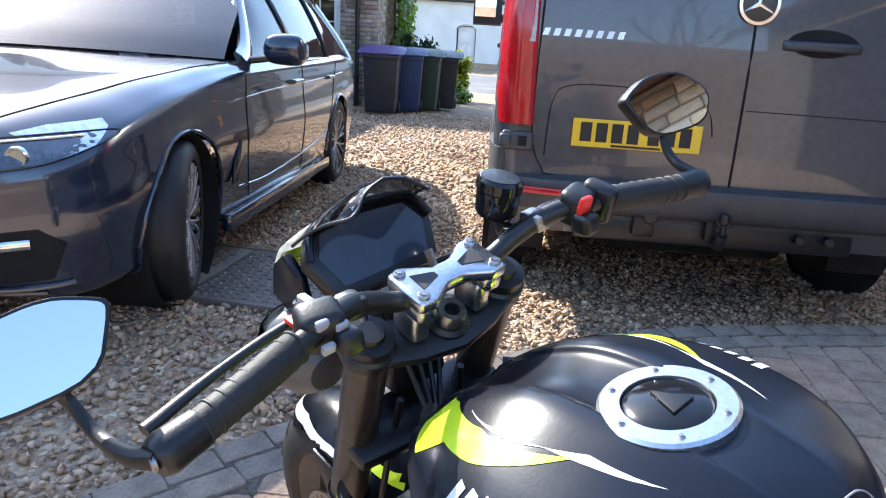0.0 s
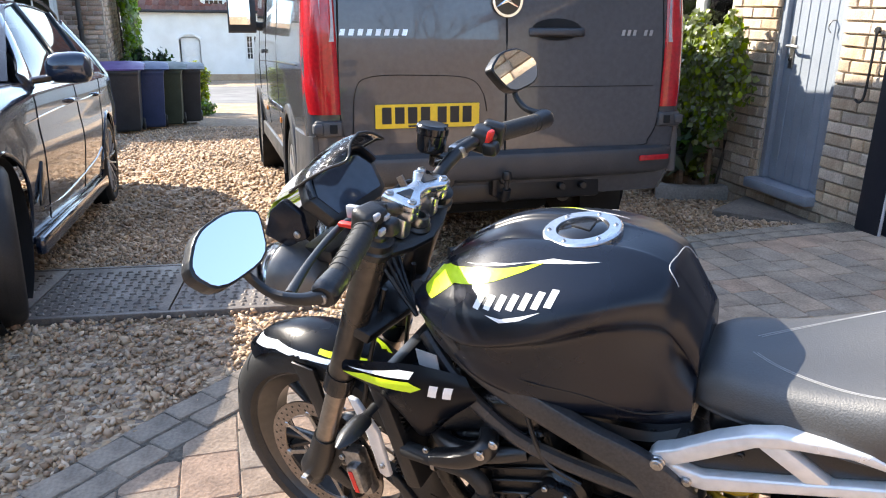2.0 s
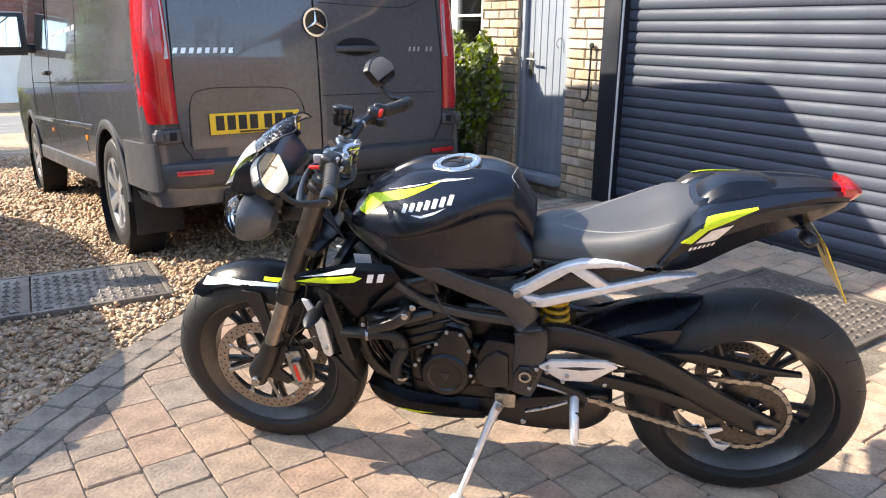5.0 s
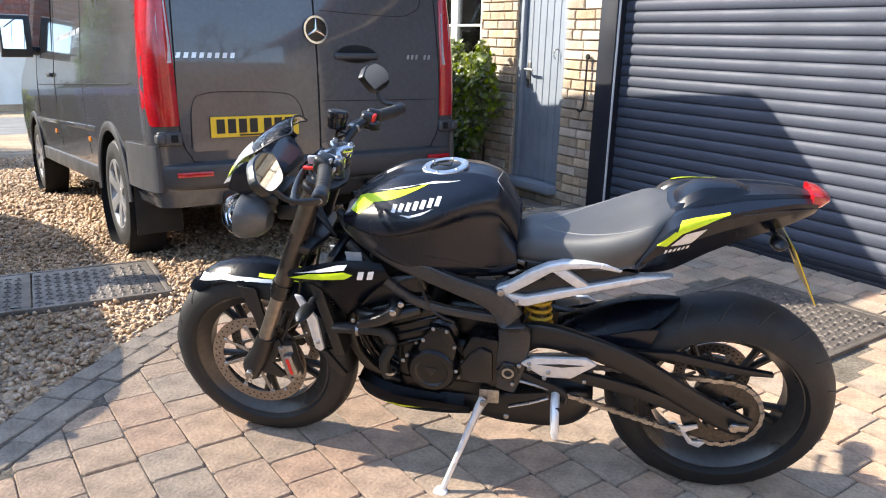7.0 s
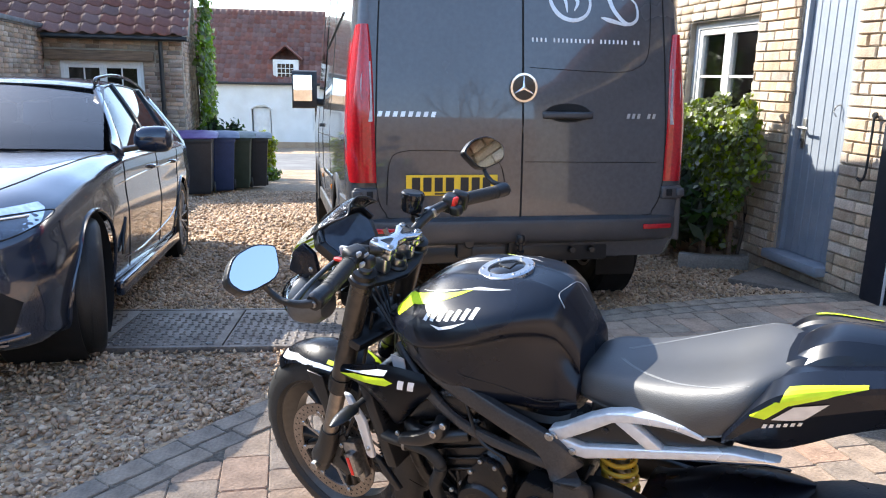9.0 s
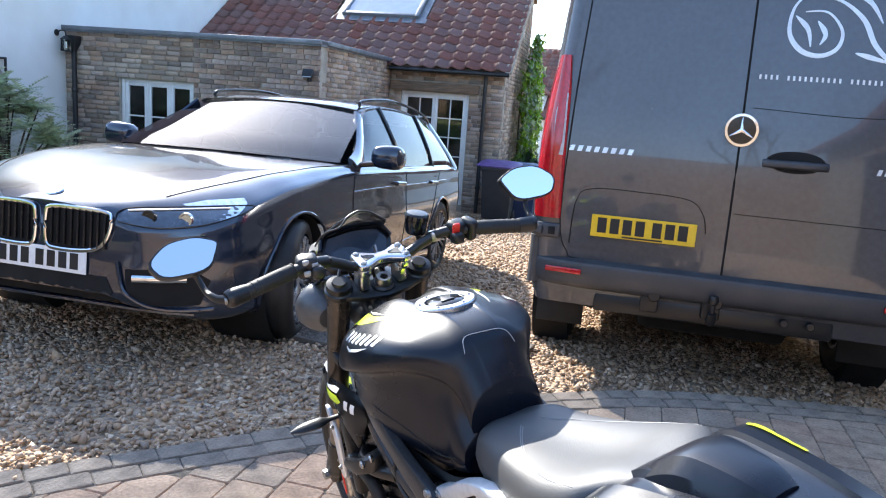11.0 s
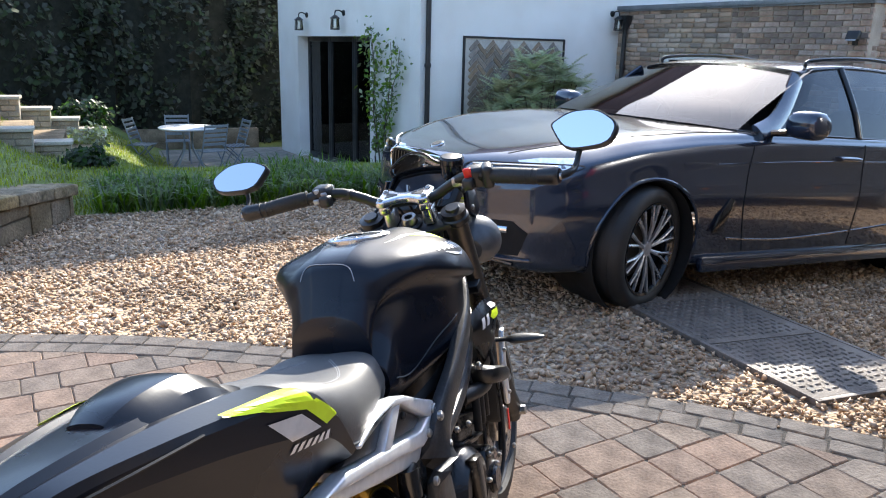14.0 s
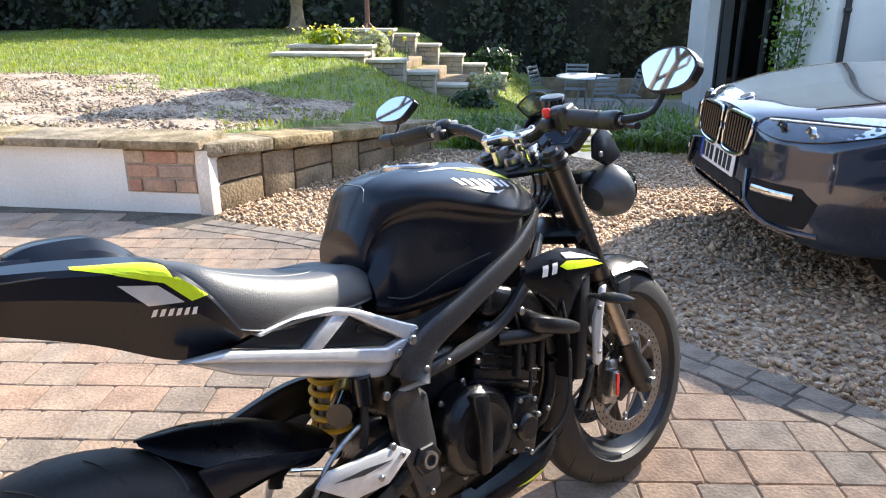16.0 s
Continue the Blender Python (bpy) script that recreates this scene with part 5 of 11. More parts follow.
clamp = part("bar_clamp", cl, M_SILVER, bike, "bright aluminium handlebar clamp", xf=STEER @ CL)
for s in (-1, 1):
    # thin dark slab on top paints the shade of a pocket
    part("clamp_pocket_shade", slab([(-0.014, 0.046 * s), (0.014, 0.046 * s), (0.004, 0.018 * s), (-0.004, 0.018 * s)], 0.0195, 0.0212, "XY", bev=0.0), M_POCKETSHADE, clamp, xf=STEER @ CL)
    for x in (-0.023, 0.023):
        bolt((x, 0.054 * s, 0.020), 0.0075, "Z", par=clamp, xf=STEER @ CL)


def mirrored(pts, s):
    return [(p[0], p[1] * s, p[2]) for p in pts]


BAR = [(1.135, 0, 0.972), (1.135, 0.07, 0.973), (1.128, 0.115, 0.992), (1.110, 0.165, 1.012), (1.085, 0.23, 1.014), (1.045, 0.385, 1.000)]
part("handlebar", tube(mirrored(BAR[:0:-1], -1) + BAR, 0.0125, seg=14, k=6), M_BLACK, bike, "matt black tapered handlebar", xf=BARX)
for s in (-1, 1):
    g = tube(mirrored([(1.083, 0.245, 1.0135), (1.072, 0.28, 1.011), (1.052, 0.365, 1.002)], s), [0.0165, 0.0175, 0.0165], seg=20, k=8)
    grip = part("grip", g, M_RUBBER, bike, "ribbed rubber grip", xf=BARX)
    rb = bmesh.new()
    for i in range(9):
        u = i / 8
        c = Vector((1.083 - 0.031 * u, s * (0.245 + 0.12 * u), 1.0135 - 0.0115 * u))
        disc(0.0182, 0.004, c, (0.26, -s, 0.08), 18, 0.001, bm=rb)
    part("grip_rib", rb, M_RUBBER, grip, xf=BARX)
    part("bar_end", tube(mirrored([(1.052, 0.365, 1.002), (1.046, 0.40, 1.0), (1.043, 0.412, 0.999)], s), [0.018, 0.020, 0.016], seg=18, k=4), M_BLACK, grip, xf=BARX)
    part("bar_end_bolt", disc(0.008, 0.006, (1.0425, 0.414 * s, 0.999), "Y", 12, 0.001), M_STEEL, grip, xf=BARX)
    # switchgear
    sb = box((0.042, 0.052, 0.048), (1.098, 0.205 * s, 1.014), 0.012, 3, rot=pose(0, 0, 0, 0, -15, -14 * s))
    box((0.030, 0.030, 0.028), (1.073, 0.19 * s, 1.002), 0.008, 3, bm=sb)
    sw = part("switch_housing", sb, M_BLACK, bike, "black switch housing", xf=BARX)
    if s > 0:
        for i, (dx, dy, dz, mt) in enumerate(((-0.020, 0.008, 0.012, M_GREYMARK), (-0.024, -0.012, 0.004, M_GREYMARK), (-0.028, 0.010, -0.010, M_GREYMARK), (-0.034, -0.016, -0.018, M_RED))):
            part("switch_button", box((0.008, 0.016, 0.012), (1.098 + dx, 0.205 + dy, 1.014 + dz), 0.003, rot=pose(0, 0, 0, 0, -20)), mt, sw, xf=BARX)
        part("flash_trigger", box((0.030, 0.012, 0.008), (1.135, 0.215, 1.005), 0.003), M_RED, sw, xf=BARX)
        part("ride_mode_stalk", box((0.026, 0.012, 0.022), (1.128, 0.20, 1.022), 0.004), M_GREYMARK, sw, xf=BARX)
    else:
        part("kill_switch", box((0.010, 0.020, 0.028), (1.074, -0.190, 1.024), 0.004, rot=pose(0, 0, 0, 0, -20)), M_RED, sw, "red kill switch", xf=BARX)
        part("throttle_housing", box((0.046, 0.028, 0.052), (1.088, -0.235, 1.014), 0.010, 3, rot=pose(0, 0, 0, 0, -15, 14)), M_BLACK, sw, xf=BARX)
    lv = tube(mirrored([(1.120, 0.150, 1.004), (1.150, 0.20, 0.998), (1.140, 0.30, 0.990), (1.112, 0.40, 0.982)], s), [0.008, 0.007, 0.006, 0.009], [0.006, 0.006, 0.005, 0.007], seg=10, k=6)
    part("lever", lv, M_BLACK, bike, "black hand lever", xf=BARX)
    part("lever_perch", box((0.035, 0.03, 0.024), (1.122, 0.150 * s, 1.005), 0.007), M_STEEL if s < 0 else M_BLACK, bike, xf=BARX)
    # bar-end mirror on a bent arm
    part("mirror_arm", tube(mirrored([(1.045, 0.408, 1.0), (1.066, 0.428, 1.0), (1.105, 0.440, 1.006), (1.130, 0.448, 1.028), (1.136, 0.458, 1.052)], s), [0.012, 0.008, 0.007, 0.006, 0.007], [0.010, 0.008, 0.006, 0.006, 0.007], seg=12, k=6, power=2.6), M_BLACK, bike, "black mirror arm", xf=BARX)
    hexa = [(-0.076, 0.006), (-0.030, 0.046), (0.030, 0.048), (0.070, 0.026), (0.073, 0.016), (0.040, -0.044), (-0.056, -0.040)]
    for _ in range(2):
        hexa = [(a[0] * (1 - f) + b[0] * f, a[1] * (1 - f) + b[1] * f) for a, b in zip(hexa, hexa[1:] + hexa[:1]) for f in (0.2, 0.8)]
    hexa = [(x * s * 1.04, z * (0.90 if s > 0 else 0.98)) for x, z in hexa]
    MM = Matrix.Translation((1.151, 0.428 * s, 1.086)) @ pose(0, 0, 0, 0, 0, -90 + (6 if s > 0 else -12)) @ pose(0, 0, 0, -34 if s > 0 else -24)
    hb = slab(hexa, 0.0, 0.020, "XZ", bev=0.006)
    mir = part("mirror", hb, M_BLACK, bike, "black bar-end mirror shell", xf=STEER @ MM)
    part("mirror_glass", slab([(x * 0.93, z * 0.92) for x, z in hexa], -0.0012, 0.003, "XZ"), M_MIRROR, mir, "mirror glass", smooth=0, xf=STEER @ MM)

# brake fluid reservoir
RS_ = Matrix.Translation((1.165, -0.125, 1.030)) @ pose(0, 0, 0, 9, -8, 0)
res = part("brake_reservoir", lathe([(0, -0.022), (0.024, -0.022), (0.028, -0.016), (0.029, 0.012), (0.031, 0.014), (0.031, 0.026), (0.028, 0.030), (0, 0.030)], 32, RS_), M_GLOSSBLACK, bike, "round black brake fluid reservoir", xf=BARX)
part("reservoir_cap", lathe([(0, 0.031), (0.024, 0.031), (0.026, 0.0305), (0, 0.0305)], 32, RS_), M_DARKSTEEL, res, xf=BARX)
part("reservoir_bracket", tube([(1.165, -0.125, 1.0), (1.14, -0.14, 0.992), (1.12, -0.15, 1.003)], 0.008, 0.004, seg=8, k=4), M_BLACK, bike, xf=BARX)
part("reservoir_hose", tube([(1.165, -0.125, 1.0), (1.175, -0.14, 0.975), (1.14, -0.16, 0.985)], 0.006, seg=8, k=6), M_BLACK, bike, xf=BARX)

# instrument, cowl and lamps
low = [[(1.462, 0.070 * k, 0.885 + 0.012 * abs(k)) for k in (-1, -0.6, 0, 0.6, 1)],
       [(1.448 - 0.02 * k * k, 0.092 * k, 0.935) for k in (-1, -0.6, 0, 0.6, 1)],
       [(1.415 - 0.03 * k * k, 0.097 * k, 0.982) for k in (-1, -0.6, 0, 0.6, 1)],
       [(1.380 - 0.03 * k * k, 0.090 * k, 1.010 - 0.008 * k * k) for k in (-1, -0.6, 0, 0.6, 1)]]
b = surf(low, 5, 5, closed=False)
bmesh.ops.solidify(b, geom=b.faces[:], thickness=0.004)
cowl = part("nose_cowl", b, M_SILVERPAINT, bike, "silver nose cowl with lime corners", xf=STEER)
ct = tree_of(cowl)
scr = [[(1.395 - 0.03 * k * k, 0.088 * k, 0.998 - 0.010 * k * k) for k in (-1, -0.6, 0, 0.6, 1)],
       [(1.350 - 0.03 * k * k, 0.086 * k, 1.036 - 0.018 * k * k) for k in (-1, -0.6, 0, 0.6, 1)],
       [(1.300 - 0.02 * k * k, 0.076 * k, 1.066 - 0.026 * k * k) for k in (-1, -0.6, 0, 0.6, 1)],
       [(1.262 - 0.012 * k * k, 0.056 * k, 1.080 - 0.028 * k * k) for k in (-1, -0.6, 0, 0.6, 1)]]
b = surf(scr, 5, 5, closed=False)
bmesh.ops.solidify(b, geom=b.faces[:], thickness=0.003)
part("flyscreen", b, M_SMOKE, bike, "dark smoked flyscreen", xf=STEER)
for s in (-1, 1):
    rim_ = [(1.365, 0.088 * s, 0.988), (1.320, 0.086 * s, 1.018), (1.280, 0.076 * s, 1.040), (1.250, 0.056 * s, 1.052), (1.258, 0.03 * s, 1.072), (1.262, 0.0, 1.080)]
    part("screen_edge", tube(rim_, 0.0025, seg=8, k=5), M_BLACK, bike, xf=STEER)
    b = slab([(1.438, 0.895), (1.412, 0.950), (1.375, 0.978), (1.338, 0.955), (1.332, 0.905), (1.385, 0.878)], 0.086 * s, 0.102 * s, bev=0.006)
    side = part("cowl_side", b, M_SATIN, bike, "black cowl cheek with a bolt", xf=STEER)
    bolt((1.352, 0.103 * s, 0.912), 0.007, par=side, xf=STEER)
    part("lime_flash", decal([(1.462, 0.893), (1.445, 0.938), (1.412, 0.962), (1.405, 0.935), (1.430, 0.892)], ct, "Y", s, 0.003, 0.008), M_LIME, cowl, smooth=0)
DB = Matrix.Translation((1.318, 0, 0.966)) @ pose(0, 0, 0, 0, 40) @ Matrix.Scale(0.90, 4)
dash = part("instrument", slab([(-0.112, 0.012), (-0.088, 0.052), (-0.03, 0.064), (0.03, 0.064), (0.088, 0.052), (0.112, 0.012), (0.092, -0.05), (0.06, -0.062), (-0.06, -0.062), (-0.092, -0.05)], -0.022, 0.012, "YZ", bev=0.007), M_BLACK, bike, "angular black instrument pod", xf=STEER @ DB)
part("display_hood", tube([(-0.026, -0.106, 0.010), (-0.030, -0.086, 0.050), (-0.032, -0.03, 0.061), (-0.032, 0.03, 0.061), (-0.030, 0.086, 0.050), (-0.026, 0.106, 0.010)], 0.006, 0.010, seg=8, k=3, up=(1, 0, 0)), M_SATIN, dash, xf=STEER @ DB)
part("display", slab([(-0.092, 0.008), (-0.074, 0.042), (0, 0.050), (0.074, 0.042), (0.092, 0.008), (0.074, -0.042), (-0.074, -0.042)], -0.0245, -0.020, "YZ"), M_SCREEN, dash, "dark switched-off display", smooth=0, xf=STEER @ DB)
part("ignition_key", slab([(1.175, 0.975), (1.19, 1.005), (1.178, 1.012), (1.166, 0.985)], -0.002, 0.002, bev=0.0), M_STEEL, bike, "key in the ignition", xf=STEER)
for i in range(4):
    part("cable", tube([(1.185, (0.10 - 0.055 * i), 0.950), (1.21, 0.08 - 0.05 * i, 0.968), (1.24, 0.05 - 0.03 * i, 0.940), (1.24, 0.02 - 0.02 * i, 0.84), (1.16, 0.03, 0.74)], 0.004, seg=7, k=6), M_BLACK, bike, xf=STEER)
for s in (-1, 1):
    HL = Matrix.Translation((1.405, 0.088 * s, 0.818)) @ pose(0, 0, 0, 0, 80) @ Matrix.Scale(0.98, 4)
    shell = part("headlamp", lathe([(0, -0.085), (0.03, -0.080), (0.055, -0.055), (0.066, -0.022), (0.069, -0.004), (0.067, 0.004), (0.062, 0.004), (0.052, -0.02), (0, -0.04)], 40, HL), M_LAMPSHELL, bike, "round satin grey headlamp shell", xf=STEER)
    part("reflector", lathe([(0, -0.03), (0.03, -0.022), (0.050, -0.008), (0.060, 0.006), (0.052, 0.010), (0.040, 0.000), (0.030, 0.018), (0.022, 0.006), (0, -0.02)], 32, HL), M_REFLECTOR, shell, "bright lamp reflector", xf=STEER)
    part("lens", lathe([(0.064, 0.004), (0.060, 0.022), (0.046, 0.044), (0.024, 0.056), (0, 0.060), (0, 0.057), (0.024, 0.053), (0.044, 0.041), (0.057, 0.021), (0.061, 0.004)], 36, HL), M_CLEAR, shell, "clear lamp lens", xf=STEER)
    part("lamp_core", disc(0.017, 0.03, (1.400, 0.088 * s, 0.818), "X", 20, 0.004), M_BLACK, shell, xf=STEER)
    for k in range(3):
        part("lamp_fin", box((0.03, 0.003, 0.075), (1.402, (0.088 + 0.022 * (k - 1)) * s, 0.818), 0.001), M_BLACK, shell, xf=STEER)
part("lamp_bracket", box((0.07, 0.16, 0.03), (1.335, 0, 0.86), 0.008), M_BLACK, bike, xf=STEER)
part("lamp_bracket", box((0.10, 0.09, 0.05), (1.28, 0, 0.81), 0.012), M_BLACK, bike, xf=STEER)

# front mudguard
mg = []
for a, hw, dr in ((158, 0.045, 0.012), (140, 0.066, 0.020), (115, 0.074, 0.024), (90, 0.076, 0.026), (68, 0.066, 0.024), (50, 0.045, 0.018), (42, 0.02, 0.012)):
    row = []
    for k in (-1, -0.75, -0.35, 0, 0.35, 0.75, 1):
        rr = 0.302 + dr - 0.038 * abs(k) ** 2.2
        row.append((FAX.x + rr * math.cos(radians(a)), hw * k, FAX.z + rr * math.sin(radians(a))))
    mg.append(row)
b = surf(mg, 5, 4, closed=False)
bmesh.ops.solidify(b, geom=b.faces[:], thickness=0.003)
guard = part("front_mudguard", b, M_SATIN, bike, "black mudguard with white and lime edges", xf=STEER)
gt = tree_of(guard)
for s in (-1, 1):
    part("mudguard_stay", slab([(FAX.x - 0.03, FAX.z + 0.27), (FAX.x + 0.03, FAX.z + 0.275), (FAX.x - 0.01, FAX.z + 0.17), (FAX.x - 0.025, FAX.z + 0.09), (FAX.x - 0.06, FAX.z + 0.10)], 0.070 * s, 0.082 * s, bev=0.004), M_BLACK, bike, xf=STEER)
    part("white_stripe", decal([(1.612, 0.556), (1.600, 0.578), (1.52, 0.600), (1.42, 0.603), (1.345, 0.597), (1.345, 0.590), (1.42, 0.594), (1.52, 0.586), (1.57, 0.570)], gt, "Y", s, 0.0025), M_SILVERPAINT, guard, "white edge stripe", smooth=0)
    part("lime_stripe", decal([(1.40, 0.612), (1.33, 0.604), (1.27, 0.588), (1.275, 0.580), (1.33, 0.596), (1.40, 0.605)], gt, "Y", s, 0.0025), M_LIME, guard, smooth=0)

# tank
tk = []
STN = ((1.105, 0.862, 0.856, 0.07, 0.105, 0.835, 0.09, 0.80), (1.05, 0.906, 0.894, 0.085, 0.150, 0.838, 0.12, 0.775), (0.96, 0.952, 0.939, 0.085, 0.194, 0.847, 0.155, 0.745), (0.86, 0.964, 0.955, 0.082, 0.192, 0.876, 0.152, 0.722), (0.765, 0.964, 0.963, 0.066, 0.150, 0.905, 0.122, 0.705), (0.700, 0.947, 0.950, 0.066, 0.101, 0.893, 0.099, 0.700), (0.672, 0.912, 0.918, 0.057, 0.080, 0.855, 0.095, 0.705), (0.641, 0.862, 0.866, 0.050, 0.076, 0.80, 0.090, 0.715))
for x, zr, zc, wt, wm, zm, wl, zl in STN:
    half = [(0.0, zc), (wt * 0.42, zc * 0.6 + zr * 0.4), (wt * 0.58, zr), (wt, zr - 0.008), (wt + (wm - wt) * 0.76, zm + (zr - zm) * 0.52), (wm, zm + 0.008), (wm * 0.98, zm - 0.010), (wm * 0.87, zm - (zm - zl) * 0.18), (wl * 1.06, zl + (zm - zl) * 0.50), (wl, zl), (wl * 0.4, zl - 0.01)]
    ring = [(x, y + 0.007, z) for y, z in half] + [(x, 0.007 - y, z) for y, z in half[:0:-1]]
    tk.append(ring)
tank = part("tank", surf(tk, 7, 5), M_SATIN, bike, "satin black sculpted fuel tank", smooth=1.0)
tt = tree_of(tank)


def word(n, x0, x1, z0, z1, parent, tree, s, m_, slant=0.006, name="maker_mark", lift=0.0022, rise=0.0):
    """A row of plain slanted bars in place of lettering."""
    w = (x1 - x0) / n
    for i in range(n):
        a, b_ = x0 + w * i, x0 + w * (i + 0.58)
        r = rise * i / n
        part(name, decal([(a, z0 + r), (b_, z0 + r), (b_ - slant, z1 + r), (a - slant, z1 + r)], tree, "Y", s, lift), m_, parent, smooth=0)


for s in (-1, 1):
    part("lime_stripe", decal([(1.086, 0.866), (1.066, 0.893), (1.045, 0.905), (0.974, 0.930), (0.868, 0.952), (0.955, 0.921), (1.012, 0.903), (1.050, 0.872)], tt, "Y", s, 0.0018, 0.007), M_LIME, tank, "lime stripe", smooth=0)
    part("white_stripe", decal([(1.012, 0.921), (0.974, 0.9315), (0.90, 0.948), (0.850, 0.9525), (0.790, 0.9565), (0.86, 0.9550), (0.95, 0.9395)], tt, "Y", s, 0.0018, 0.006), M_WHITE, tank, "white stripe", smooth=0)
    word(7, 0.956, 0.826, 0.899, 0.914, tank, tt, s, M_WHITE, 0.004, rise=0.026)
    part("underline_swoosh", decal([(0.932, 0.897), (0.905, 0.893), (0.875, 0.902), (0.846, 0.916), (0.875, 0.907), (0.905, 0.898)], tt, "Y", s, 0.0022, 0.008), M_WHITE, tank, smooth=0)
    # lower side panel of the tank
    pn = [[(x, s * (y + d), z) for x, z, y in row] for d, row in ((0.0, ((1.035, 0.775, 0.128), (0.93, 0.74, 0.143), (0.80, 0.71, 0.140), (0.70, 0.685, 0.108), (0.655, 0.70, 0.098))), (0.008, ((1.02, 0.755, 0.130), (0.92, 0.72, 0.145), (0.80, 0.69, 0.142), (0.705, 0.672, 0.111), (0.66, 0.685, 0.101))))]
    b = surf(pn, 2, 5, closed=False)
    bmesh.ops.solidify(b, geom=b.faces[:], thickness=0.006)
    part("tank_side_panel", b, M_BLACK, bike)
    seam = [tt.ray_cast(Vector((x, 2 * s, z)), Vector((0, -s, 0)))[0] for x, z in ((0.99, 0.783), (0.88, 0.775), (0.80, 0.758), (0.72, 0.725), (0.665, 0.737))]
    part("panel_seam", tube([tuple(v) for v in seam], 0.0016, seg=5, k=6), M_PLATEINK, tank)
line = []
for x, y in cr([(0.678, -0.046), (0.692, -0.032), (0.696, 0.010), (0.699, 0.048), (0.682, 0.060)], 8):
    line.append(tt.ray_cast(Vector((x, y, 2)), Vector((0, 0, -1)))[0] + Vector((0, 0, 0.001)))
part("pad_edge", tube(line, 0.0009, seg=6, k=1), M_GREYMARK, tank, "pale edge of the tank pad")
CAPM = Matrix.Translation((0.846, 0.003, 0.9615)) @ pose(0, 0, 0, 0, 6)
cap = part("filler_ring", lathe([(0.041, 0.0), (0.042, 0.005), (0.060, 0.005), (0.063, 0.002), (0.063, -0.01), (0.041, -0.01)], 48, CAPM, closed=True), M_SILVER, bike, "brushed aluminium filler ring")
part("filler_cap", lathe([(0, 0.007), (0.034, 0.006), (0.040, 0.002), (0.040, -0.01), (0, -0.01)], 40, CAPM), M_GLOSSBLACK, cap, "black filler cap")
part("cap_latch", slab([(-0.018, -0.016), (0.020, 0), (-0.018, 0.016)], 0.006, 0.010, "XY", bev=0.002), M_BLACK, cap, xf=CAPM)
for i in range(6):
    a = math.pi / 3 * i + 0.3
    bolt((0.052 * math.cos(a), 0.052 * math.sin(a), 0.0025), 0.0038, "Z", M_STEEL, cap, xf=CAPM)

# seat
st = []
for x, zt, w, zb, dip in ((0.665, 0.785, 0.065, 0.735, 0.0), (0.61, 0.812, 0.096, 0.738, 0.002), (0.53, 0.820, 0.116, 0.742, 0.006), (0.45, 0.839, 0.135, 0.748, 0.010), (0.37, 0.867, 0.148, 0.765, 0.012), (0.30, 0.896, 0.142, 0.800, 0.006), (0.25, 0.905, 0.100, 0.850, 0.0)):
    half = [(0, zt - dip), (w * 0.55, zt - dip * 0.5), (w * 0.86, zt - 0.012), (w, zt - 0.045 if zt - 0.045 > zb else (zt + zb) / 2), (w * 0.98, zb + 0.01), (w * 0.8, zb)]
    st.append([(x, y, z) for y, z in half] + [(x, -y, z) for y, z in reversed(half[1:])])
seat = part("seat", surf(st, 6, 5), M_SEAT, bike, "black vinyl rider seat")
stt = tree_of(seat)
for s in (-1, 1):
    for o in (0.0, 0.006):
        run_ = [stt.ray_cast(Vector((x - o, s * y, 2)), Vector((0, 0, -1)))[0] for x, y in ((0.575, 0.022), (0.545, 0.045), (0.50, 0.072), (0.44, 0.100), (0.37, 0.120), (0.312, 0.124))]
        part("stitching", tube([tuple(v) for v in run_], 0.0009, seg=5, k=6), M_STITCH, seat)

# tail
tl = []
for x, zt, zs, w, zb in ((0.340, 0.798, 0.783, 0.156, 0.738), (0.292, 0.872, 0.858, 0.162, 0.742), (0.240, 0.918, 0.902, 0.156, 0.756), (0.15, 0.938, 0.920, 0.130, 0.805), (0.06, 0.948, 0.933, 0.103, 0.842), (-0.03, 0.951, 0.940, 0.072, 0.876), (-0.085, 0.946, 0.930, 0.048, 0.904)):
    half = [(0, zt), (w * 0.36, zt - 0.001), (w * 0.42, zt - 0.010), (w * 0.62, zt - 0.010), (w * 0.66, zt - 0.004), (w * 0.97, zs + 0.002), (w, zs - 0.008), (w * 0.95, zs - (zs - zb) * 0.38), (w * 0.62, zb), (0, zb - 0.004)]
    tl.append([(x, y, z) for y, z in half] + [(x, -y, z) for y, z in reversed(half[1:-1])])
tail = part("tail_unit", surf(tl, 6, 1), M_SATIN, bike, "pointed satin black tail unit", smooth=0.3)
tlt = tree_of(tail)
hump = surf([[(x, y, z) for y, z in ((0, zt), (w * 0.62, zt - 0.002), (w * 0.86, zt - 0.008), (w * 1.35, zt - 0.036), (w * 0.5, zt - 0.06), (0, zt - 0.06), (-w * 0.5, zt - 0.06), (-w * 1.35, zt - 0.036), (-w * 0.86, zt - 0.008), (-w * 0.62, zt - 0.002))] for x, zt, w in ((0.268, 0.890, 0.058), (0.236, 0.928, 0.056), (0.202, 0.952, 0.052), (0.17, 0.961, 0.047), (0.11, 0.962, 0.040), (0.075, 0.952, 0.030))], 4, 2)
part("seat_cowl", hump, M_SATIN, bike, "hard black seat cowl", smooth=0.35)
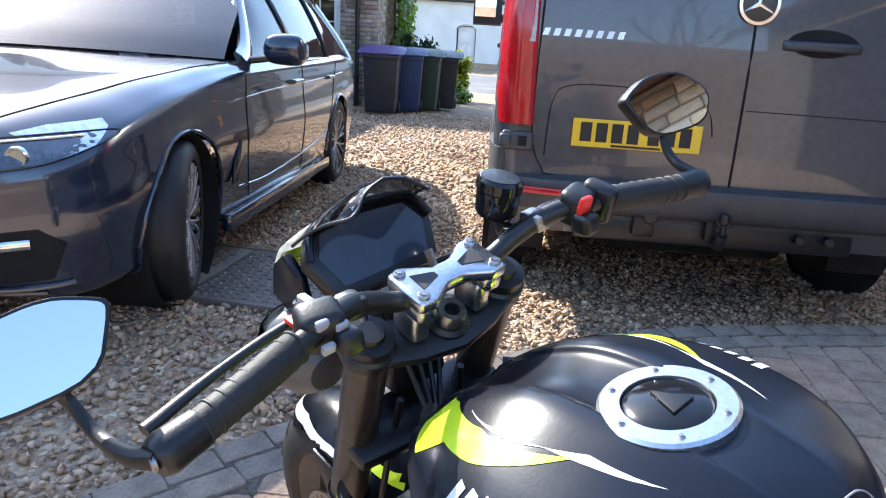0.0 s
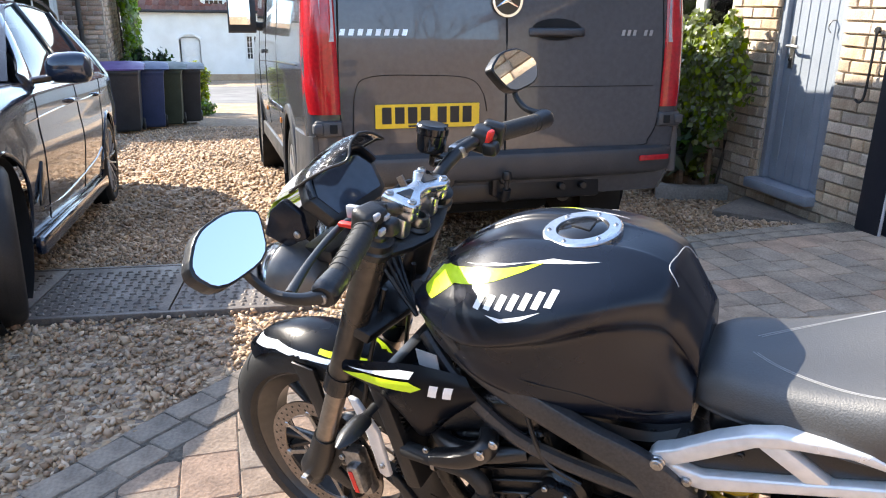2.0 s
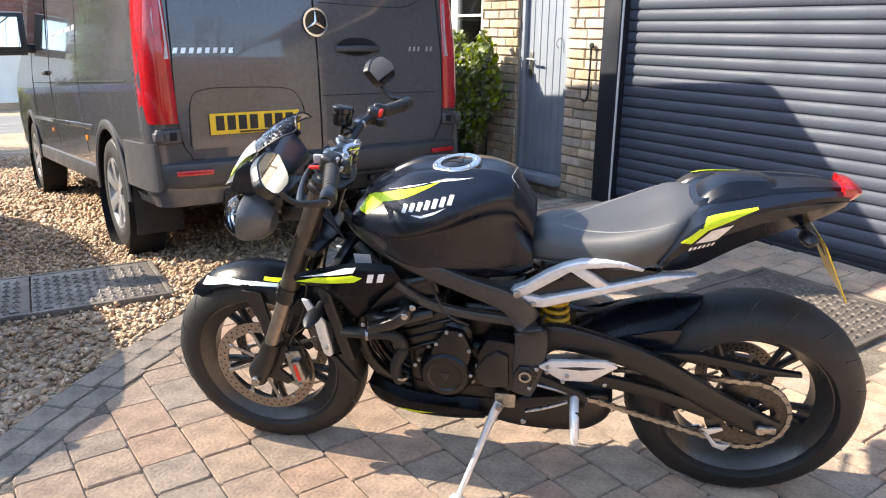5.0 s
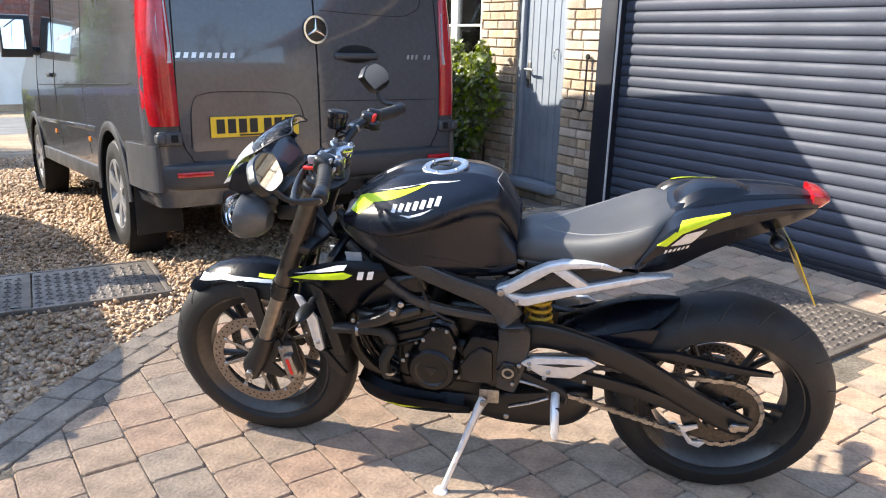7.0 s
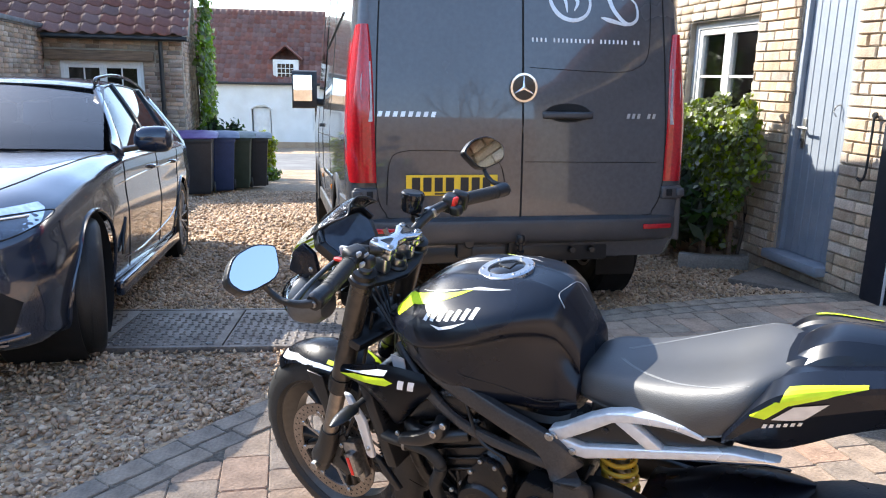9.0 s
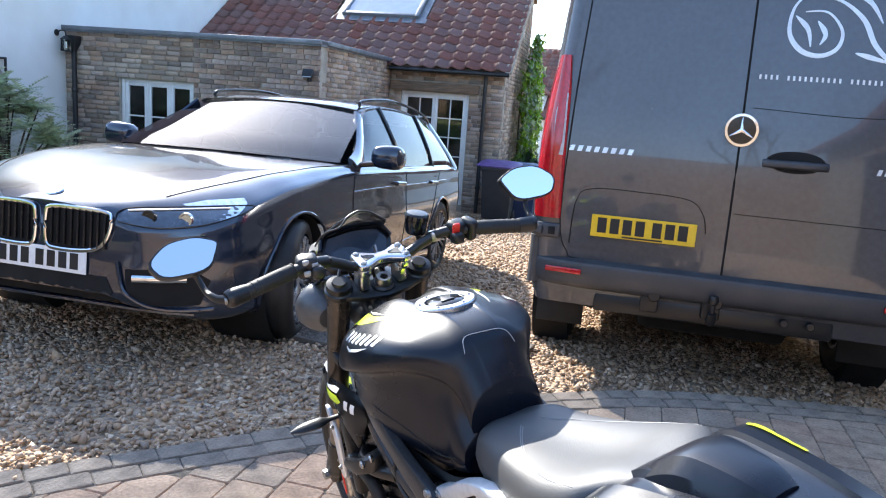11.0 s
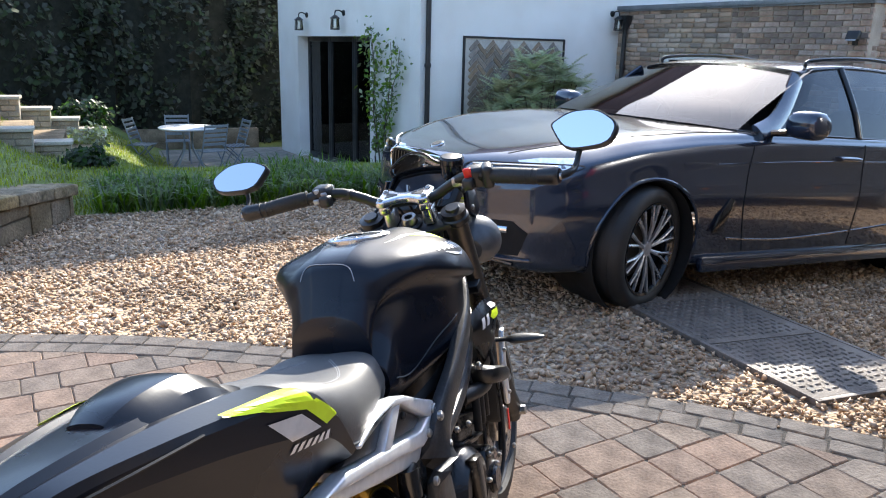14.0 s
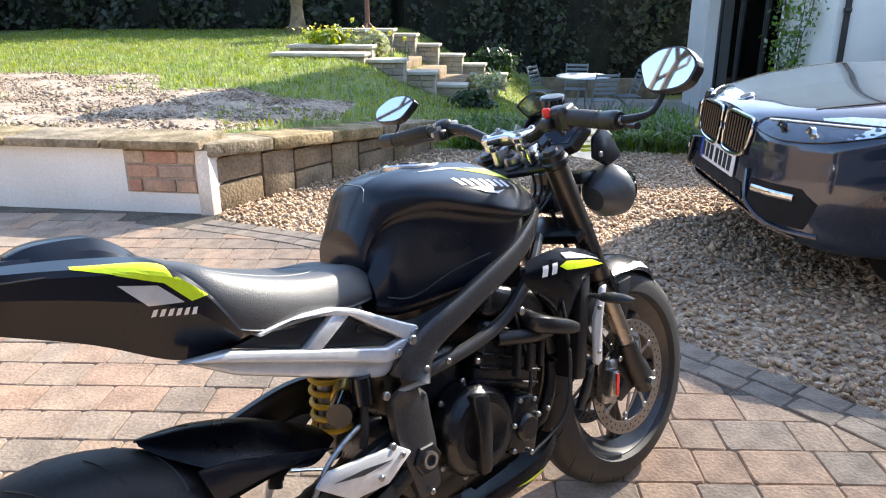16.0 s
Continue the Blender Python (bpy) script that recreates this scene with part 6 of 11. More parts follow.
for s in (-1, 1):
    part("lime_stripe", decal([(0.296, 0.850), (0.257, 0.887), (0.236, 0.888), (0.236, 0.884), (0.272, 0.846)], tlt, "Y", s, 0.0022, 0.006), M_LIME, tail, "lime stripe", smooth=0)
    part("grey_stripe", decal([(0.262, 0.847), (0.230, 0.880), (0.180, 0.891), (0.215, 0.852)], tlt, "Y", s, 0.0022), M_SILVERPAINT, tail, "silver stripe", smooth=0)
    word(6, 0.276, 0.214, 0.825, 0.836, tail, tlt, s, M_WHITE, 0.003 * s, rise=0.010)
    # stripe that wraps over the shoulder
    rows_ = []
    for k in range(15):
        u = k / 14
        row = []
        for q in range(8):
            x = 0.256 - 0.016 * q / 7 - (0.126 - 0.016 * q / 7) * u
            a = math.radians(24 + 18 * u + (32 - 27 * u) * q / 7)
            w_, z_ = 0.1585 - 0.282 * (0.256 - x), 0.893 + 0.234 * (0.256 - x)
            d_ = Vector((0, -s * math.cos(a), -math.sin(a)))
            h_, n_, _, _ = tlt.ray_cast(Vector((x, s * (w_ - 0.05), z_ - 0.04)) - d_ * 0.2, d_)
            row.append(tuple(h_ + n_ * 0.0024))
        rows_.append(row)
    part("lime_edge", surf(rows_, 1, 1, closed=False), M_LIME, tail, smooth=0)
    part("tail_seam", tube([(0.10, s * 0.1170, 0.922), (0.02, s * 0.0945, 0.926), (-0.07, s * 0.056, 0.926)], 0.0018, seg=5, k=6), M_PLATEINK, tail)
part("rear_lamp", surf([[(x, y, z) for y, z in ((0, zt), (w, zt - 0.006), (w * 0.8, zb), (0, zb - 0.003), (-w * 0.8, zb), (-w, zt - 0.006))] for x, zt, zb, w in ((-0.070, 0.962, 0.915, 0.050), (-0.095, 0.958, 0.922, 0.042), (-0.115, 0.948, 0.930, 0.024))], 4, 4), M_TAILRED, bike, "red rear lamp")
ph = tube([(0.01, 0, 0.868), (-0.01, 0, 0.845), (-0.04, 0, 0.815), (-0.07, 0, 0.77)], [0.028, 0.026, 0.03, 0.03], [0.012, 0.012, 0.006, 0.004], seg=10, k=4)
hold = part("plate_holder", ph, M_BLACK, bike)
PL = Matrix.Translation((-0.078, 0, 0.755)) @ pose(0, 0, 0, 0, 27)
plate = part("number_plate", box((0.003, 0.20, 0.165), (0, 0, 0), 0.0), M_YELLOWPLATE, bike, "yellow number plate with dark bars", smooth=0, xf=PL)
for r in (0, 1):
    for i in range(4):
        part("plate_bar", box((0.002, 0.030, 0.056), (-0.0025, -0.066 + 0.044 * i, 0.036 - 0.072 * r)), M_PLATEINK, plate, smooth=0, xf=PL)
for s in (-1, 1):
    part("indicator_stem", tube([(0.005, 0.02 * s, 0.852), (0.0, 0.065 * s, 0.850)], 0.007, seg=8, k=1), M_BLACK, bike)
    part("indicator", surf([[(0.0 + x * q, (0.065 + d) * s, 0.846 + z * q) for x, z in ((0.0, 0.014), (0.02, 0.0), (0.0, -0.016), (-0.02, 0.0))] for d, q in ((-0.005, 0.7), (0.01, 1.0), (0.04, 1.1), (0.062, 0.3))], 4, 3), M_BLACK, bike, "slim black indicator")

# frame spars, rear frame
for s in (-1, 1):
    sp_ = tube([(1.13, 0.055 * s, 0.815), (1.06, 0.118 * s, 0.800), (0.95, 0.152 * s, 0.752), (0.80, 0.160 * s, 0.695), (0.685, 0.155 * s, 0.645), (0.635, 0.150 * s, 0.56), (0.640, 0.150 * s, 0.45), (0.655, 0.145 * s, 0.36)], [0.012, 0.015, 0.015, 0.014, 0.014, 0.016, 0.016, 0.012], [0.030, 0.030, 0.026, 0.025, 0.030, 0.045, 0.042, 0.030], seg=14, k=6, power=3.5, up=(0.35, 0, 0.94))
    part("frame_spar", sp_, M_FRAME, bike, "matt black frame spar")
    part("frame_cradle", tube([(1.10, 0.10 * s, 0.76), (1.02, 0.135 * s, 0.70), (0.93, 0.14 * s, 0.63), (0.83, 0.14 * s, 0.60), (0.68, 0.14 * s, 0.585)], 0.012, 0.015, seg=10, k=5), M_FRAME, bike)
    dz = 0.010 if s < 0 else 0.0
    sb = slab([(0.694, 0.668), (0.684, 0.684), (0.655, 0.698), (0.600, 0.738 - dz), (0.560, 0.760 - dz), (0.520, 0.773 - dz), (0.46, 0.780 - dz), (0.41, 0.779 - dz), (0.366, 0.764), (0.372, 0.756), (0.43, 0.764), (0.50, 0.755), (0.545, 0.742), (0.605, 0.698), (0.650, 0.668), (0.670, 0.652)], 0.118 * s, 0.148 * s, bev=0.005, seg=3)
    slab([(0.694, 0.666), (0.668, 0.645), (0.640, 0.634), (0.605, 0.634), (0.50, 0.672), (0.40, 0.705), (0.300, 0.738), (0.240, 0.756), (0.322, 0.750), (0.45, 0.710), (0.61, 0.662), (0.655, 0.668)], 0.118 * s, 0.1475 * s, bev=0.005, seg=3, bm=sb)
    slab([(0.478, 0.700), (0.446, 0.710), (0.512, 0.755), (0.545, 0.744)], 0.120 * s, 0.146 * s, bev=0.004, seg=2, bm=sb)
    if s < 0:
        slab([(0.665, 0.640), (0.610, 0.606), (0.590, 0.608), (0.44, 0.662), (0.330, 0.704), (0.262, 0.744), (0.31, 0.738), (0.50, 0.674), (0.61, 0.640)], 0.095 * s, 0.134 * s, bev=0.008, seg=3, bm=sb)
    sf = part("rear_frame", sb, M_SILVERPAINT, bike, "silver cast rear subframe")
    for hole in ([(0.322, 0.752), (0.446, 0.712), (0.508, 0.753), (0.43, 0.763), (0.37, 0.758)], [(0.480, 0.702), (0.612, 0.664), (0.648, 0.668), (0.605, 0.697), (0.548, 0.738)]):
        part("rear_frame_infill", slab(hole, 0.110 * s, 0.134 * s, bev=0.006), M_BLACK, sf, "black infill panel")
    bolt((0.565, 0.136 * s, 0.712), 0.007, mat_=M_BLACK, par=sf)
    bolt((0.676, 0.149 * s, 0.668), 0.012, par=sf)
    bolt((0.632, 0.149 * s, 0.645), 0.008, par=sf)

# engine
engine = part("engine_block", box((0.36, 0.22, 0.16), (0.80, 0, 0.40), 0.03, 3), M_ENGINE, bike, "black three-cylinder engine")
part("sump", box((0.30, 0.20, 0.10), (0.83, 0, 0.32), 0.03, 3), M_ENGINE, engine)
part("cylinder_block", box((0.20, 0.26, 0.15), (0.94, 0, 0.535), 0.02, 3, rot=pose(0, 0, 0, 0, 20)), M_ENGINE, engine)
part("cylinder_head", box((0.22, 0.27, 0.075), (0.985, 0, 0.635), 0.02, 3, rot=pose(0, 0, 0, 0, 20)), M_ENGINE, engine)
part("gearbox_top", box((0.20, 0.20, 0.12), (0.73, 0, 0.545), 0.03, 3), M_ENGINE, engine)
fins = bmesh.new()
for i in range(5):
    box((0.19, 0.275, 0.006), (0.915 + 0.011 * i, 0, 0.485 + 0.026 * i), 0.002, 1, rot=pose(0, 0, 0, 0, 20), bm=fins)
part("cylinder_fin", fins, M_ENGINE, engine)
for s, c, r in ((1, (0.862, 0.405), 0.078), (-1, (0.800, 0.425), 0.098)):
    cv = lathe([(0, 0.030), (r * 0.55, 0.030), (r * 0.62, 0.034), (r * 0.80, 0.032), (r * 0.93, 0.018), (r, 0.0), (r, -0.03)], 48, Matrix.Translation((c[0], 0.135 * s, c[1])) @ pose(0, 0, 0, -90 * s))
    cov = part("engine_cover", cv, M_ENGINE, engine, "round black engine cover")
    for i in range(9):
        a = 2 * math.pi * i / 9 + 0.2
        bolt((c[0] + (r + 0.004) * math.cos(a), 0.122 * s, c[1] + (r + 0.004) * math.sin(a)), 0.006, par=cov)
    part("cover_mark", slab([(c[0] - 0.018, c[1] + 0.012), (c[0] + 0.018, c[1] + 0.012), (c[0], c[1] - 0.016)], 0.164 * s, 0.167 * s, bev=0.001), M_BLACK, cov)
for s in (1, -1):
    part("cam_cover", disc(0.045, 0.05, (0.835 if s > 0 else 0.93, 0.115 * s, 0.515 if s > 0 else 0.36), "Y", 32, 0.010), M_ENGINE, engine)
    part("hose", tube([(1.09, 0.11 * s, 0.56), (1.04, 0.15 * s, 0.565), (0.97, 0.155 * s, 0.575), (0.90, 0.13 * s, 0.585)], 0.017, seg=14, k=6), M_BLACK, bike)
    sl = part("crash_bobbin", tube([(0.99, 0.13 * s, 0.605), (0.985, 0.175 * s, 0.60), (1.05, 0.185 * s, 0.575), (1.09, 0.18 * s, 0.56)] if s < 0 else [(0.97, 0.13 * s, 0.60), (0.96, 0.165 * s, 0.60), (1.0, 0.178 * s, 0.575), (1.06, 0.178 * s, 0.555)], 0.018, [0.020, 0.020, 0.018, 0.012], seg=12, k=5, power=2.8), M_BLACK, bike, "black crash protector")
    bolt((0.962 if s > 0 else 0.988, 0.186 * s, 0.602), 0.010, par=sl)
    pv = part("pivot_plate", disc(0.032, 0.012, (0.645, 0.168 * s, 0.435), "Y", 6, 0.003), M_BLACK, bike)
    part("pivot_ring", lathe([(0.011, -0.004), (0.017, -0.004), (0.017, 0.004), (0.011, 0.004)], 28, Matrix.Translation((0.645, 0.176 * s, 0.435)) @ pose(0, 0, 0, -90), closed=True), M_STEEL, pv, "bright pivot ring")
# exhaust: three header pipes and an underbelly silencer
for y in (-0.075, 0, 0.075):
    part("header_pipe", tube([(1.045, y, 0.585), (1.105, y, 0.545), (1.115, y, 0.44), (1.075, y * 0.9, 0.34), (1.00, y * 0.6, 0.275), (0.86, y * 0.4, 0.245)], 0.019, seg=14, k=6), M_ENGINE, bike, "dark exhaust header pipe")
ex = surf([[(x, y + 0.0, z) for y, z in ((-w, zb + 0.02), (-w * 0.7, zb), (w * 0.7, zb), (w, zb + 0.02), (w, zt - 0.02), (w * 0.7, zt), (-w * 0.7, zt), (-w, zt - 0.02))] for x, w, zb, zt in ((0.78, 0.085, 0.205, 0.29), (0.66, 0.105, 0.195, 0.31), (0.50, 0.105, 0.20, 0.335), (0.43, 0.09, 0.225, 0.33), (0.405, 0.07, 0.25, 0.31))], 4, 3)
part("silencer", ex, M_BLACK, bike, "black underbelly silencer")
part("silencer_outlet", disc(0.026, 0.05, (0.43, -0.095, 0.275), (0.3, -1, 0), 24, 0.004), M_STEEL, bike)
bp = [[(x, y, z) for y, z in ((-w, zt), (-w * 0.98, (zt + zb) / 2), (-w * 0.6, zb), (w * 0.6, zb), (w * 0.98, (zt + zb) / 2), (w, zt))] for x, w, zb, zt in ((1.12, 0.05, 0.262, 0.275), (1.08, 0.10, 0.225, 0.295), (0.98, 0.125, 0.205, 0.275), (0.86, 0.125, 0.198, 0.265), (0.76, 0.115, 0.205, 0.25))]
b = surf(bp, 5, 4, closed=False)
bmesh.ops.solidify(b, geom=b.faces[:], thickness=0.005)
belly = part("belly_pan", b, M_SATIN, bike, "satin black belly pan")
bt = tree_of(belly)
for s in (-1, 1):
    part("lime_stripe", decal([(1.03, 0.236), (0.99, 0.245), (0.90, 0.243), (0.97, 0.233)], bt, "Y", s, 0.003, 0.01), M_LIME, belly, smooth=0)
# radiator, side shrouds
rad = box((0.035, 0.30, 0.25), (1.165, 0, 0.535), 0.008, rot=pose(0, 0, 0, 0, 14))
radiator = part("radiator", rad, M_BLACK, bike, "black radiator")
for i in range(22):
    part("radiator_fin", box((0.040, 0.27, 0.0025), (1.165, 0, 0.425 + 0.010 * i), rot=pose(0, 0, 0, 0, 14)), M_ENGINE, radiator, smooth=0)
for s in (-1, 1):
    sh = [[(x, s * y, z) for x, z, y in row] for row in (((1.278, 0.672, 0.126), (1.18, 0.716, 0.156), (1.08, 0.740, 0.162), (0.998, 0.730, 0.148)), ((1.266, 0.656, 0.142), (1.17, 0.686, 0.170), (1.07, 0.708, 0.176), (0.982, 0.710, 0.158)), ((1.215, 0.645, 0.142), (1.14, 0.650, 0.168), (1.06, 0.664, 0.170), (0.978, 0.690, 0.155)), ((1.165, 0.610, 0.135), (1.125, 0.600, 0.155), (1.075, 0.605, 0.155), (1.028, 0.635, 0.145)), ((1.140, 0.575, 0.128), (1.115, 0.556, 0.140), (1.090, 0.562, 0.140), (1.065, 0.588, 0.132)))]
    b = surf(sh, 4, 5, closed=False)
    bmesh.ops.solidify(b, geom=b.faces[:], thickness=0.004)
    shr = part("radiator_shroud", b, M_SATIN, bike, "satin black radiator shroud with a lime flash")
    sht = tree_of(shr)
    part("lime_stripe", decal([(1.268, 0.660), (1.20, 0.688), (1.096, 0.710), (1.070, 0.704), (1.092, 0.690), (1.178, 0.676)], sht, "Y", s, 0.0025, 0.01), M_LIME, shr, smooth=0)
    part("white_stripe", decal([(1.252, 0.676), (1.118, 0.725), (1.086, 0.730), (1.094, 0.716), (1.18, 0.697)], sht, "Y", s, 0.003, 0.01), M_WHITE, shr, smooth=0)
    word(2, 1.060, 1.008, 0.690, 0.714, shr, sht, s, M_WHITE, 0.006 * s, "model_mark")
    wing = slab([(1.252, 0.615), (1.232, 0.612), (1.192, 0.545), (1.178, 0.44), (1.190, 0.432), (1.205, 0.44), (1.222, 0.535)], 0.150 * s, 0.162 * s, bev=0.004)
    w_ = part("radiator_wing", wing, M_SILVERPAINT, bike, "silver radiator side blade")
    bolt((1.212, 0.163 * s, 0.568), 0.006, par=w_)
    bolt((1.193, 0.163 * s, 0.465), 0.006, par=w_)
    part("lower_shroud", slab([(1.20, 0.43), (1.175, 0.42), (1.12, 0.345), (1.135, 0.335), (1.17, 0.37)], 0.13 * s, 0.145 * s, bev=0.004), M_BLACK, bike)
    ind = surf([[(1.20 + x * q, (0.165 + d) * s, 0.60 + z * q) for x, z in ((0.0, 0.012), (0.022, 0.0), (0.0, -0.012), (-0.022, 0.0))] for d, q in ((-0.02, 0.5), (0.01, 0.5), (0.03, 1.0), (0.075, 0.9), (0.105, 0.25))], 4, 3)
    part("indicator", ind, M_BLACK, bike, "slim black front indicator")
part("warning_label", box((0.05, 0.002, 0.032), (1.075, 0.140, 0.738), rot=pose(0, 0, 0, 0, 8, -14)), M_GREYMARK, bike, smooth=0)
# swingarm, shock, hugger
for s in (-1, 1):
    pts = [(0.66, 0.105 * s, 0.46), (0.58, 0.118 * s, 0.53), (0.44, 0.128 * s, 0.515), (0.30, 0.132 * s, 0.465), (0.15, 0.132 * s, 0.375), (0.03, 0.128 * s, 0.310), (-0.02, 0.126 * s, 0.300)] if s > 0 else [(0.66, 0.105 * s, 0.45), (0.52, 0.125 * s, 0.44), (0.35, 0.132 * s, 0.40), (0.18, 0.132 * s, 0.345), (0.03, 0.128 * s, 0.316), (-0.02, 0.126 * s, 0.314)]
    sa = part("swingarm", tube(pts, [0.018, 0.018, 0.016, 0.016, 0.015, 0.014, 0.012], [0.05, 0.04, 0.034, 0.034, 0.034, 0.036, 0.024], seg=14, k=6, power=3.2), M_BLACK, bike, "black cast swingarm")
    if s > 0:
        part("swingarm_brace", tube([(0.62, 0.11, 0.42), (0.45, 0.125, 0.41), (0.30, 0.13, 0.385), (0.15, 0.13, 0.335)], 0.012, 0.020, seg=10, k=5, power=3), M_BLACK, sa)
        part("chain_guard", slab([(0.34, 0.50), (0.20, 0.505), (0.02, 0.475), (-0.055, 0.468), (-0.055, 0.458), (0.02, 0.455), (0.20, 0.478), (0.33, 0.475)], 0.095, 0.112, bev=0.002), M_BLACK, sa)
        part("toe_guard", slab([(0.19, 0.27), (0.175, 0.275), (0.13, 0.205), (0.10, 0.195), (0.085, 0.215), (0.12, 0.215), (0.145, 0.245), (0.11, 0.265), (0.115, 0.275), (0.15, 0.265)], 0.108, 0.114, bev=0.001), M_SILVERPAINT, sa)
    part("chain_adjuster", box((0.05, 0.012, 0.022), (0.015, 0.148 * s, 0.310), 0.004), M_STEEL, sa)
    part("axle_end", disc(0.015, 0.012, (0.03, 0.156 * s, 0.314), "Y", 6, 0.002), M_STEEL, sa)
sh_ = part("shock", tube([(0.585, 0.03, 0.655), (0.560, 0.03, 0.44)], 0.020, seg=16, k=1), M_STEEL, bike, "rear shock absorber")
hel = [(0.583 - 0.018 * u / 7 * 1.0 + 0.036 * math.cos(2 * math.pi * u), 0.030 + 0.036 * math.sin(2 * math.pi * u), 0.600 - 0.135 * u / 5.5) for u in np.linspace(0, 5.5, 90)]
part("spring", tube(hel, 0.0058, seg=8, k=1), M_YELLOWSPRING, sh_, "yellow coil spring")
part("shock_reservoir", tube([(0.575, -0.04, 0.572), (0.545, -0.075, 0.570)], 0.026, seg=20, k=1), M_GOLD, sh_, "gold shock reservoir head")
part("shock_canister", tube([(0.547, -0.073, 0.570), (0.500, -0.125, 0.568)], 0.023, seg=20, k=1), M_GLOSSBLACK, sh_, "black shock canister")
part("brake_line", tube([(0.60, -0.10, 0.52), (0.54, -0.125, 0.535), (0.46, -0.135, 0.50), (0.40, -0.138, 0.44), (0.30, -0.13, 0.40), (0.16, -0.12, 0.37)], 0.0055, seg=8, k=6), M_STEEL, bike, "braided rear brake line")
part("shock_collar", disc(0.038, 0.020, (0.583, 0.03, 0.612), "Z", 24, 0.003), M_SILVER, sh_)
b = surf([[(x, w * k, z - d * abs(k) ** 2) for k in (-1, -0.7, -0.3, 0, 0.3, 0.7, 1)] for x, w, z, d in ((0.52, 0.060, 0.510, 0.01), (0.455, 0.088, 0.545, 0.060), (0.38, 0.094, 0.582, 0.070), (0.29, 0.086, 0.608, 0.060), (0.225, 0.050, 0.616, 0.030), (0.195, 0.012, 0.618, 0.008))], 5, 4, closed=False)
bmesh.ops.solidify(b, geom=b.faces[:], thickness=0.004)
part("rear_hugger", b, M_SATIN, bike, "black rear hugger")
for s in (-1, 1):
    part("hugger_side", slab([(0.50, 0.50), (0.36, 0.505), (0.27, 0.50), (0.25, 0.565), (0.30, 0.560), (0.42, 0.525)], 0.088 * s, 0.096 * s, bev=0.003), M_SATIN, bike)
# footrests, stand
for s in (-1, 1):
    hp = slab([(0.612, 0.466), (0.580, 0.490), (0.438, 0.502), (0.407, 0.484), (0.474, 0.432), (0.55, 0.428)], 0.160 * s, 0.172 * s, bev=0.004)
    h_ = part("heel_plate", hp, M_SILVERPAINT, bike, "silver heel plate")
    # the groove's shade is a dark slab laid on the plate
    part("heel_groove_shade", slab([(0.565, 0.470), (0.505, 0.478), (0.440, 0.480), (0.500, 0.468)], 0.1715 * s, 0.1735 * s, bev=0.0), M_POCKETSHADE, h_, smooth=0)
    bolt((0.588, 0.173 * s, 0.470), 0.006, par=h_)
    bolt((0.535, 0.173 * s, 0.447), 0.006, par=h_)
    part("footrest_hanger", tube([(0.62, 0.15 * s, 0.42), (0.56, 0.158 * s, 0.40), (0.50, 0.162 * s, 0.375), (0.49, 0.165 * s, 0.345)], 0.009, 0.016, seg=10, k=5, power=3), M_BLACK, bike)
part("side_stand", tube([(0.715, 0.125, 0.300), (0.735, 0.150, 0.260), (0.775, 0.205, 0.160), (0.815, 0.262, 0.062)], [0.013, 0.012, 0.009, 0.009], [0.020, 0.014, 0.009, 0.009], seg=12, k=5), M_SILVERPAINT, bike, "silver side stand, folded down")
part("stand_foot", disc(0.021, 0.010, (0.820, 0.268, 0.056), (0, 0.185, 0.983), 18, 0.003), M_SILVERPAINT, bike)
part("stand_bracket", box((0.06, 0.018, 0.05), (0.700, 0.128, 0.315), 0.006), M_STEEL, bike)
bolt((0.715, 0.150, 0.300), 0.010)
for pts in (((0.60, 0.12, 0.60), (0.63, 0.13, 0.52), (0.61, 0.12, 0.47)), ((0.90, 0.13, 0.68), (0.86, 0.15, 0.60), (0.80, 0.14, 0.56)), ((0.95, -0.13, 0.66), (0.97, -0.15, 0.5), (0.93, -0.14, 0.36)), ((1.05, 0.13, 0.64), (1.09, 0.15, 0.60), (1.08, 0.12, 0.54))):
    part("cable", tube(pts, 0.0045, seg=7, k=6), M_BLACK, bike)
part("airbox", box((0.30, 0.20, 0.12), (0.90, 0, 0.70), 0.03, 3), M_BLACK, bike)
part("battery_tray", box((0.20, 0.18, 0.06), (0.52, 0, 0.715), 0.02, 3), M_BLACK, bike)

# engine details on the left: covers, hose, bolts, gear linkage and peg
cov = part("upper_cover", slab([(0.905, 0.47), (0.888, 0.512), (0.858, 0.552), (0.812, 0.546), (0.788, 0.49), (0.80, 0.43), (0.86, 0.40)], 0.10, 0.158, bev=0.010), M_ENGINE, engine, "ribbed black side cover")
for x, z in ((0.856, 0.545), (0.818, 0.540), (0.885, 0.505), (0.797, 0.49), (0.793, 0.41), (0.945, 0.43)):
    bolt((x, 0.160, z), 0.0055, par=cov)
part("sprocket_cover_plate", slab([(0.780, 0.435), (0.755, 0.475), (0.722, 0.500), (0.690, 0.486), (0.688, 0.385), (0.752, 0.376), (0.772, 0.395)], 0.15, 0.166, bev=0.008), M_BLACK, engine)
part("coolant_hose", tube([(1.15, 0.14, 0.506), (1.06, 0.150, 0.517), (1.004, 0.152, 0.515), (0.978, 0.150, 0.476), (1.005, 0.145, 0.41), (1.0, 0.13, 0.348)], 0.016, seg=14, k=6), M_RUBBER, bike, "curved black coolant hose")
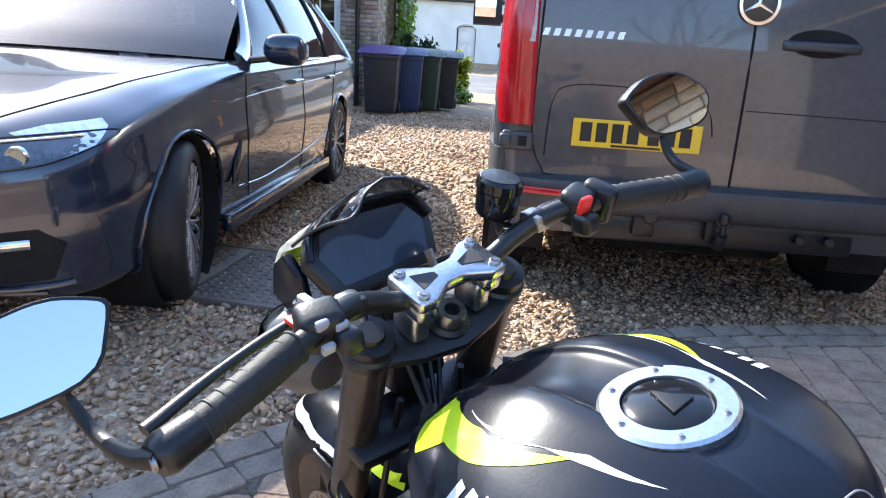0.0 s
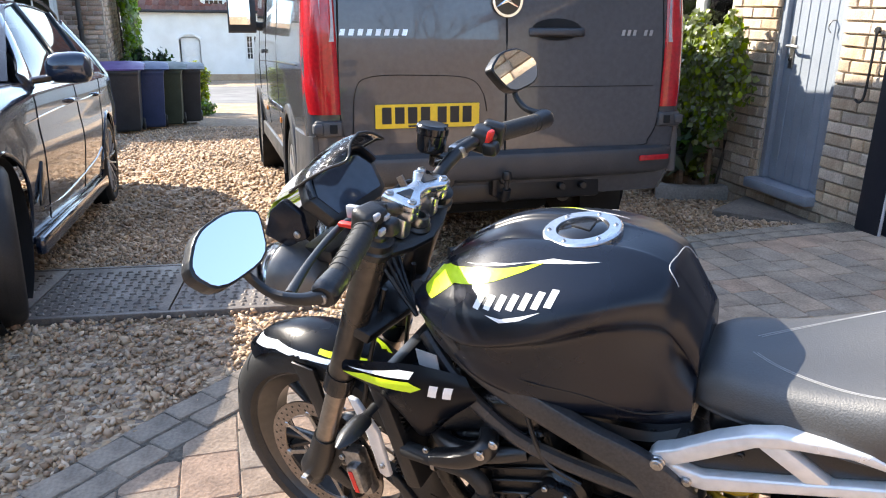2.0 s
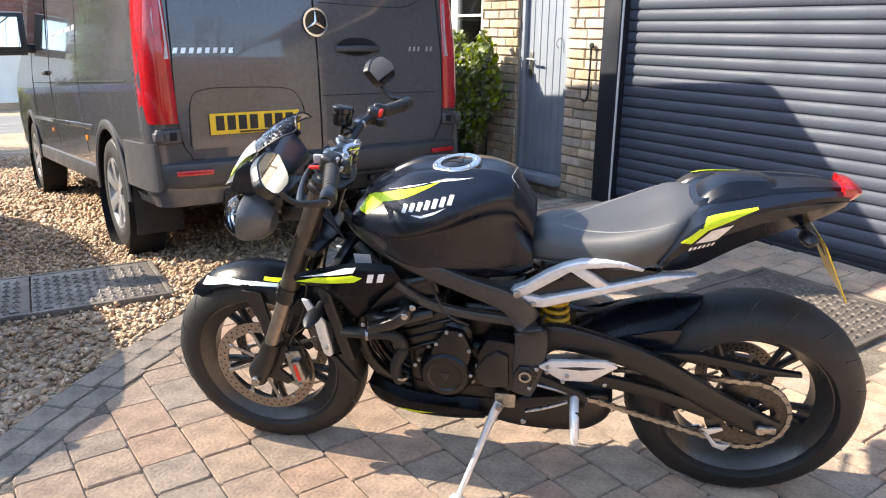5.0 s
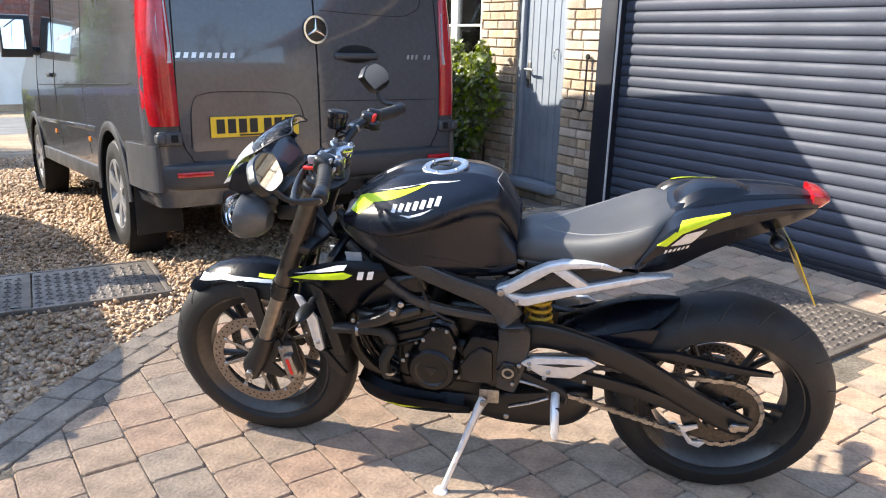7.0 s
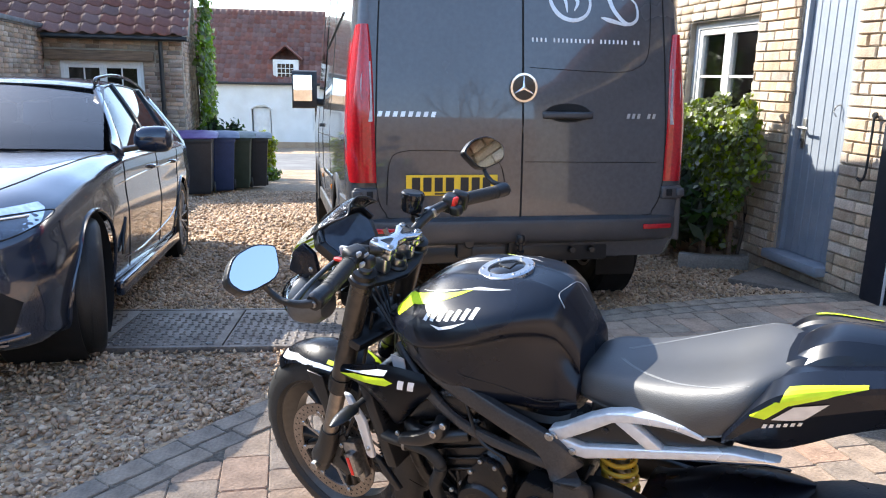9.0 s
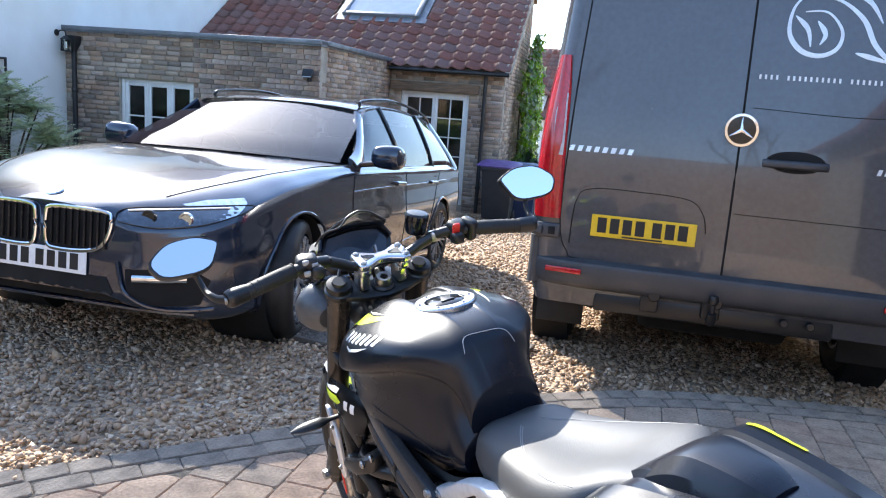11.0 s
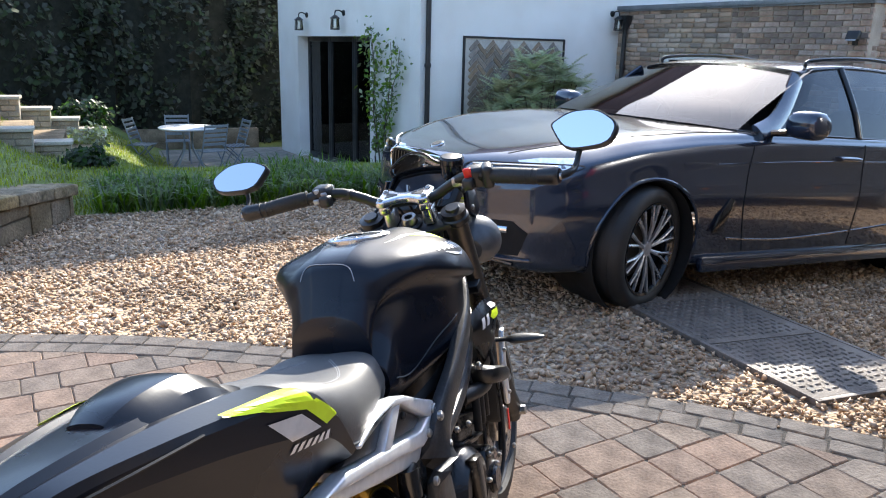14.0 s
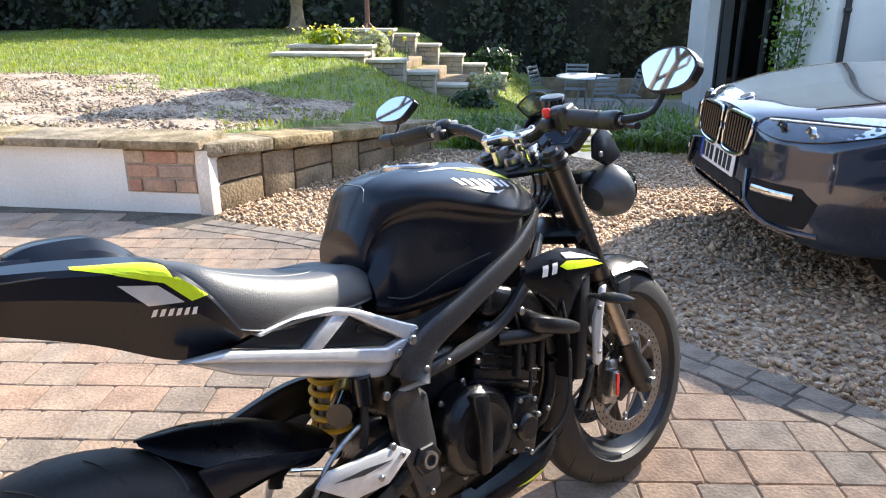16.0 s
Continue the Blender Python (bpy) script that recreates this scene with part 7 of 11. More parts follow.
for x, z in ((1.075, 0.512), (0.99, 0.37)):
    part("hose_clip", lathe([(0.0175, -0.004), (0.0185, -0.004), (0.0185, 0.004), (0.0175, 0.004)], 16, Matrix.Translation((x, 0.149 if x > 1 else 0.137, z)) @ (pose(0, 0, 0, 0, 90) if x > 1 else Matrix.Identity(4)), closed=True), M_STEEL, bike)
for x, z, r in ((0.942, 0.621, 0.009), (1.08, 0.557, 0.006), (0.616, 0.459, 0.006), (0.632, 0.396, 0.006), (0.588, 0.453, 0.006), (0.546, 0.427, 0.006), (0.438, 0.428, 0.006), (0.646, 0.280, 0.008), (0.672, 0.685, 0.010)):
    bolt((x, 0.172, z), r)
gl = part("gear_lever", tube([(0.640, 0.172, 0.318), (0.585, 0.176, 0.340), (0.531, 0.172, 0.362)], 0.008, 0.004, seg=8, k=3), M_SILVER, bike, "bright gear lever")
part("gear_rod", tube([(0.613, 0.165, 0.403), (0.56, 0.165, 0.392), (0.521, 0.165, 0.382)], 0.004, seg=8, k=2), M_STEEL, bike, "thin gear linkage rod")
part("gear_peg", disc(0.010, 0.05, (0.508, 0.195, 0.355), "Y", 14, 0.002), M_RUBBER, gl)
part("foot_peg", tube([(0.512, 0.165, 0.372), (0.511, 0.215, 0.352), (0.507, 0.245, 0.300), (0.505, 0.245, 0.282)], [0.012, 0.013, 0.012, 0.006], seg=10, k=3), M_SILVERPAINT, bike, "folded metal foot peg")
# right: pump cover, cable, bolts, sensor
pc = part("pump_cover", slab([(0.905, 0.463), (0.96, 0.449), (0.970, 0.400), (0.940, 0.322), (0.865, 0.343), (0.870, 0.407)], -0.165, -0.10, bev=0.010), M_ENGINE, engine, "black pump cover")
part("pump_boss", disc(0.030, 0.02, (0.918, -0.168, 0.388), "Y", 28, 0.006), M_ENGINE, pc)
for x, z in ((0.882, 0.405), (0.952, 0.440), (0.990, 0.404), (0.958, 0.403), (0.922, 0.330), (0.872, 0.352), (0.908, 0.452)):
    bolt((x, -0.168, z), 0.0055, par=pc)
for x, z, r in ((0.946, 0.637, 0.009), (0.995, 0.576, 0.006), (0.674, 0.602, 0.008), (0.804, 0.575, 0.006), (0.730, 0.600, 0.006), (0.576, 0.586, 0.008), (0.629, 0.438, 0.006), (0.646, 0.368, 0.006), (0.572, 0.490, 0.008), (0.653, 0.667, 0.009)):
    bolt((x, -0.168, z), r)
part("cover_rib", slab([(0.770, 0.515), (0.815, 0.505), (0.812, 0.430), (0.795, 0.345), (0.765, 0.345), (0.775, 0.430)], -0.182, -0.155, bev=0.008), M_ENGINE, engine)
part("cable", tube([(1.085, -0.16, 0.62), (1.085, -0.165, 0.550), (1.081, -0.165, 0.457), (1.046, -0.160, 0.359), (0.936, -0.150, 0.311)], 0.0045, seg=8, k=6), M_RUBBER, bike)
for k in range(3):
    part("ignition_rail", box((0.012, 0.018, 0.10), (0.935 + 0.038 * k, -0.150, 0.545), 0.004, rot=pose(0, 0, 0, 0, 14)), M_BLACK, engine)
part("sensor_body", tube([(0.552, -0.13, 0.625), (0.550, -0.13, 0.575)], 0.020, seg=16, k=1), M_GLOSSBLACK, bike)
part("sensor_lead", tube([(0.550, -0.13, 0.575), (0.546, -0.13, 0.53), (0.540, -0.12, 0.49)], 0.008, seg=8, k=3), M_RUBBER, bike)

# ---- the van: y ahead from the middle of its rear face, x to its right, z up from the ground ----
M_VAN = pm("dark_grey_van_paint", (0.068, 0.067, 0.070), 0.24, amt=0.10, bump=0.0, coat=0.8, rvar=0.04, fine=40, scale=1.5)
M_VANDULL = pm("grey_bumper_plastic", (0.052, 0.052, 0.055), 0.45, amt=0.2, bump=0.05, fine=200)
M_LAMPBAND = pm("milky_lamp_band", (0.42, 0.36, 0.36), 0.22, amt=0.2, bump=0.0, coat=0.5)
M_TINT = glass("tinted_window", (0.10, 0.12, 0.13), ior=1.5)
M_VANGLASS = pm("dark_window", (0.008, 0.009, 0.010), 0.05, amt=0.1, bump=0.0, rvar=0.02)
# near-black: shade in gaps, recesses, openings and undersides is put into the colour
M_GAPSHADE = pm("shut_line", (0.004, 0.004, 0.004), 0.9, amt=0.1, bump=0.0)
VAN = pose(1.12, 3.13, 0.0, -4.2, 0, 6) @ Matrix.Diagonal((0.975, 1, 1, 1))
van = thing("panel_van", VAN, "dark grey panel van with red lamps parked on the gravel", "van")


VAX_R, VAX_F = 1.06, 4.72


def van_ring(z, w, y0, y1, rr=0.10, rf=0.25, n=64):
    """Plan outline at a height: half-width, rear and front ends, corner radii, with close points along the flanks."""
    arcs = []
    for cx, cy, r, a0 in ((w - rr, y0 + rr, rr, -90), (w - rf, y1 - rf, rf, 0), (-(w - rf), y1 - rf, rf, 90), (-(w - rr), y0 + rr, rr, 180)):
        arcs.append([(cx + r * math.cos(radians(a0 + 90 * k / 5)), cy + r * math.sin(radians(a0 + 90 * k / 5)), z) for k in range(6)])
    ys = np.linspace(y0 + rr, y1 - rf, n + 2)[1:-1]
    return arcs[0] + [(w, y, z) for y in ys] + arcs[1] + arcs[2] + [(-w, y, z) for y in ys[::-1]] + arcs[3]


VZ = np.array(((0.36, 0.955, 0.10, 5.86), (0.46, 0.985, 0.06, 5.92), (0.72, 1.005, 0.045, 5.92), (1.02, 1.008, 0.04, 5.80), (1.15, 1.005, 0.04, 5.62), (1.36, 0.985, 0.055, 5.10), (1.70, 0.955, 0.085, 4.78), (2.10, 0.925, 0.115, 4.45), (2.40, 0.905, 0.14, 4.15), (2.55, 0.86, 0.17, 3.9), (2.60, 0.70, 0.25, 3.6)))
b = bmesh.new()
levels = list(np.arange(0.36, 0.86, 0.035)) + list(VZ[3:, 0])
rings = [[b.verts.new(p) for p in van_ring(z, *(float(np.interp(z, VZ[:, 0], VZ[:, i])) for i in (1, 2, 3)))] for z in levels]
for p, q in zip(rings, rings[1:]):
    for j in range(len(p)):
        b.faces.new((p[j], p[(j + 1) % len(p)], q[(j + 1) % len(p)], q[j]))
b.faces.new(rings[-1])
# wheel arches cut through the flanks
for v in b.verts:
    if abs(v.co.x) > 0.9:
        for ya in (VAX_R, VAX_F):
            d = math.hypot(v.co.y - ya, v.co.z - 0.345)
            if 0.37 < d < 0.47 and v.co.z > 0.37:
                v.co.y, v.co.z = ya + (v.co.y - ya) * 0.43 / d, 0.345 + (v.co.z - 0.345) * 0.43 / d
dead = [f for f in b.faces if abs(f.calc_center_median().x) > 0.9 and min(math.hypot(f.calc_center_median().y - ya, f.calc_center_median().z - 0.345) for ya in (VAX_R, VAX_F)) < 0.425]
bmesh.ops.delete(b, geom=dead, context="FACES")
van_body = part("body", b, M_VAN, van, "dark grey van body", smooth=0.45)
vt = tree_of(van_body)


def van_y(x, z):
    """The rear face's place at a spot across and up."""
    h = vt.ray_cast(Vector((x, -3, z)), Vector((0, 1, 0)))[0]
    return h.y if h is not None else 0.1


def rear_line(pts, r=0.005, m_=None, name="shut_line", k=5, lift=0.0):
    q = cr(pts, k) if k > 1 else np.array(pts)
    return part(name, tube([(x, van_y(x, z) - lift, z) for x, z in q], r, r * 0.6, seg=6, k=1), m_ or M_GAPSHADE, van_body)


def rear_patch(poly, m_, parent, name, lift=0.003, label="", step=0.03):
    """A skin on the rear face, outline in (across, up)."""
    b = bmesh.new()
    vs = [b.verts.new((p[0], 0, p[1])) for p in poly]
    b.faces.new(vs)
    bmesh.ops.triangulate(b, faces=b.faces[:])
    for _ in range(5):
        e = [e for e in b.edges if e.calc_length() > step]
        if not e:
            break
        bmesh.ops.subdivide_edges(b, edges=e, cuts=1)
        bmesh.ops.triangulate(b, faces=b.faces[:])
    for v in b.verts:
        v.co.y = van_y(v.co.x, v.co.z) - lift
    return part(name, b, m_, parent, label)


# rear doors: centre joint, outer joints, waist crease, window panel outline, plate recess
rear_line([(-0.02, 0.60), (-0.02, 1.2), (-0.02, 2.45)], 0.006, k=12)
for s in (-1, 1):
    rear_line([(0.02 * s - 0.02, 0.60), (0.70 * s, 0.60), (0.80 * s, 0.64), (0.845 * s, 0.76), (0.85 * s, 1.0), (0.835 * s, 1.5), (0.80 * s, 2.1), (0.78 * s, 2.45)], 0.005, k=10)
    rear_line([(0.02 * s - 0.02, 0.91), (0.80 * s, 0.905)], 0.003, k=14) if s > 0 else None
    rear_line([(0.04 * s - 0.02, 1.42), (0.50 * s, 1.405), (0.66 * s, 1.43), (0.735 * s, 1.53), (0.74 * s, 1.9), (0.72 * s, 2.25)], 0.003, k=10) if s > 0 else None
rear_patch([(-0.78, 0.92), (-0.76, 0.96), (-0.68, 1.0), (-0.22, 0.985), (-0.14, 0.93), (-0.13, 0.66), (-0.78, 0.66)], M_VAN, van_body, "plate_recess", 0.002)
rear_line([(-0.79, 0.68), (-0.775, 0.90), (-0.70, 0.965), (-0.45, 0.97), (-0.22, 0.955), (-0.145, 0.89), (-0.120, 0.80)], 0.0045, M_GAPSHADE, "recess_rim", 8)
# number plate
PW, PH, PX, PZ = 0.52, 0.111, -0.425, 0.785
pb = part("number_plate", box((PW, 0.006, PH), (PX, van_y(PX, PZ) - 0.014, PZ), 0.002, rot=pose(0, 0, 0, 2)), M_YELLOWPLATE, van, "yellow number plate with dark bars", smooth=0)
for i in range(7):
    x = PX - 0.205 + 0.0635 * i + (0.02 if i > 3 else 0)
    part("plate_bar", box((0.046, 0.002, 0.076), (x, van_y(PX, PZ) - 0.0182, PZ + 0.004), rot=pose(0, 0, 0, 2)), M_PLATEINK, pb, smooth=0)
part("plate_strip", box((0.20, 0.002, 0.008), (PX, van_y(PX, PZ) - 0.0182, PZ - 0.046), rot=pose(0, 0, 0, 2)), M_PLATEINK, pb, smooth=0)
# badge
BX, BZ = -0.02, 1.31
by = van_y(BX, BZ)
bd = part("maker_badge", disc(0.078, 0.02, (BX, by - 0.004, BZ), "Y", 40, 0.006), M_GLOSSBLACK, van, "round dark badge with a chrome ring")
part("badge_ring", lathe([(0.066, -0.004), (0.078, -0.004), (0.078, 0.004), (0.066, 0.004)], 44, Matrix.Translation((BX, by - 0.014, BZ)) @ pose(0, 0, 0, 90), closed=True), M_CHROME, bd)
for i in range(3):
    a = radians(90 + 120 * i)
    part("badge_ray", tube([(BX, by - 0.017, BZ), (BX + 0.062 * math.cos(a), by - 0.014, BZ + 0.062 * math.sin(a))], [0.010, 0.002], [0.004, 0.003], seg=6, k=3, up=(0, 1, 0)), M_CHROME, bd)
# model marks as plain slanted bars
for n_, x0, x1, z0 in ((8, -0.842, -0.505, 1.148), (6, 0.600, 0.790, 1.150)):
    w_ = (x1 - x0) / n_
    for i in range(n_):
        if n_ == 6 and i == 3:
            continue
        a = x0 + w_ * i
        rear_patch([(a, z0), (a + w_ * 0.56, z0), (a + w_ * 0.56 + 0.008, z0 + 0.028), (a + 0.008, z0 + 0.028)], M_SILVER, van_body, "model_mark", 0.004)
# web address bars and line drawing in grey vinyl
n_ = 26
for i in range(n_):
    if i in (4, 15, 23):
        continue
    a = 0.03 + 0.66 * i / n_
    rear_patch([(a, 1.558), (a + 0.010, 1.558), (a + 0.010, 1.580), (a, 1.580)], M_WHITE, van_body, "address_bar", 0.003)
for pts in (((0.22, 1.98), (0.15, 1.90), (0.14, 1.78), (0.20, 1.70), (0.29, 1.68), (0.36, 1.72), (0.37, 1.80), (0.30, 1.88), (0.20, 1.88)), ((0.16, 1.86), (0.22, 1.80), (0.24, 1.72)), ((0.24, 1.96), (0.36, 1.93), (0.46, 1.85), (0.52, 1.74), (0.60, 1.67), (0.66, 1.70), (0.65, 1.78), (0.58, 1.83)), ((0.26, 1.84), (0.30, 1.78), (0.28, 1.73)), ((0.38, 1.99), (0.48, 1.93), (0.54, 1.84)), ((0.57, 1.96), (0.60, 1.88), (0.57, 1.80)), ((0.44, 1.70), (0.52, 1.68), (0.60, 1.66))):
    q = cr(pts, 7)
    part("line_drawing", tube([(x, van_y(x, z) - 0.002, z) for x, z in q], [0.003, 0.014, 0.010, 0.003], 0.001, seg=6, k=1, up=(0, 1, 0)), M_SILVERPAINT, van_body, "pale grey vinyl line drawing")
# handle
hy = van_y(0.25, 1.17)
hd = part("door_handle", surf([[(x, hy - d, 1.165 + z) for d, z in ((-0.01, 0.018), (dd, 0.016), (dd + 0.006, 0), (dd, -0.016), (-0.01, -0.018))] for x, dd in ((0.095, 0.002), (0.12, 0.016), (0.20, 0.026), (0.30, 0.026), (0.37, 0.016), (0.395, 0.002))], 4, 4), M_VANDULL, van, "dark plastic door handle")
# no hollow: a near-black oval paints the shade behind the handle
rear_patch([(0.245 + 0.135 * math.cos(2 * math.pi * k / 20), 1.178 + 0.052 * math.sin(2 * math.pi * k / 20)) for k in range(20)], M_GAPSHADE, hd, "handle_recess_shade", 0.003)
# lamps
for s in (-1, 1):
    zs = ((0.80, 0.858, 0.995), (0.95, 0.862, 1.000), (1.2, 0.868, 0.996), (1.45, 0.872, 0.975), (1.62, 0.885, 0.950))
    rows = []
    for z, xi, xo in zs:
        y_ = van_y((xi - 0.03) * s, z)
        rows.append([(xi * s, y_ + 0.02, z), (xi * s, y_ - 0.016, z), ((xi * 0.45 + xo * 0.55) * s, y_ - 0.016, z), (xo * s - 0.004 * s, y_ + 0.05, z), (xo * s + 0.006 * s, y_ + 0.14, z), (xo * s - 0.04 * s, y_ + 0.16, z)])
    lamp = part("rear_lamp", surf(rows, 4, 4), M_TAILRED, van, "tall red rear lamp with a clear band")
    rows = []
    for z, xi, xo in ((1.12, 0.868, 0.905), (1.22, 0.868, 0.925), (1.34, 0.872, 0.928), (1.43, 0.874, 0.90)):
        y_ = van_y((xi - 0.03) * s, z) - 0.017
        rows.append([(xi * s, y_ - 0.003, z), (xo * s, y_ - 0.003, z), (xo * s, y_ + 0.008, z), (xi * s, y_ + 0.008, z)])
    part("clear_band", surf(rows, 3, 1), M_LAMPBAND, lamp, "clear lamp band")
    # hinges
    for z in (0.735, 2.0):
        yy = van_y(0.86 * s, z)
        h = box((0.13, 0.05, 0.075), (0.905 * s, yy + 0.005, z), 0.012, 3)
        box((0.05, 0.07, 0.05), (0.955 * s, yy + 0.0, z), 0.012, 3, bm=h)
        hg_ = part("hinge", h, M_VANDULL, van, "black plastic hinge cover")
        # raised near-black block, painted for the shade in the slot
        part("hinge_slot_shade", box((0.035, 0.01, 0.04), (0.885 * s, yy - 0.024, z), 0.003), M_GAPSHADE, hg_)
    # bumper corner, reflector, flap
    part("reflector_strip", box((0.19, 0.014, 0.028), (0.80 * s, -0.013, 0.545), 0.004, rot=pose(0, 0, 0, 0, 0, 9 * s)), M_TAILRED, van, "red bumper reflector")
    part("mud_flap", box((0.28, 0.012, 0.38), (0.85 * s, VAX_R - 0.42, 0.33), 0.004), M_RUBBER, van, "black mud flap")
    part("sill", box((0.03, 2.75, 0.12), (0.985 * s, 2.95, 0.42), 0.012), M_VANDULL, van, "grey sill trim")
    part("side_rub_strip", box((0.016, 2.9, 0.035), (1.004 * s, 2.95, 0.74), 0.006), M_VAN, van)
    for y_ in (0.36, 1.75, 3.3):
        part("side_marker", box((0.008, 0.07, 0.035), (1.004 * s, y_, 0.60 if y_ < 1 else 0.66), 0.003), M_AMBER, van, "amber side marker")
bp_ = []
for x in (-0.97, -0.86, -0.6, 0, 0.6, 0.86, 0.97):
    y_ = 0.10 if abs(x) > 0.9 else (0.03 if abs(x) > 0.7 else 0.0)
    bp_.append([(x, y_ + 0.14, 0.600), (x, y_ + 0.0, 0.596), (x, y_ - 0.02, 0.570), (x, y_ - 0.012, 0.500), (x, y_ + 0.02, 0.462), (x, y_ + 0.14, 0.455)])
part("rear_bumper", surf(bp_, 4, 3), M_VANDULL, van, "dark grey rear step bumper")
for s in (-1, 1):
    part("bumper_corner", surf([[(0.97 * s, 0.06, z), (1.0 * s, 0.12, z), (1.015 * s, 0.35, z), (1.01 * s, 0.62, z), (0.96 * s, 0.62, z), (0.92 * s, 0.15, z)] for z in (0.455, 0.50, 0.59, 0.70)], 3, 4), M_VANDULL, van, "grey bumper corner")
# tow bar
tb = part("tow_bar", box((1.16, 0.10, 0.10), (-0.05, 0.12, 0.395), 0.012), M_BLACK, van, "black steel tow bar")
for x in (-0.35, -0.05):
    part("tow_bracket", box((0.09, 0.06, 0.12), (x, 0.05, 0.44), 0.01), M_BLACK, tb)
    part("tow_bolt", disc(0.032, 0.05, (x + 0.02, 0.02, 0.47), "Y", 16, 0.006), M_BLACK, tb)
part("tow_neck", tube([(-0.05, 0.06, 0.39), (-0.05, -0.03, 0.38), (-0.05, -0.06, 0.43)], 0.022, seg=12, k=5), M_BLACK, tb)
part("tow_ball", lathe([(0, 0.05), (0.02, 0.044), (0.025, 0.025), (0.02, 0.006), (0.012, 0), (0.012, -0.04), (0, -0.04)], 20, Matrix.Translation((-0.05, -0.06, 0.47))), M_BLACK, tb)
for x in (0.30, 0.42):
    part("tow_socket", disc(0.02, 0.05, (x, 0.055, 0.41), "Y", 14, 0.004), M_BLACK, tb)
# plain blocks in the near-black colour, for the shade under the van
part("underbody", box((1.5, 5.2, 0.14), (0, 2.9, 0.38), 0.04), M_GAPSHADE, van)
part("spare_wheel_cradle", box((0.8, 0.7, 0.16), (0, 0.75, 0.30), 0.05), M_GAPSHADE, van)


def road_wheel(parent, name, at, r, w, rim, mat_rim, spokes, turn=0.0, side=1, label="", twin=0.18):
    """A car or van wheel; side: +1 when its face looks along +x."""
    m = Matrix.Translation(at) @ pose(0, 0, 0, 0, 0, turn) @ pose(0, 0, 0, 0, 90 * side)
    h = w / 2
    ty = lathe([(rim, -h * 0.86), (rim + 0.02, -h * 0.98), ((r + rim) / 2, -h), (r - 0.02, -h * 0.92), (r - 0.004, -h * 0.75), (r, -h * 0.4), (r, h * 0.4), (r - 0.004, h * 0.75), (r - 0.02, h * 0.92), ((r + rim) / 2, h), (rim + 0.02, h * 0.98), (rim, h * 0.86), (rim - 0.03, 0)], 64, m, closed=True)
    wh = part(name, ty, M_RUBBER, parent, label or "black tyre")
    gr = bmesh.new()
    for z in (-0.45, -0.15, 0.15, 0.45):
        lathe([(r + 0.0006, z * h - 0.004), (r + 0.0012, z * h - 0.004), (r + 0.0012, z * h + 0.004), (r + 0.0006, z * h + 0.004)], 64, m, closed=True, bm=gr)
    part("tread_groove", gr, M_PLATEINK, wh, smooth=0, kind="stuff")
    part("rim", lathe([(rim, h * 0.86), (rim + 0.008, h * 0.88), (rim + 0.006, h * 0.95), (rim - 0.008, h * 0.92), (rim - 0.02, h * 0.75), (rim - 0.03, -h * 0.3), (rim - 0.02, -h * 0.85), (rim, -h * 0.86)], 56, m, closed=True), M_GLOSSBLACK if twin else mat_rim, wh, "dark alloy rim" if twin else "alloy rim")
    part("brake_disc", disc(rim * 0.72, 0.02, (0, 0, -h * 0.1), "Z", 40, 0.003, bm=None), M_DARKSTEEL if twin else M_DISC, wh, xf=m)
    for i in range(spokes):
        a = 2 * math.pi * i / spokes
        for d in (-twin, twin) if twin else (0,):
            p = [(rim * 0.16 * math.cos(a), rim * 0.16 * math.sin(a), h * 0.72), (rim * 0.55 * math.cos(a + d * 0.55), rim * 0.55 * math.sin(a + d * 0.55), h * 0.84), (rim * 0.97 * math.cos(a + d), rim * 0.97 * math.sin(a + d), h * 0.88)]
            part("spoke", tube(p, [0.009, 0.007, 0.009] if twin else [0.04, 0.036, 0.05], 0.010, seg=6, k=3, power=3), mat_rim, wh, xf=m)
    part("hub_cap", disc(rim * 0.19, 0.03, (0, 0, h * 0.66), "Z", 24, 0.008), mat_rim, wh, xf=m)
    return wh


M_VANRIM = pm("silver_wheel_trim", (0.42, 0.42, 0.43), 0.4, metal=0.7, amt=0.15, bump=0.0)
for s in (-1, 1):
    for y_ in (VAX_R, VAX_F):
        road_wheel(van, "wheel", (0.885 * s, y_, 0.345), 0.345, 0.235, 0.215, M_VANRIM, 6, 0, s, "van wheel with a silver trim", 0)
        part("wheel_arch", tube([(1.008 * s, y_ + 0.43 * math.cos(radians(a)), 0.345 + 0.43 * math.sin(radians(a))) for a in range(0, 181, 15)], 0.012, 0.03, seg=8, k=2), M_VANDULL, van, "dark wheel arch lip")
        # the liner takes the near-black colour, for the shade in the arch
        part("arch_liner", lathe([(0.42, -0.12), (0.42, 0.10), (0.0, 0.10), (0, 0.098), (0.418, 0.098), (0.418, -0.12)], 40, Matrix.Translation((0.90 * s, y_, 0.345)) @ pose(0, 0, 0, 0, -90 * s), closed=True), M_GAPSHADE, van)
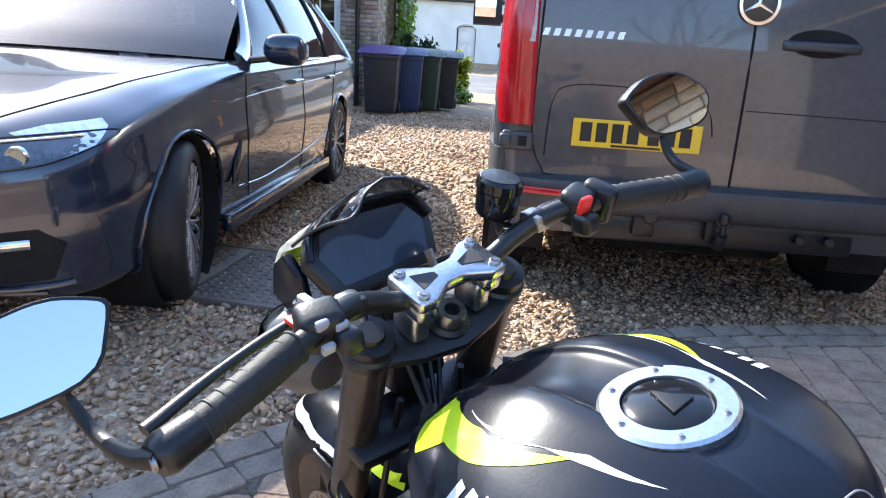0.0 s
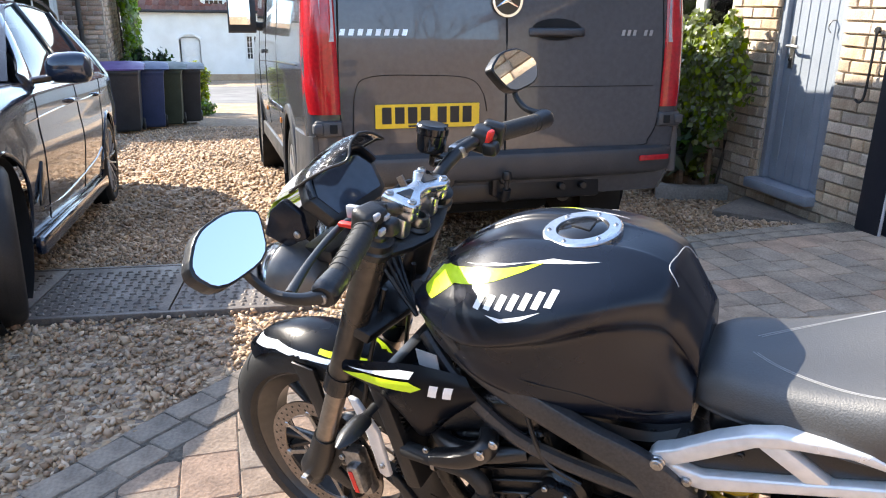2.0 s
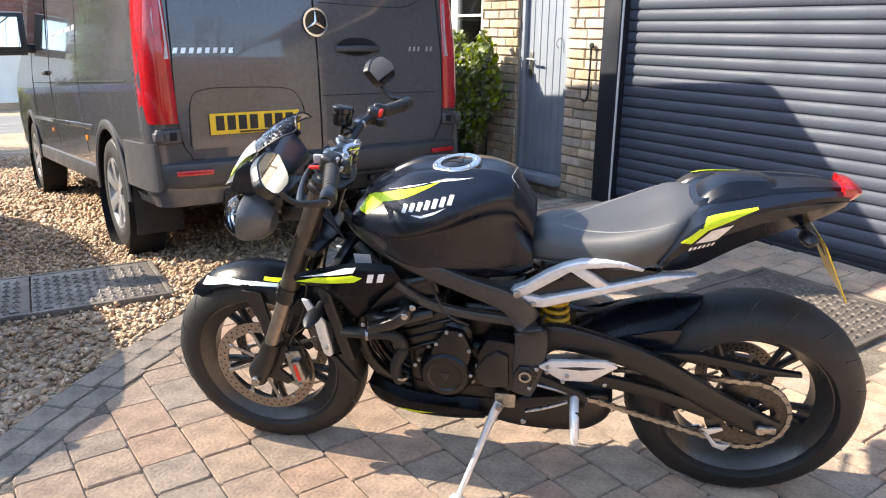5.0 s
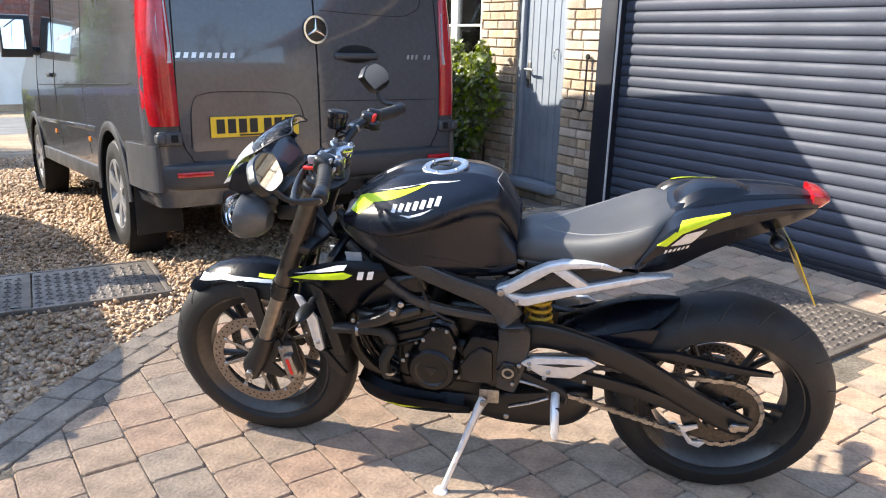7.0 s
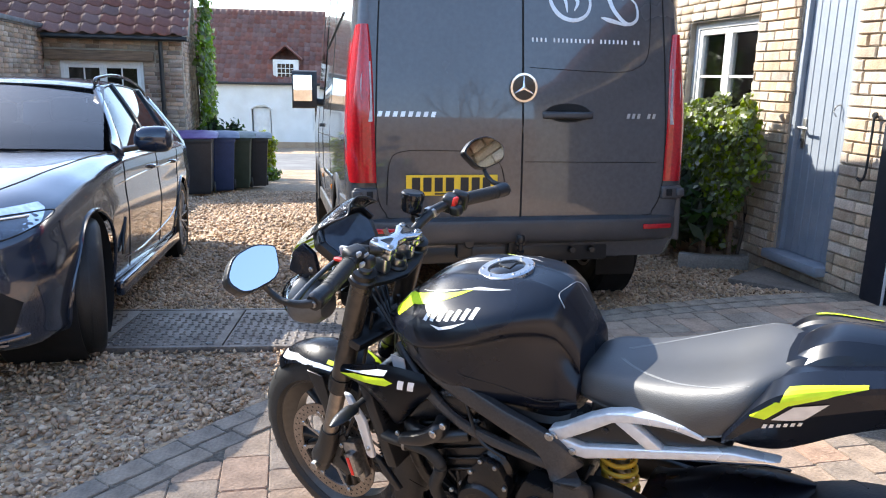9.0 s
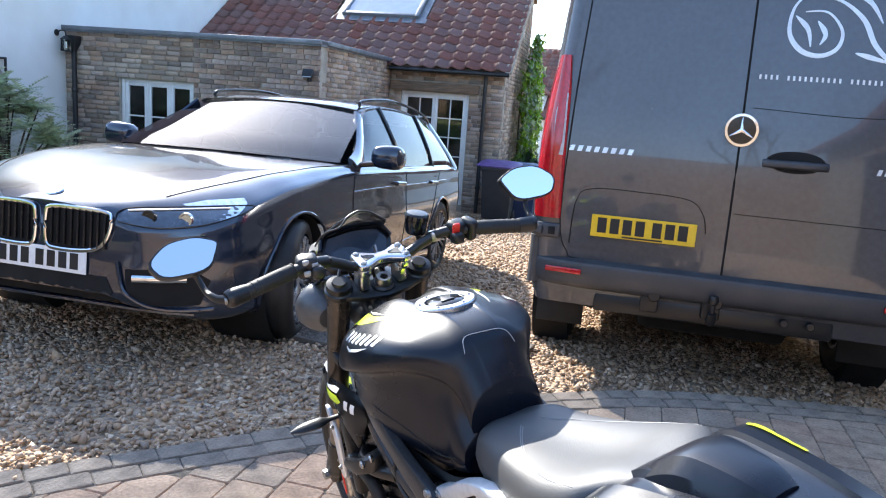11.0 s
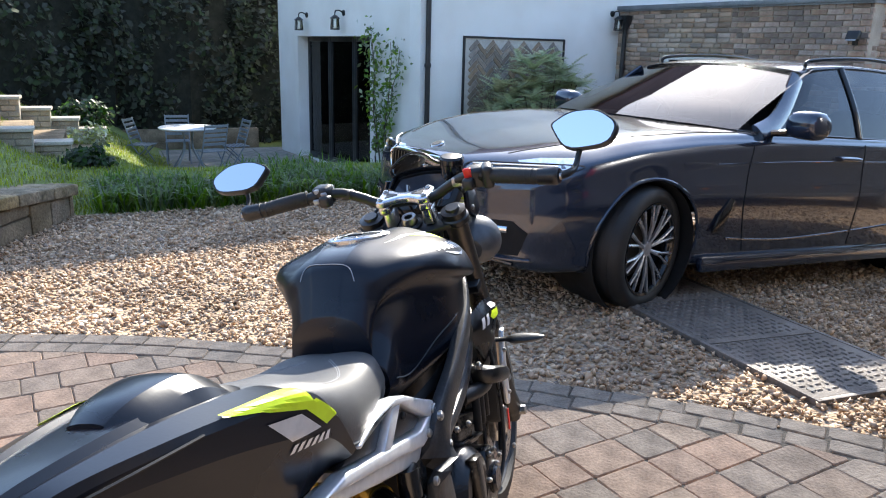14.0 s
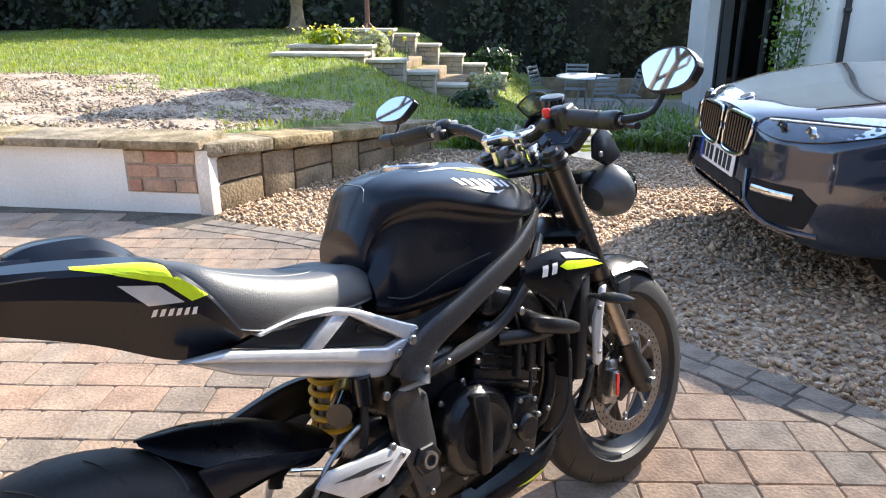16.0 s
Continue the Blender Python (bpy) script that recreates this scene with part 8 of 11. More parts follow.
# cab doors, window, mirror, writing on the flank
for s in (-1, 1):
    def fl(pts, r=0.005, k=5):
        q = cr(pts, k)
        out = []
        for y_, z in q:
            h = vt.ray_cast(Vector((3 * s, y_, z)), Vector((-s, 0, 0)))[0]
            out.append((h.x if h is not None else 0.95 * s, y_, z))
        part("shut_line", tube(out, r, r * 0.6, seg=6, k=1), M_GAPSHADE, van_body)
    fl([(3.05, 0.55), (3.05, 1.0), (3.02, 1.8), (3.0, 2.35)])
    fl([(4.15, 0.80), (4.12, 1.1), (4.1, 1.5), (3.95, 2.2)])
    fl([(1.80, 0.55), (1.80, 1.4), (1.80, 2.35)])
    fl([(0.40, 1.02), (2.0, 1.04), (4.0, 1.06)], 0.006)
    fl([(0.9, 1.80), (1.9, 1.80), (3.0, 1.80)], 0.010)
    win = []
    for y_, z in ((3.12, 1.32), (3.95, 1.34), (4.40, 1.38), (4.15, 1.75), (3.85, 2.02), (3.15, 2.05)):
        h = vt.ray_cast(Vector((3 * s, y_, z)), Vector((-s, 0, 0)))[0]
        win.append((h.x + 0.004 * s if h is not None else 0.95 * s, y_, z))
    bb = bmesh.new()
    bb.faces.new([bb.verts.new(p) for p in win])
    part("cab_window", bb, M_VANGLASS, van, "dark cab window", smooth=0)
    ms = part("door_mirror", surf([[(x * s, 4.05 + y_, z) for y_, z in ((0, 1.32), (0.10, 1.34), (0.13, 1.50), (0.10, 1.66), (0, 1.68), (-0.03, 1.5))] for x in (1.02, 1.06, 1.18, 1.26, 1.28)], 4, 4), M_VANDULL, van, "large dark door mirror")
    part("mirror_glass", box((0.19, 0.004, 0.26), (1.17 * s, 4.012, 1.51), 0.0), M_MIRROR, ms, smooth=0)
    part("mirror_mount", tube([(0.95 * s, 4.1, 1.36), (1.05 * s, 4.08, 1.38)], 0.04, seg=10, k=1), M_VANDULL, ms)
    for i in range(24):
        if i in (3, 14, 20):
            continue
        h = vt.ray_cast(Vector((3 * s, 2.85 - 0.045 * i, 1.40)), Vector((-s, 0, 0)))[0]
        part("address_bar", box((0.003, 0.018, 0.034), (h.x + 0.001 * s, 2.85 - 0.045 * i, 1.40)), M_WHITE, van_body, smooth=0)
    hh = vt.ray_cast(Vector((3 * s, 3.2, 1.12)), Vector((-s, 0, 0)))[0]
    part("door_handle", box((0.03, 0.18, 0.035), (hh.x + 0.014 * s, 3.2, 1.13), 0.012), M_VANDULL, van)
wsn = [(-0.80, 5.42, 1.22), (0.80, 5.42, 1.22), (0.72, 4.40, 2.12), (-0.72, 4.40, 2.12)]
bb = bmesh.new()
bb.faces.new([bb.verts.new((x, y_ + 0.09, z)) for x, y_, z in wsn])
part("windscreen", bb, M_VANGLASS, van, "dark windscreen", smooth=0)

# ---- the estate car: y ahead from its front axle, x to its right, z up from the ground ----
M_CAR = pm("dark_blue_grey_car_paint", (0.017, 0.026, 0.047), 0.2, amt=0.08, bump=0.0, coat=1.0, rvar=0.04, fine=60, scale=1.2, metal=0.3)
M_CARGLASS = glass("car_window", (0.13, 0.16, 0.18), ior=1.6)
M_CARINT = pm("dark_car_interior", (0.02, 0.02, 0.022), 0.8, amt=0.3, bump=0.0)
M_CARRIM = pm("two_tone_alloy", (0.50, 0.50, 0.51), 0.28, metal=0.7, amt=0.2, bump=0.0)
CAR = pose(-1.985, 2.76, -0.03, 4.3, 0, 186.3)
car = thing("estate_car", CAR, "dark blue-grey estate car with chrome twin grille on the gravel", "car")
WB, WR = -2.975, 0.338
# stations along the body: y, half-width, sill z, widest z, shoulder z and x, top edge z and x, centre z
BODY = ((0.875, 0.50, 0.34, 0.46, 0.64, 0.46, 0.70, 0.30, 0.725), (0.80, 0.74, 0.26, 0.48, 0.67, 0.68, 0.735, 0.45, 0.765), (0.66, 0.86, 0.22, 0.50, 0.72, 0.78, 0.785, 0.58, 0.805), (0.45, 0.905, 0.22, 0.54, 0.79, 0.84, 0.845, 0.66, 0.86), (0.10, 0.925, 0.22, 0.57, 0.87, 0.86, 0.915, 0.72, 0.925), (-0.35, 0.930, 0.22, 0.60, 0.92, 0.875, 0.965, 0.76, 0.975), (-0.75, 0.932, 0.22, 0.60, 0.945, 0.885, 0.985, 0.80, 1.0), (-1.3, 0.932, 0.22, 0.60, 0.955, 0.89, 0.985, 0.82, 0.99), (-2.0, 0.932, 0.22, 0.60, 0.965, 0.89, 0.990, 0.83, 0.99), (-2.7, 0.934, 0.22, 0.62, 0.985, 0.885, 1.005, 0.82, 1.005), (-3.3, 0.925, 0.23, 0.66, 1.0, 0.87, 1.02, 0.80, 1.02), (-3.8, 0.895, 0.27, 0.68, 1.0, 0.83, 1.02, 0.74, 1.02), (-4.05, 0.80, 0.36, 0.70, 0.96, 0.72, 0.985, 0.6, 0.99))
bs = np.array(BODY)
ys = np.concatenate([np.linspace(0.875, 0.5, 10), np.linspace(0.46, -4.05, 104)])
dense = np.array([np.interp(ys, bs[::-1, 0], bs[::-1, i]) for i in range(9)]).T
for i in range(1, 9):
    k = np.ones(5) / 5
    dense[2:-2, i] = np.convolve(dense[:, i], k, "valid")
b = bmesh.new()
rows = []
for y, w, zs, zw, zsh, xsh, zt, xt, zc in dense:
    half = [(w * 0.72, zs - 0.02), (w * 0.93, zs), (w * 0.965, zs + 0.10), (w, zw), (w * 0.985, zw + (zsh - zw) * 0.5), (w * 0.975, zsh - 0.045), (xsh, zsh), (xt, zt), (xt * 0.5, zc - 0.006), (0, zc)]
    c = cr(half, 5)
    ring = [(x, y, z) for x, z in c] + [(-x, y, z) for x, z in c[-2::-1]]
    rows.append([b.verts.new(p) for p in ring])
for p, q in zip(rows, rows[1:]):
    for j in range(len(p) - 1):
        b.faces.new((p[j], p[j + 1], q[j + 1], q[j]))
b.faces.new(rows[0])
b.faces.new(rows[-1][::-1])
for v in b.verts:
    if abs(v.co.x) > 0.6:
        for ya in (0.0, WB):
            d = math.hypot(v.co.y - ya, v.co.z - WR)
            if 0.335 < d < 0.41 and v.co.z > 0.2:
                v.co.y, v.co.z = ya + (v.co.y - ya) * 0.375 / d, WR + (v.co.z - WR) * 0.375 / d
dead = [f for f in b.faces if abs(f.calc_center_median().x) > 0.6 and min(math.hypot(f.calc_center_median().y - ya, f.calc_center_median().z - WR) for ya in (0.0, WB)) < 0.37]
bmesh.ops.delete(b, geom=dead, context="FACES")
car_body = part("body", b, M_CAR, car, "dark metallic car body", smooth=0.9)
cbt = tree_of(car_body)


def on_side(y, z, s, lift=0.0):
    h = cbt.ray_cast(Vector((3 * s, y, z)), Vector((-s, 0, 0)))[0]
    return Vector((h.x + lift * s, y, z)) if h is not None else Vector((0.92 * s, y, z))


def on_front(x, z, lift=0.0):
    h = cbt.ray_cast(Vector((x, 4, z)), Vector((0, -1, 0)))[0]
    return Vector((x, h.y + lift, z)) if h is not None else Vector((x, 0.8, z))


def on_top(x, y, lift=0.0):
    h = cbt.ray_cast(Vector((x, y, 3)), Vector((0, 0, -1)))[0]
    return Vector((x, y, h.z + lift)) if h is not None else Vector((x, y, 0.9))


def front_patch(poly, s, lift):
    """A thin skin over part of the car's nose."""
    q = bmesh.new()
    q.faces.new([q.verts.new((x * s, 0, z)) for x, z in poly])
    bmesh.ops.triangulate(q, faces=q.faces[:])
    for _ in range(5):
        bmesh.ops.subdivide_edges(q, edges=[e for e in q.edges if e.calc_length() > 0.03], cuts=1)
        bmesh.ops.triangulate(q, faces=q.faces[:])
    for v in q.verts:
        v.co = on_front(v.co.x, v.co.z, lift)
    return q


# glasshouse: roof, pillars and panes between belt and roof
ROOFY = ((-0.62, 0.985, 0.70), (-1.0, 1.19, 0.665), (-1.42, 1.385, 0.62), (-1.75, 1.445, 0.60), (-2.3, 1.468, 0.60), (-2.9, 1.455, 0.595), (-3.4, 1.42, 0.575), (-3.72, 1.375, 0.545))


def roof_at(y):
    r = np.array(ROOFY)[::-1]
    return float(np.interp(y, r[:, 0], r[:, 1])), float(np.interp(y, r[:, 0], r[:, 2]))


rf = []
for y in (-1.40, -1.6, -2.0, -2.5, -3.0, -3.4, -3.74):
    z, w = roof_at(y)
    rf.append([(-w - 0.03, y, z - 0.035), (-w, y, z - 0.008), (-w * 0.6, y, z + 0.016), (0, y, z + 0.024), (w * 0.6, y, z + 0.016), (w, y, z - 0.008), (w + 0.03, y, z - 0.035)])
b = surf(rf, 4, 4, closed=False)
bmesh.ops.solidify(b, geom=b.faces[:], thickness=0.02)
part("roof", b, M_CAR, car, "dark car roof")
ws = []
for u in np.linspace(0, 1, 6):
    y = -0.60 - 0.82 * u
    z = 1.0 + 0.40 * u ** 0.92
    w = 0.815 - 0.155 * u
    ws.append([(w * k, y - 0.09 * k * k, z - 0.01 * k * k) for k in (-1, -0.7, -0.35, 0, 0.35, 0.7, 1)])
wb = surf(ws, 3, 3, closed=False)
wb.normal_update()
if sum(f.normal.z for f in wb.faces) < 0:
    bmesh.ops.reverse_faces(wb, faces=wb.faces[:])
part("windscreen", wb, M_CARGLASS, car, "car windscreen", smooth=2)


def side_pt(y, u, s):
    """A spot on the side glazing: u from belt to roof edge."""
    z1, w1 = roof_at(y)
    z0, w0 = 0.985, 0.865
    z1 -= 0.03
    return (s * (w0 + (w1 + 0.03 - w0) * u ** 1.25), y, z0 + (z1 - z0) * u)


def pane(ya0, ya1, yb0, yb1, s, m_, name, par, label=""):
    g = [[side_pt(ya0 + (yb0 - ya0) * u + ((ya1 + (yb1 - ya1) * u) - (ya0 + (yb0 - ya0) * u)) * v, u, s) for v in (0, 0.33, 0.66, 1)] for u in (0.02, 0.35, 0.7, 0.98)]
    return part(name, surf(g, 3, 3, closed=False), m_, par, label, smooth=2)


M_TRIM = pm("gloss_black_trim", (0.01, 0.01, 0.011), 0.15, amt=0.1, bump=0.0)
for s in (-1, 1):
    pane(-0.86, -1.78, -1.36, -1.80, s, M_CARGLASS, "front_window", car, "side window")
    pane(-1.86, -2.70, -1.88, -2.78, s, M_CARGLASS, "rear_window", car, "side window")
    pane(-2.76, -3.55, -2.86, -3.30, s, M_CARGLASS, "quarter_window", car, "side window")
    for ya, yb, w in ((-0.80, -1.36, 0.055), (-1.82, -1.84, 0.030), (-2.73, -2.82, 0.025), (-3.62, -3.38, 0.07)):
        pts = [side_pt(ya + (yb - ya) * u, u, s) for u in (0, 0.33, 0.66, 1)]
        part("pillar", tube(pts, 0.020, w, seg=8, k=3, up=(0, 1, 0)), M_CAR if w > 0.03 else M_TRIM, car, "window pillar")
    part("window_trim", tube([side_pt(y, 0.0, s) for y in (-0.78, -1.3, -2.0, -2.7, -3.3, -3.58)], 0.006, 0.010, seg=6, k=4), M_TRIM, car, "black window trim")
    part("roof_rail", tube([(s * (roof_at(y)[1] - 0.01), y, roof_at(y)[0] + dz) for y, dz in ((-1.5, 0.0), (-1.58, 0.035), (-2.2, 0.045), (-2.9, 0.045), (-3.45, 0.04), (-3.55, 0.0))], 0.012, 0.012, seg=8, k=5), M_TRIM, car, "black roof rail")
    # shut lines, handles, sills, arch lips
    for pts in (((-0.80, 0.30), (-0.70, 0.60), (-0.74, 0.92)), ((-1.86, 0.30), (-1.84, 0.60), (-1.84, 0.95)), ((-2.55, 0.38), (-2.62, 0.62), (-2.86, 0.97)), ((-0.75, 0.27), (-1.8, 0.27), (-2.55, 0.30))):
        part("shut_line", tube([on_side(y, z, s, 0.0005) for y, z in cr(pts, 8)], 0.0035, 0.0035, seg=5, k=1), M_GAPSHADE, car_body)
    for y in (-1.66, -2.60):
        hb = surf([[(on_side(y + d, 0.86 + z * q, s, o).x, y + d, 0.86 + z * q) for z, o in ((0.014, 0.002), (0.010, 0.03), (-0.008, 0.032), (-0.014, 0.002))] for d, q in ((-0.11, 0.5), (-0.09, 1), (0, 1.1), (0.09, 1), (0.11, 0.5))], 4, 3)
        part("door_handle", hb, M_CAR, car, "door handle")
    part("character_crease", tube([on_side(y, z, s, -0.002) for y, z in cr([(-0.45, 0.80), (-1.2, 0.83), (-2.2, 0.85), (-3.1, 0.88)], 14)], 0.006, 0.006, seg=6, k=1), M_CAR, car_body)
    part("sill_crease", tube([on_side(y, z, s, -0.001) for y, z in cr([(-0.62, 0.38), (-1.2, 0.36), (-2.2, 0.42), (-2.55, 0.48)], 14)], 0.008, 0.008, seg=6, k=1), M_CAR, car_body)
    part("sill", box((0.05, 2.15, 0.09), (0.915 * s, -1.5, 0.235), 0.02), M_CAR, car, "side skirt")
    vent = part("side_vent", slab([(-0.47, 0.42), (-0.55, 0.42), (-0.62, 0.60), (-0.58, 0.62), (-0.50, 0.52)], 0.925 * s, 0.938 * s, "YZ", bev=0.003), M_TRIM, car, "black side vent")
    for ya in (0.0, WB):
        pts = [on_side(ya + 0.378 * math.cos(radians(a)), WR + 0.378 * math.sin(radians(a)), s, 0.001) for a in range(-12, 193, 9)]
        part("arch_lip", tube(pts, 0.010, 0.010, seg=8, k=1), M_CAR, car, "wheel arch lip")
        # near-black here too, for the shade in the car's wheel wells
        part("arch_liner", lathe([(0.37, -0.10), (0.37, 0.26), (0.0, 0.26), (0, 0.255), (0.365, 0.255), (0.365, -0.10)], 40, Matrix.Translation((0.80 * s, ya, WR)) @ pose(0, 0, 0, 0, -90 * s), closed=True), M_GAPSHADE, car)
        road_wheel(car, "wheel", (0.805 * s, ya, WR), WR, 0.245, 0.248, M_CARRIM, 10, 15 if ya == 0 else 0, s, "low tyre on a two-tone multi-spoke alloy", 0.13)
    # mirror
    mh = surf([[(s * (0.93 + x), -0.98 + y, 1.04 + z) for y, z in ((0.07 * q, 0.0), (0.05 * q, 0.075 * q), (-0.05, 0.08 * q), (-0.07, 0.0), (-0.05, -0.06 * q), (0.04 * q, -0.06 * q))] for x, q in ((0.0, 0.4), (0.03, 0.9), (0.12, 1.05), (0.19, 0.95), (0.215, 0.5))], 4, 4)
    mr = part("door_mirror", mh, M_CAR, car, "car door mirror")
    part("mirror_glass", box((0.16, 0.004, 0.11), (s * 1.03, -1.052, 1.045), 0.0), M_MIRROR, mr, smooth=0)
    part("mirror_mount", tube([(s * 0.86, -0.92, 0.985), (s * 0.95, -0.95, 1.0)], 0.03, 0.02, seg=8, k=1), M_TRIM, mr)
    # headlamp laid on the wing
    hp = [(0.400, 0.672), (0.415, 0.722), (0.60, 0.744), (0.80, 0.764), (0.866, 0.764), (0.845, 0.722), (0.76, 0.676), (0.62, 0.652), (0.50, 0.654)]
    bb = bmesh.new()
    bb.faces.new([bb.verts.new((x * s, 0, z)) for x, z in hp])
    bmesh.ops.triangulate(bb, faces=bb.faces[:])
    for _ in range(4):
        bmesh.ops.subdivide_edges(bb, edges=[e for e in bb.edges if e.calc_length() > 0.03], cuts=1)
        bmesh.ops.triangulate(bb, faces=bb.faces[:])
    for v in bb.verts:
        v.co = on_front(v.co.x, v.co.z, 0.004)
    hl = part("headlamp", bb, pm("smoky_lamp_inside", (0.10, 0.115, 0.135), 0.10, metal=0.6, scale=14, amt=0.35, bump=0.0, coat=1.0), car, "slim headlamp unit", smooth=2)
    edge = cr([(x * s, z) for x, z in hp], 5, True)
    sq = bmesh.new()
    sq.faces.new([sq.verts.new((0, y, z)) for y, z in ((0.70, 0.685), (0.69, 0.758), (0.60, 0.782), (0.46, 0.800), (0.48, 0.778), (0.58, 0.725))])
    bmesh.ops.triangulate(sq, faces=sq.faces[:])
    for _ in range(4):
        bmesh.ops.subdivide_edges(sq, edges=[e for e in sq.edges if e.calc_length() > 0.03], cuts=1)
        bmesh.ops.triangulate(sq, faces=sq.faces[:])
    for v in sq.verts:
        v.co = on_side(v.co.y, v.co.z, s, 0.004)
    part("lamp_side", sq, M_REFLECTOR, hl, "bright side of the headlamp", smooth=2)
    part("headlamp_bezel", tube([on_front(x, z, 0.006) for x, z in edge], 0.003, 0.003, seg=6, k=1), M_TRIM, hl)
    for x in (0.53, 0.68):
        c = on_front(x * s, 0.692, 0.010)
        part("projector", lathe([(0, 0.002), (0.024, 0.002), (0.027, 0.006), (0.034, 0.006), (0.036, 0.0), (0.036, -0.012), (0, -0.012)], 24, Matrix.Translation(c + Vector((0, -0.006, 0))) @ pose(0, 0, 0, -90)), M_GLOSSBLACK if x < 0.6 else M_REFLECTOR, hl, "ringed projector lens")
    part("light_bar", tube([on_front(x * s, z, 0.010) for x, z in cr([(0.43, 0.716), (0.62, 0.736), (0.80, 0.754)], 8)], 0.005, 0.004, seg=6, k=1), M_WHITE, hl)
    # kidney grille half
    kd = cr([(0.035, 0.53), (0.03, 0.66), (0.06, 0.70), (0.22, 0.705), (0.355, 0.695), (0.385, 0.655), (0.35, 0.56), (0.27, 0.515), (0.10, 0.505)], 4, True)
    gr_ = tube([on_front(x * s, z, 0.012) for x, z in list(kd) + [kd[0]]], 0.007, 0.010, seg=8, k=1)
    kg = part("grille_surround", gr_, M_CHROME, car, "chrome kidney grille surround")
    # near-black skin paints the shade behind the slats
    bb = front_patch([tuple(k) for k in kd], s, 0.003)
    part("grille_back", bb, M_GAPSHADE, kg, smooth=0)
    for i in range(9):
        x = 0.065 + 0.036 * i
        part("grille_slat", tube([on_front(x * s, z, 0.010) for z in np.linspace(0.53, 0.69, 5)], 0.005, 0.012, seg=6, k=1, up=(0, 1, 0)), M_TRIM, kg)
    # lower intake and lamp strip
    # no opening is cut; the intake's shade is a near-black skin
    bb = front_patch(((0.46, 0.45), (0.74, 0.47), (0.80, 0.42), (0.76, 0.30), (0.56, 0.285), (0.47, 0.33)), s, 0.004)
    it = part("corner_intake", bb, M_GAPSHADE, car, "dark corner intake", smooth=2)
    part("fog_lamp_strip", tube([on_front(x * s, z, 0.014) for x, z in cr([(0.50, 0.412), (0.62, 0.418), (0.72, 0.424)], 5)], 0.006, 0.016, seg=6, k=1), M_REFLECTOR, it, "bright fog lamp strip")
    part("intake_blade", tube([on_front(x * s, z, 0.010) for x, z in cr([(0.42, 0.48), (0.47, 0.34), (0.60, 0.275), (0.80, 0.28)], 8)], 0.012, 0.010, seg=8, k=1), M_CAR, it)
# the centre intake's shade is painted the same way, on the nose skin
bb = front_patch(((-0.40, 0.33), (-0.36, 0.40), (0.36, 0.40), (0.40, 0.33), (0.34, 0.27), (-0.34, 0.27)), 1, 0.004)
part("centre_intake", bb, M_GAPSHADE, car, "dark centre intake", smooth=0)
part("front_lip", tube([on_front(x, 0.255, 0.006) for x in np.linspace(-0.74, 0.74, 15)], 0.016, 0.012, seg=8, k=1), M_CAR, car, "front splitter lip")
c = on_front(0, 0.455, 0.012)
cp = part("number_plate", box((0.52, 0.006, 0.111), c, 0.002), M_WHITEPLATE, car, "white number plate with dark bars", smooth=0)
for i in range(7):
    part("plate_bar", box((0.044, 0.002, 0.076), c + Vector((-0.195 + 0.0635 * i + (0.02 if i > 3 else 0), 0.004, 0.0))), M_PLATEINK, cp, smooth=0)
part("plate_band", box((0.036, 0.002, 0.105), c + Vector((0.238, 0.004, 0))), pm("blue_band", (0.02, 0.06, 0.4), 0.4, bump=0.0), cp, smooth=0)
c = on_top(0, 0.80, 0.004)
bd = part("maker_badge", disc(0.041, 0.012, c, (0, 0.45, 0.9), 32, 0.004), M_CHROME, car, "round badge with a chrome ring")
part("badge_face", disc(0.031, 0.013, c + Vector((0, 0.001, 0.001)), (0, 0.45, 0.9), 28, 0.002), M_PLATEINK, bd)
for x0, pts in ((1, ((0.60, 0.70), (0.42, 0.30), (0.40, -0.15), (0.52, -0.55))), (-1, ((0.60, 0.70), (0.42, 0.30), (0.40, -0.15), (0.52, -0.55)))):
    part("shut_line", tube([on_top(x * x0, y, 0.0) for x, y in cr([(0.52, 0.68), (0.66, 0.40), (0.75, 0.05), (0.80, -0.35), (0.83, -0.66)], 10)], 0.0035, 0.0035, seg=5, k=1), M_GAPSHADE, car_body)
part("tailgate_glass", surf([[(w * k, y - 0.04 * (1 - k * k), z) for k in (-1, -0.5, 0, 0.5, 1)] for y, z, w in ((-3.74, 1.36, 0.54), (-3.95, 1.16, 0.62), (-4.02, 1.02, 0.66))], 3, 3, closed=False), M_CARGLASS, car, smooth=2)
# inside: dash, seats
part("dashboard", box((1.35, 0.35, 0.22), (0, -0.98, 0.90), 0.06), M_CARINT, car)
part("cabin_floor", box((1.5, 2.7, 0.1), (0, -2.3, 0.6), 0.02), M_CARINT, car)
for x in (-0.37, 0.37):
    for y in (-1.75, -2.65):
        sb = part("seat", surf([[(x + k * w, y + dy, z) for k, dy in ((-1, 0), (-0.8, 0.08), (0.8, 0.08), (1, 0), (0.8, -0.08), (-0.8, -0.08))] for w, z in ((0.24, 0.62), (0.25, 0.9), (0.22, 1.12), (0.12, 1.16))], 3, 3), M_CARINT, car, "dark car seat")
        part("headrest", box((0.24, 0.10, 0.16), (x, y, 1.24), 0.05, 3), M_CARINT, sb)
part("steering_wheel", lathe([(0.165, -0.012), (0.185, -0.012), (0.185, 0.012), (0.165, 0.012)], 32, Matrix.Translation((0.37, -1.25, 0.98)) @ pose(0, 0, 0, 65), closed=True), M_CARINT, car)

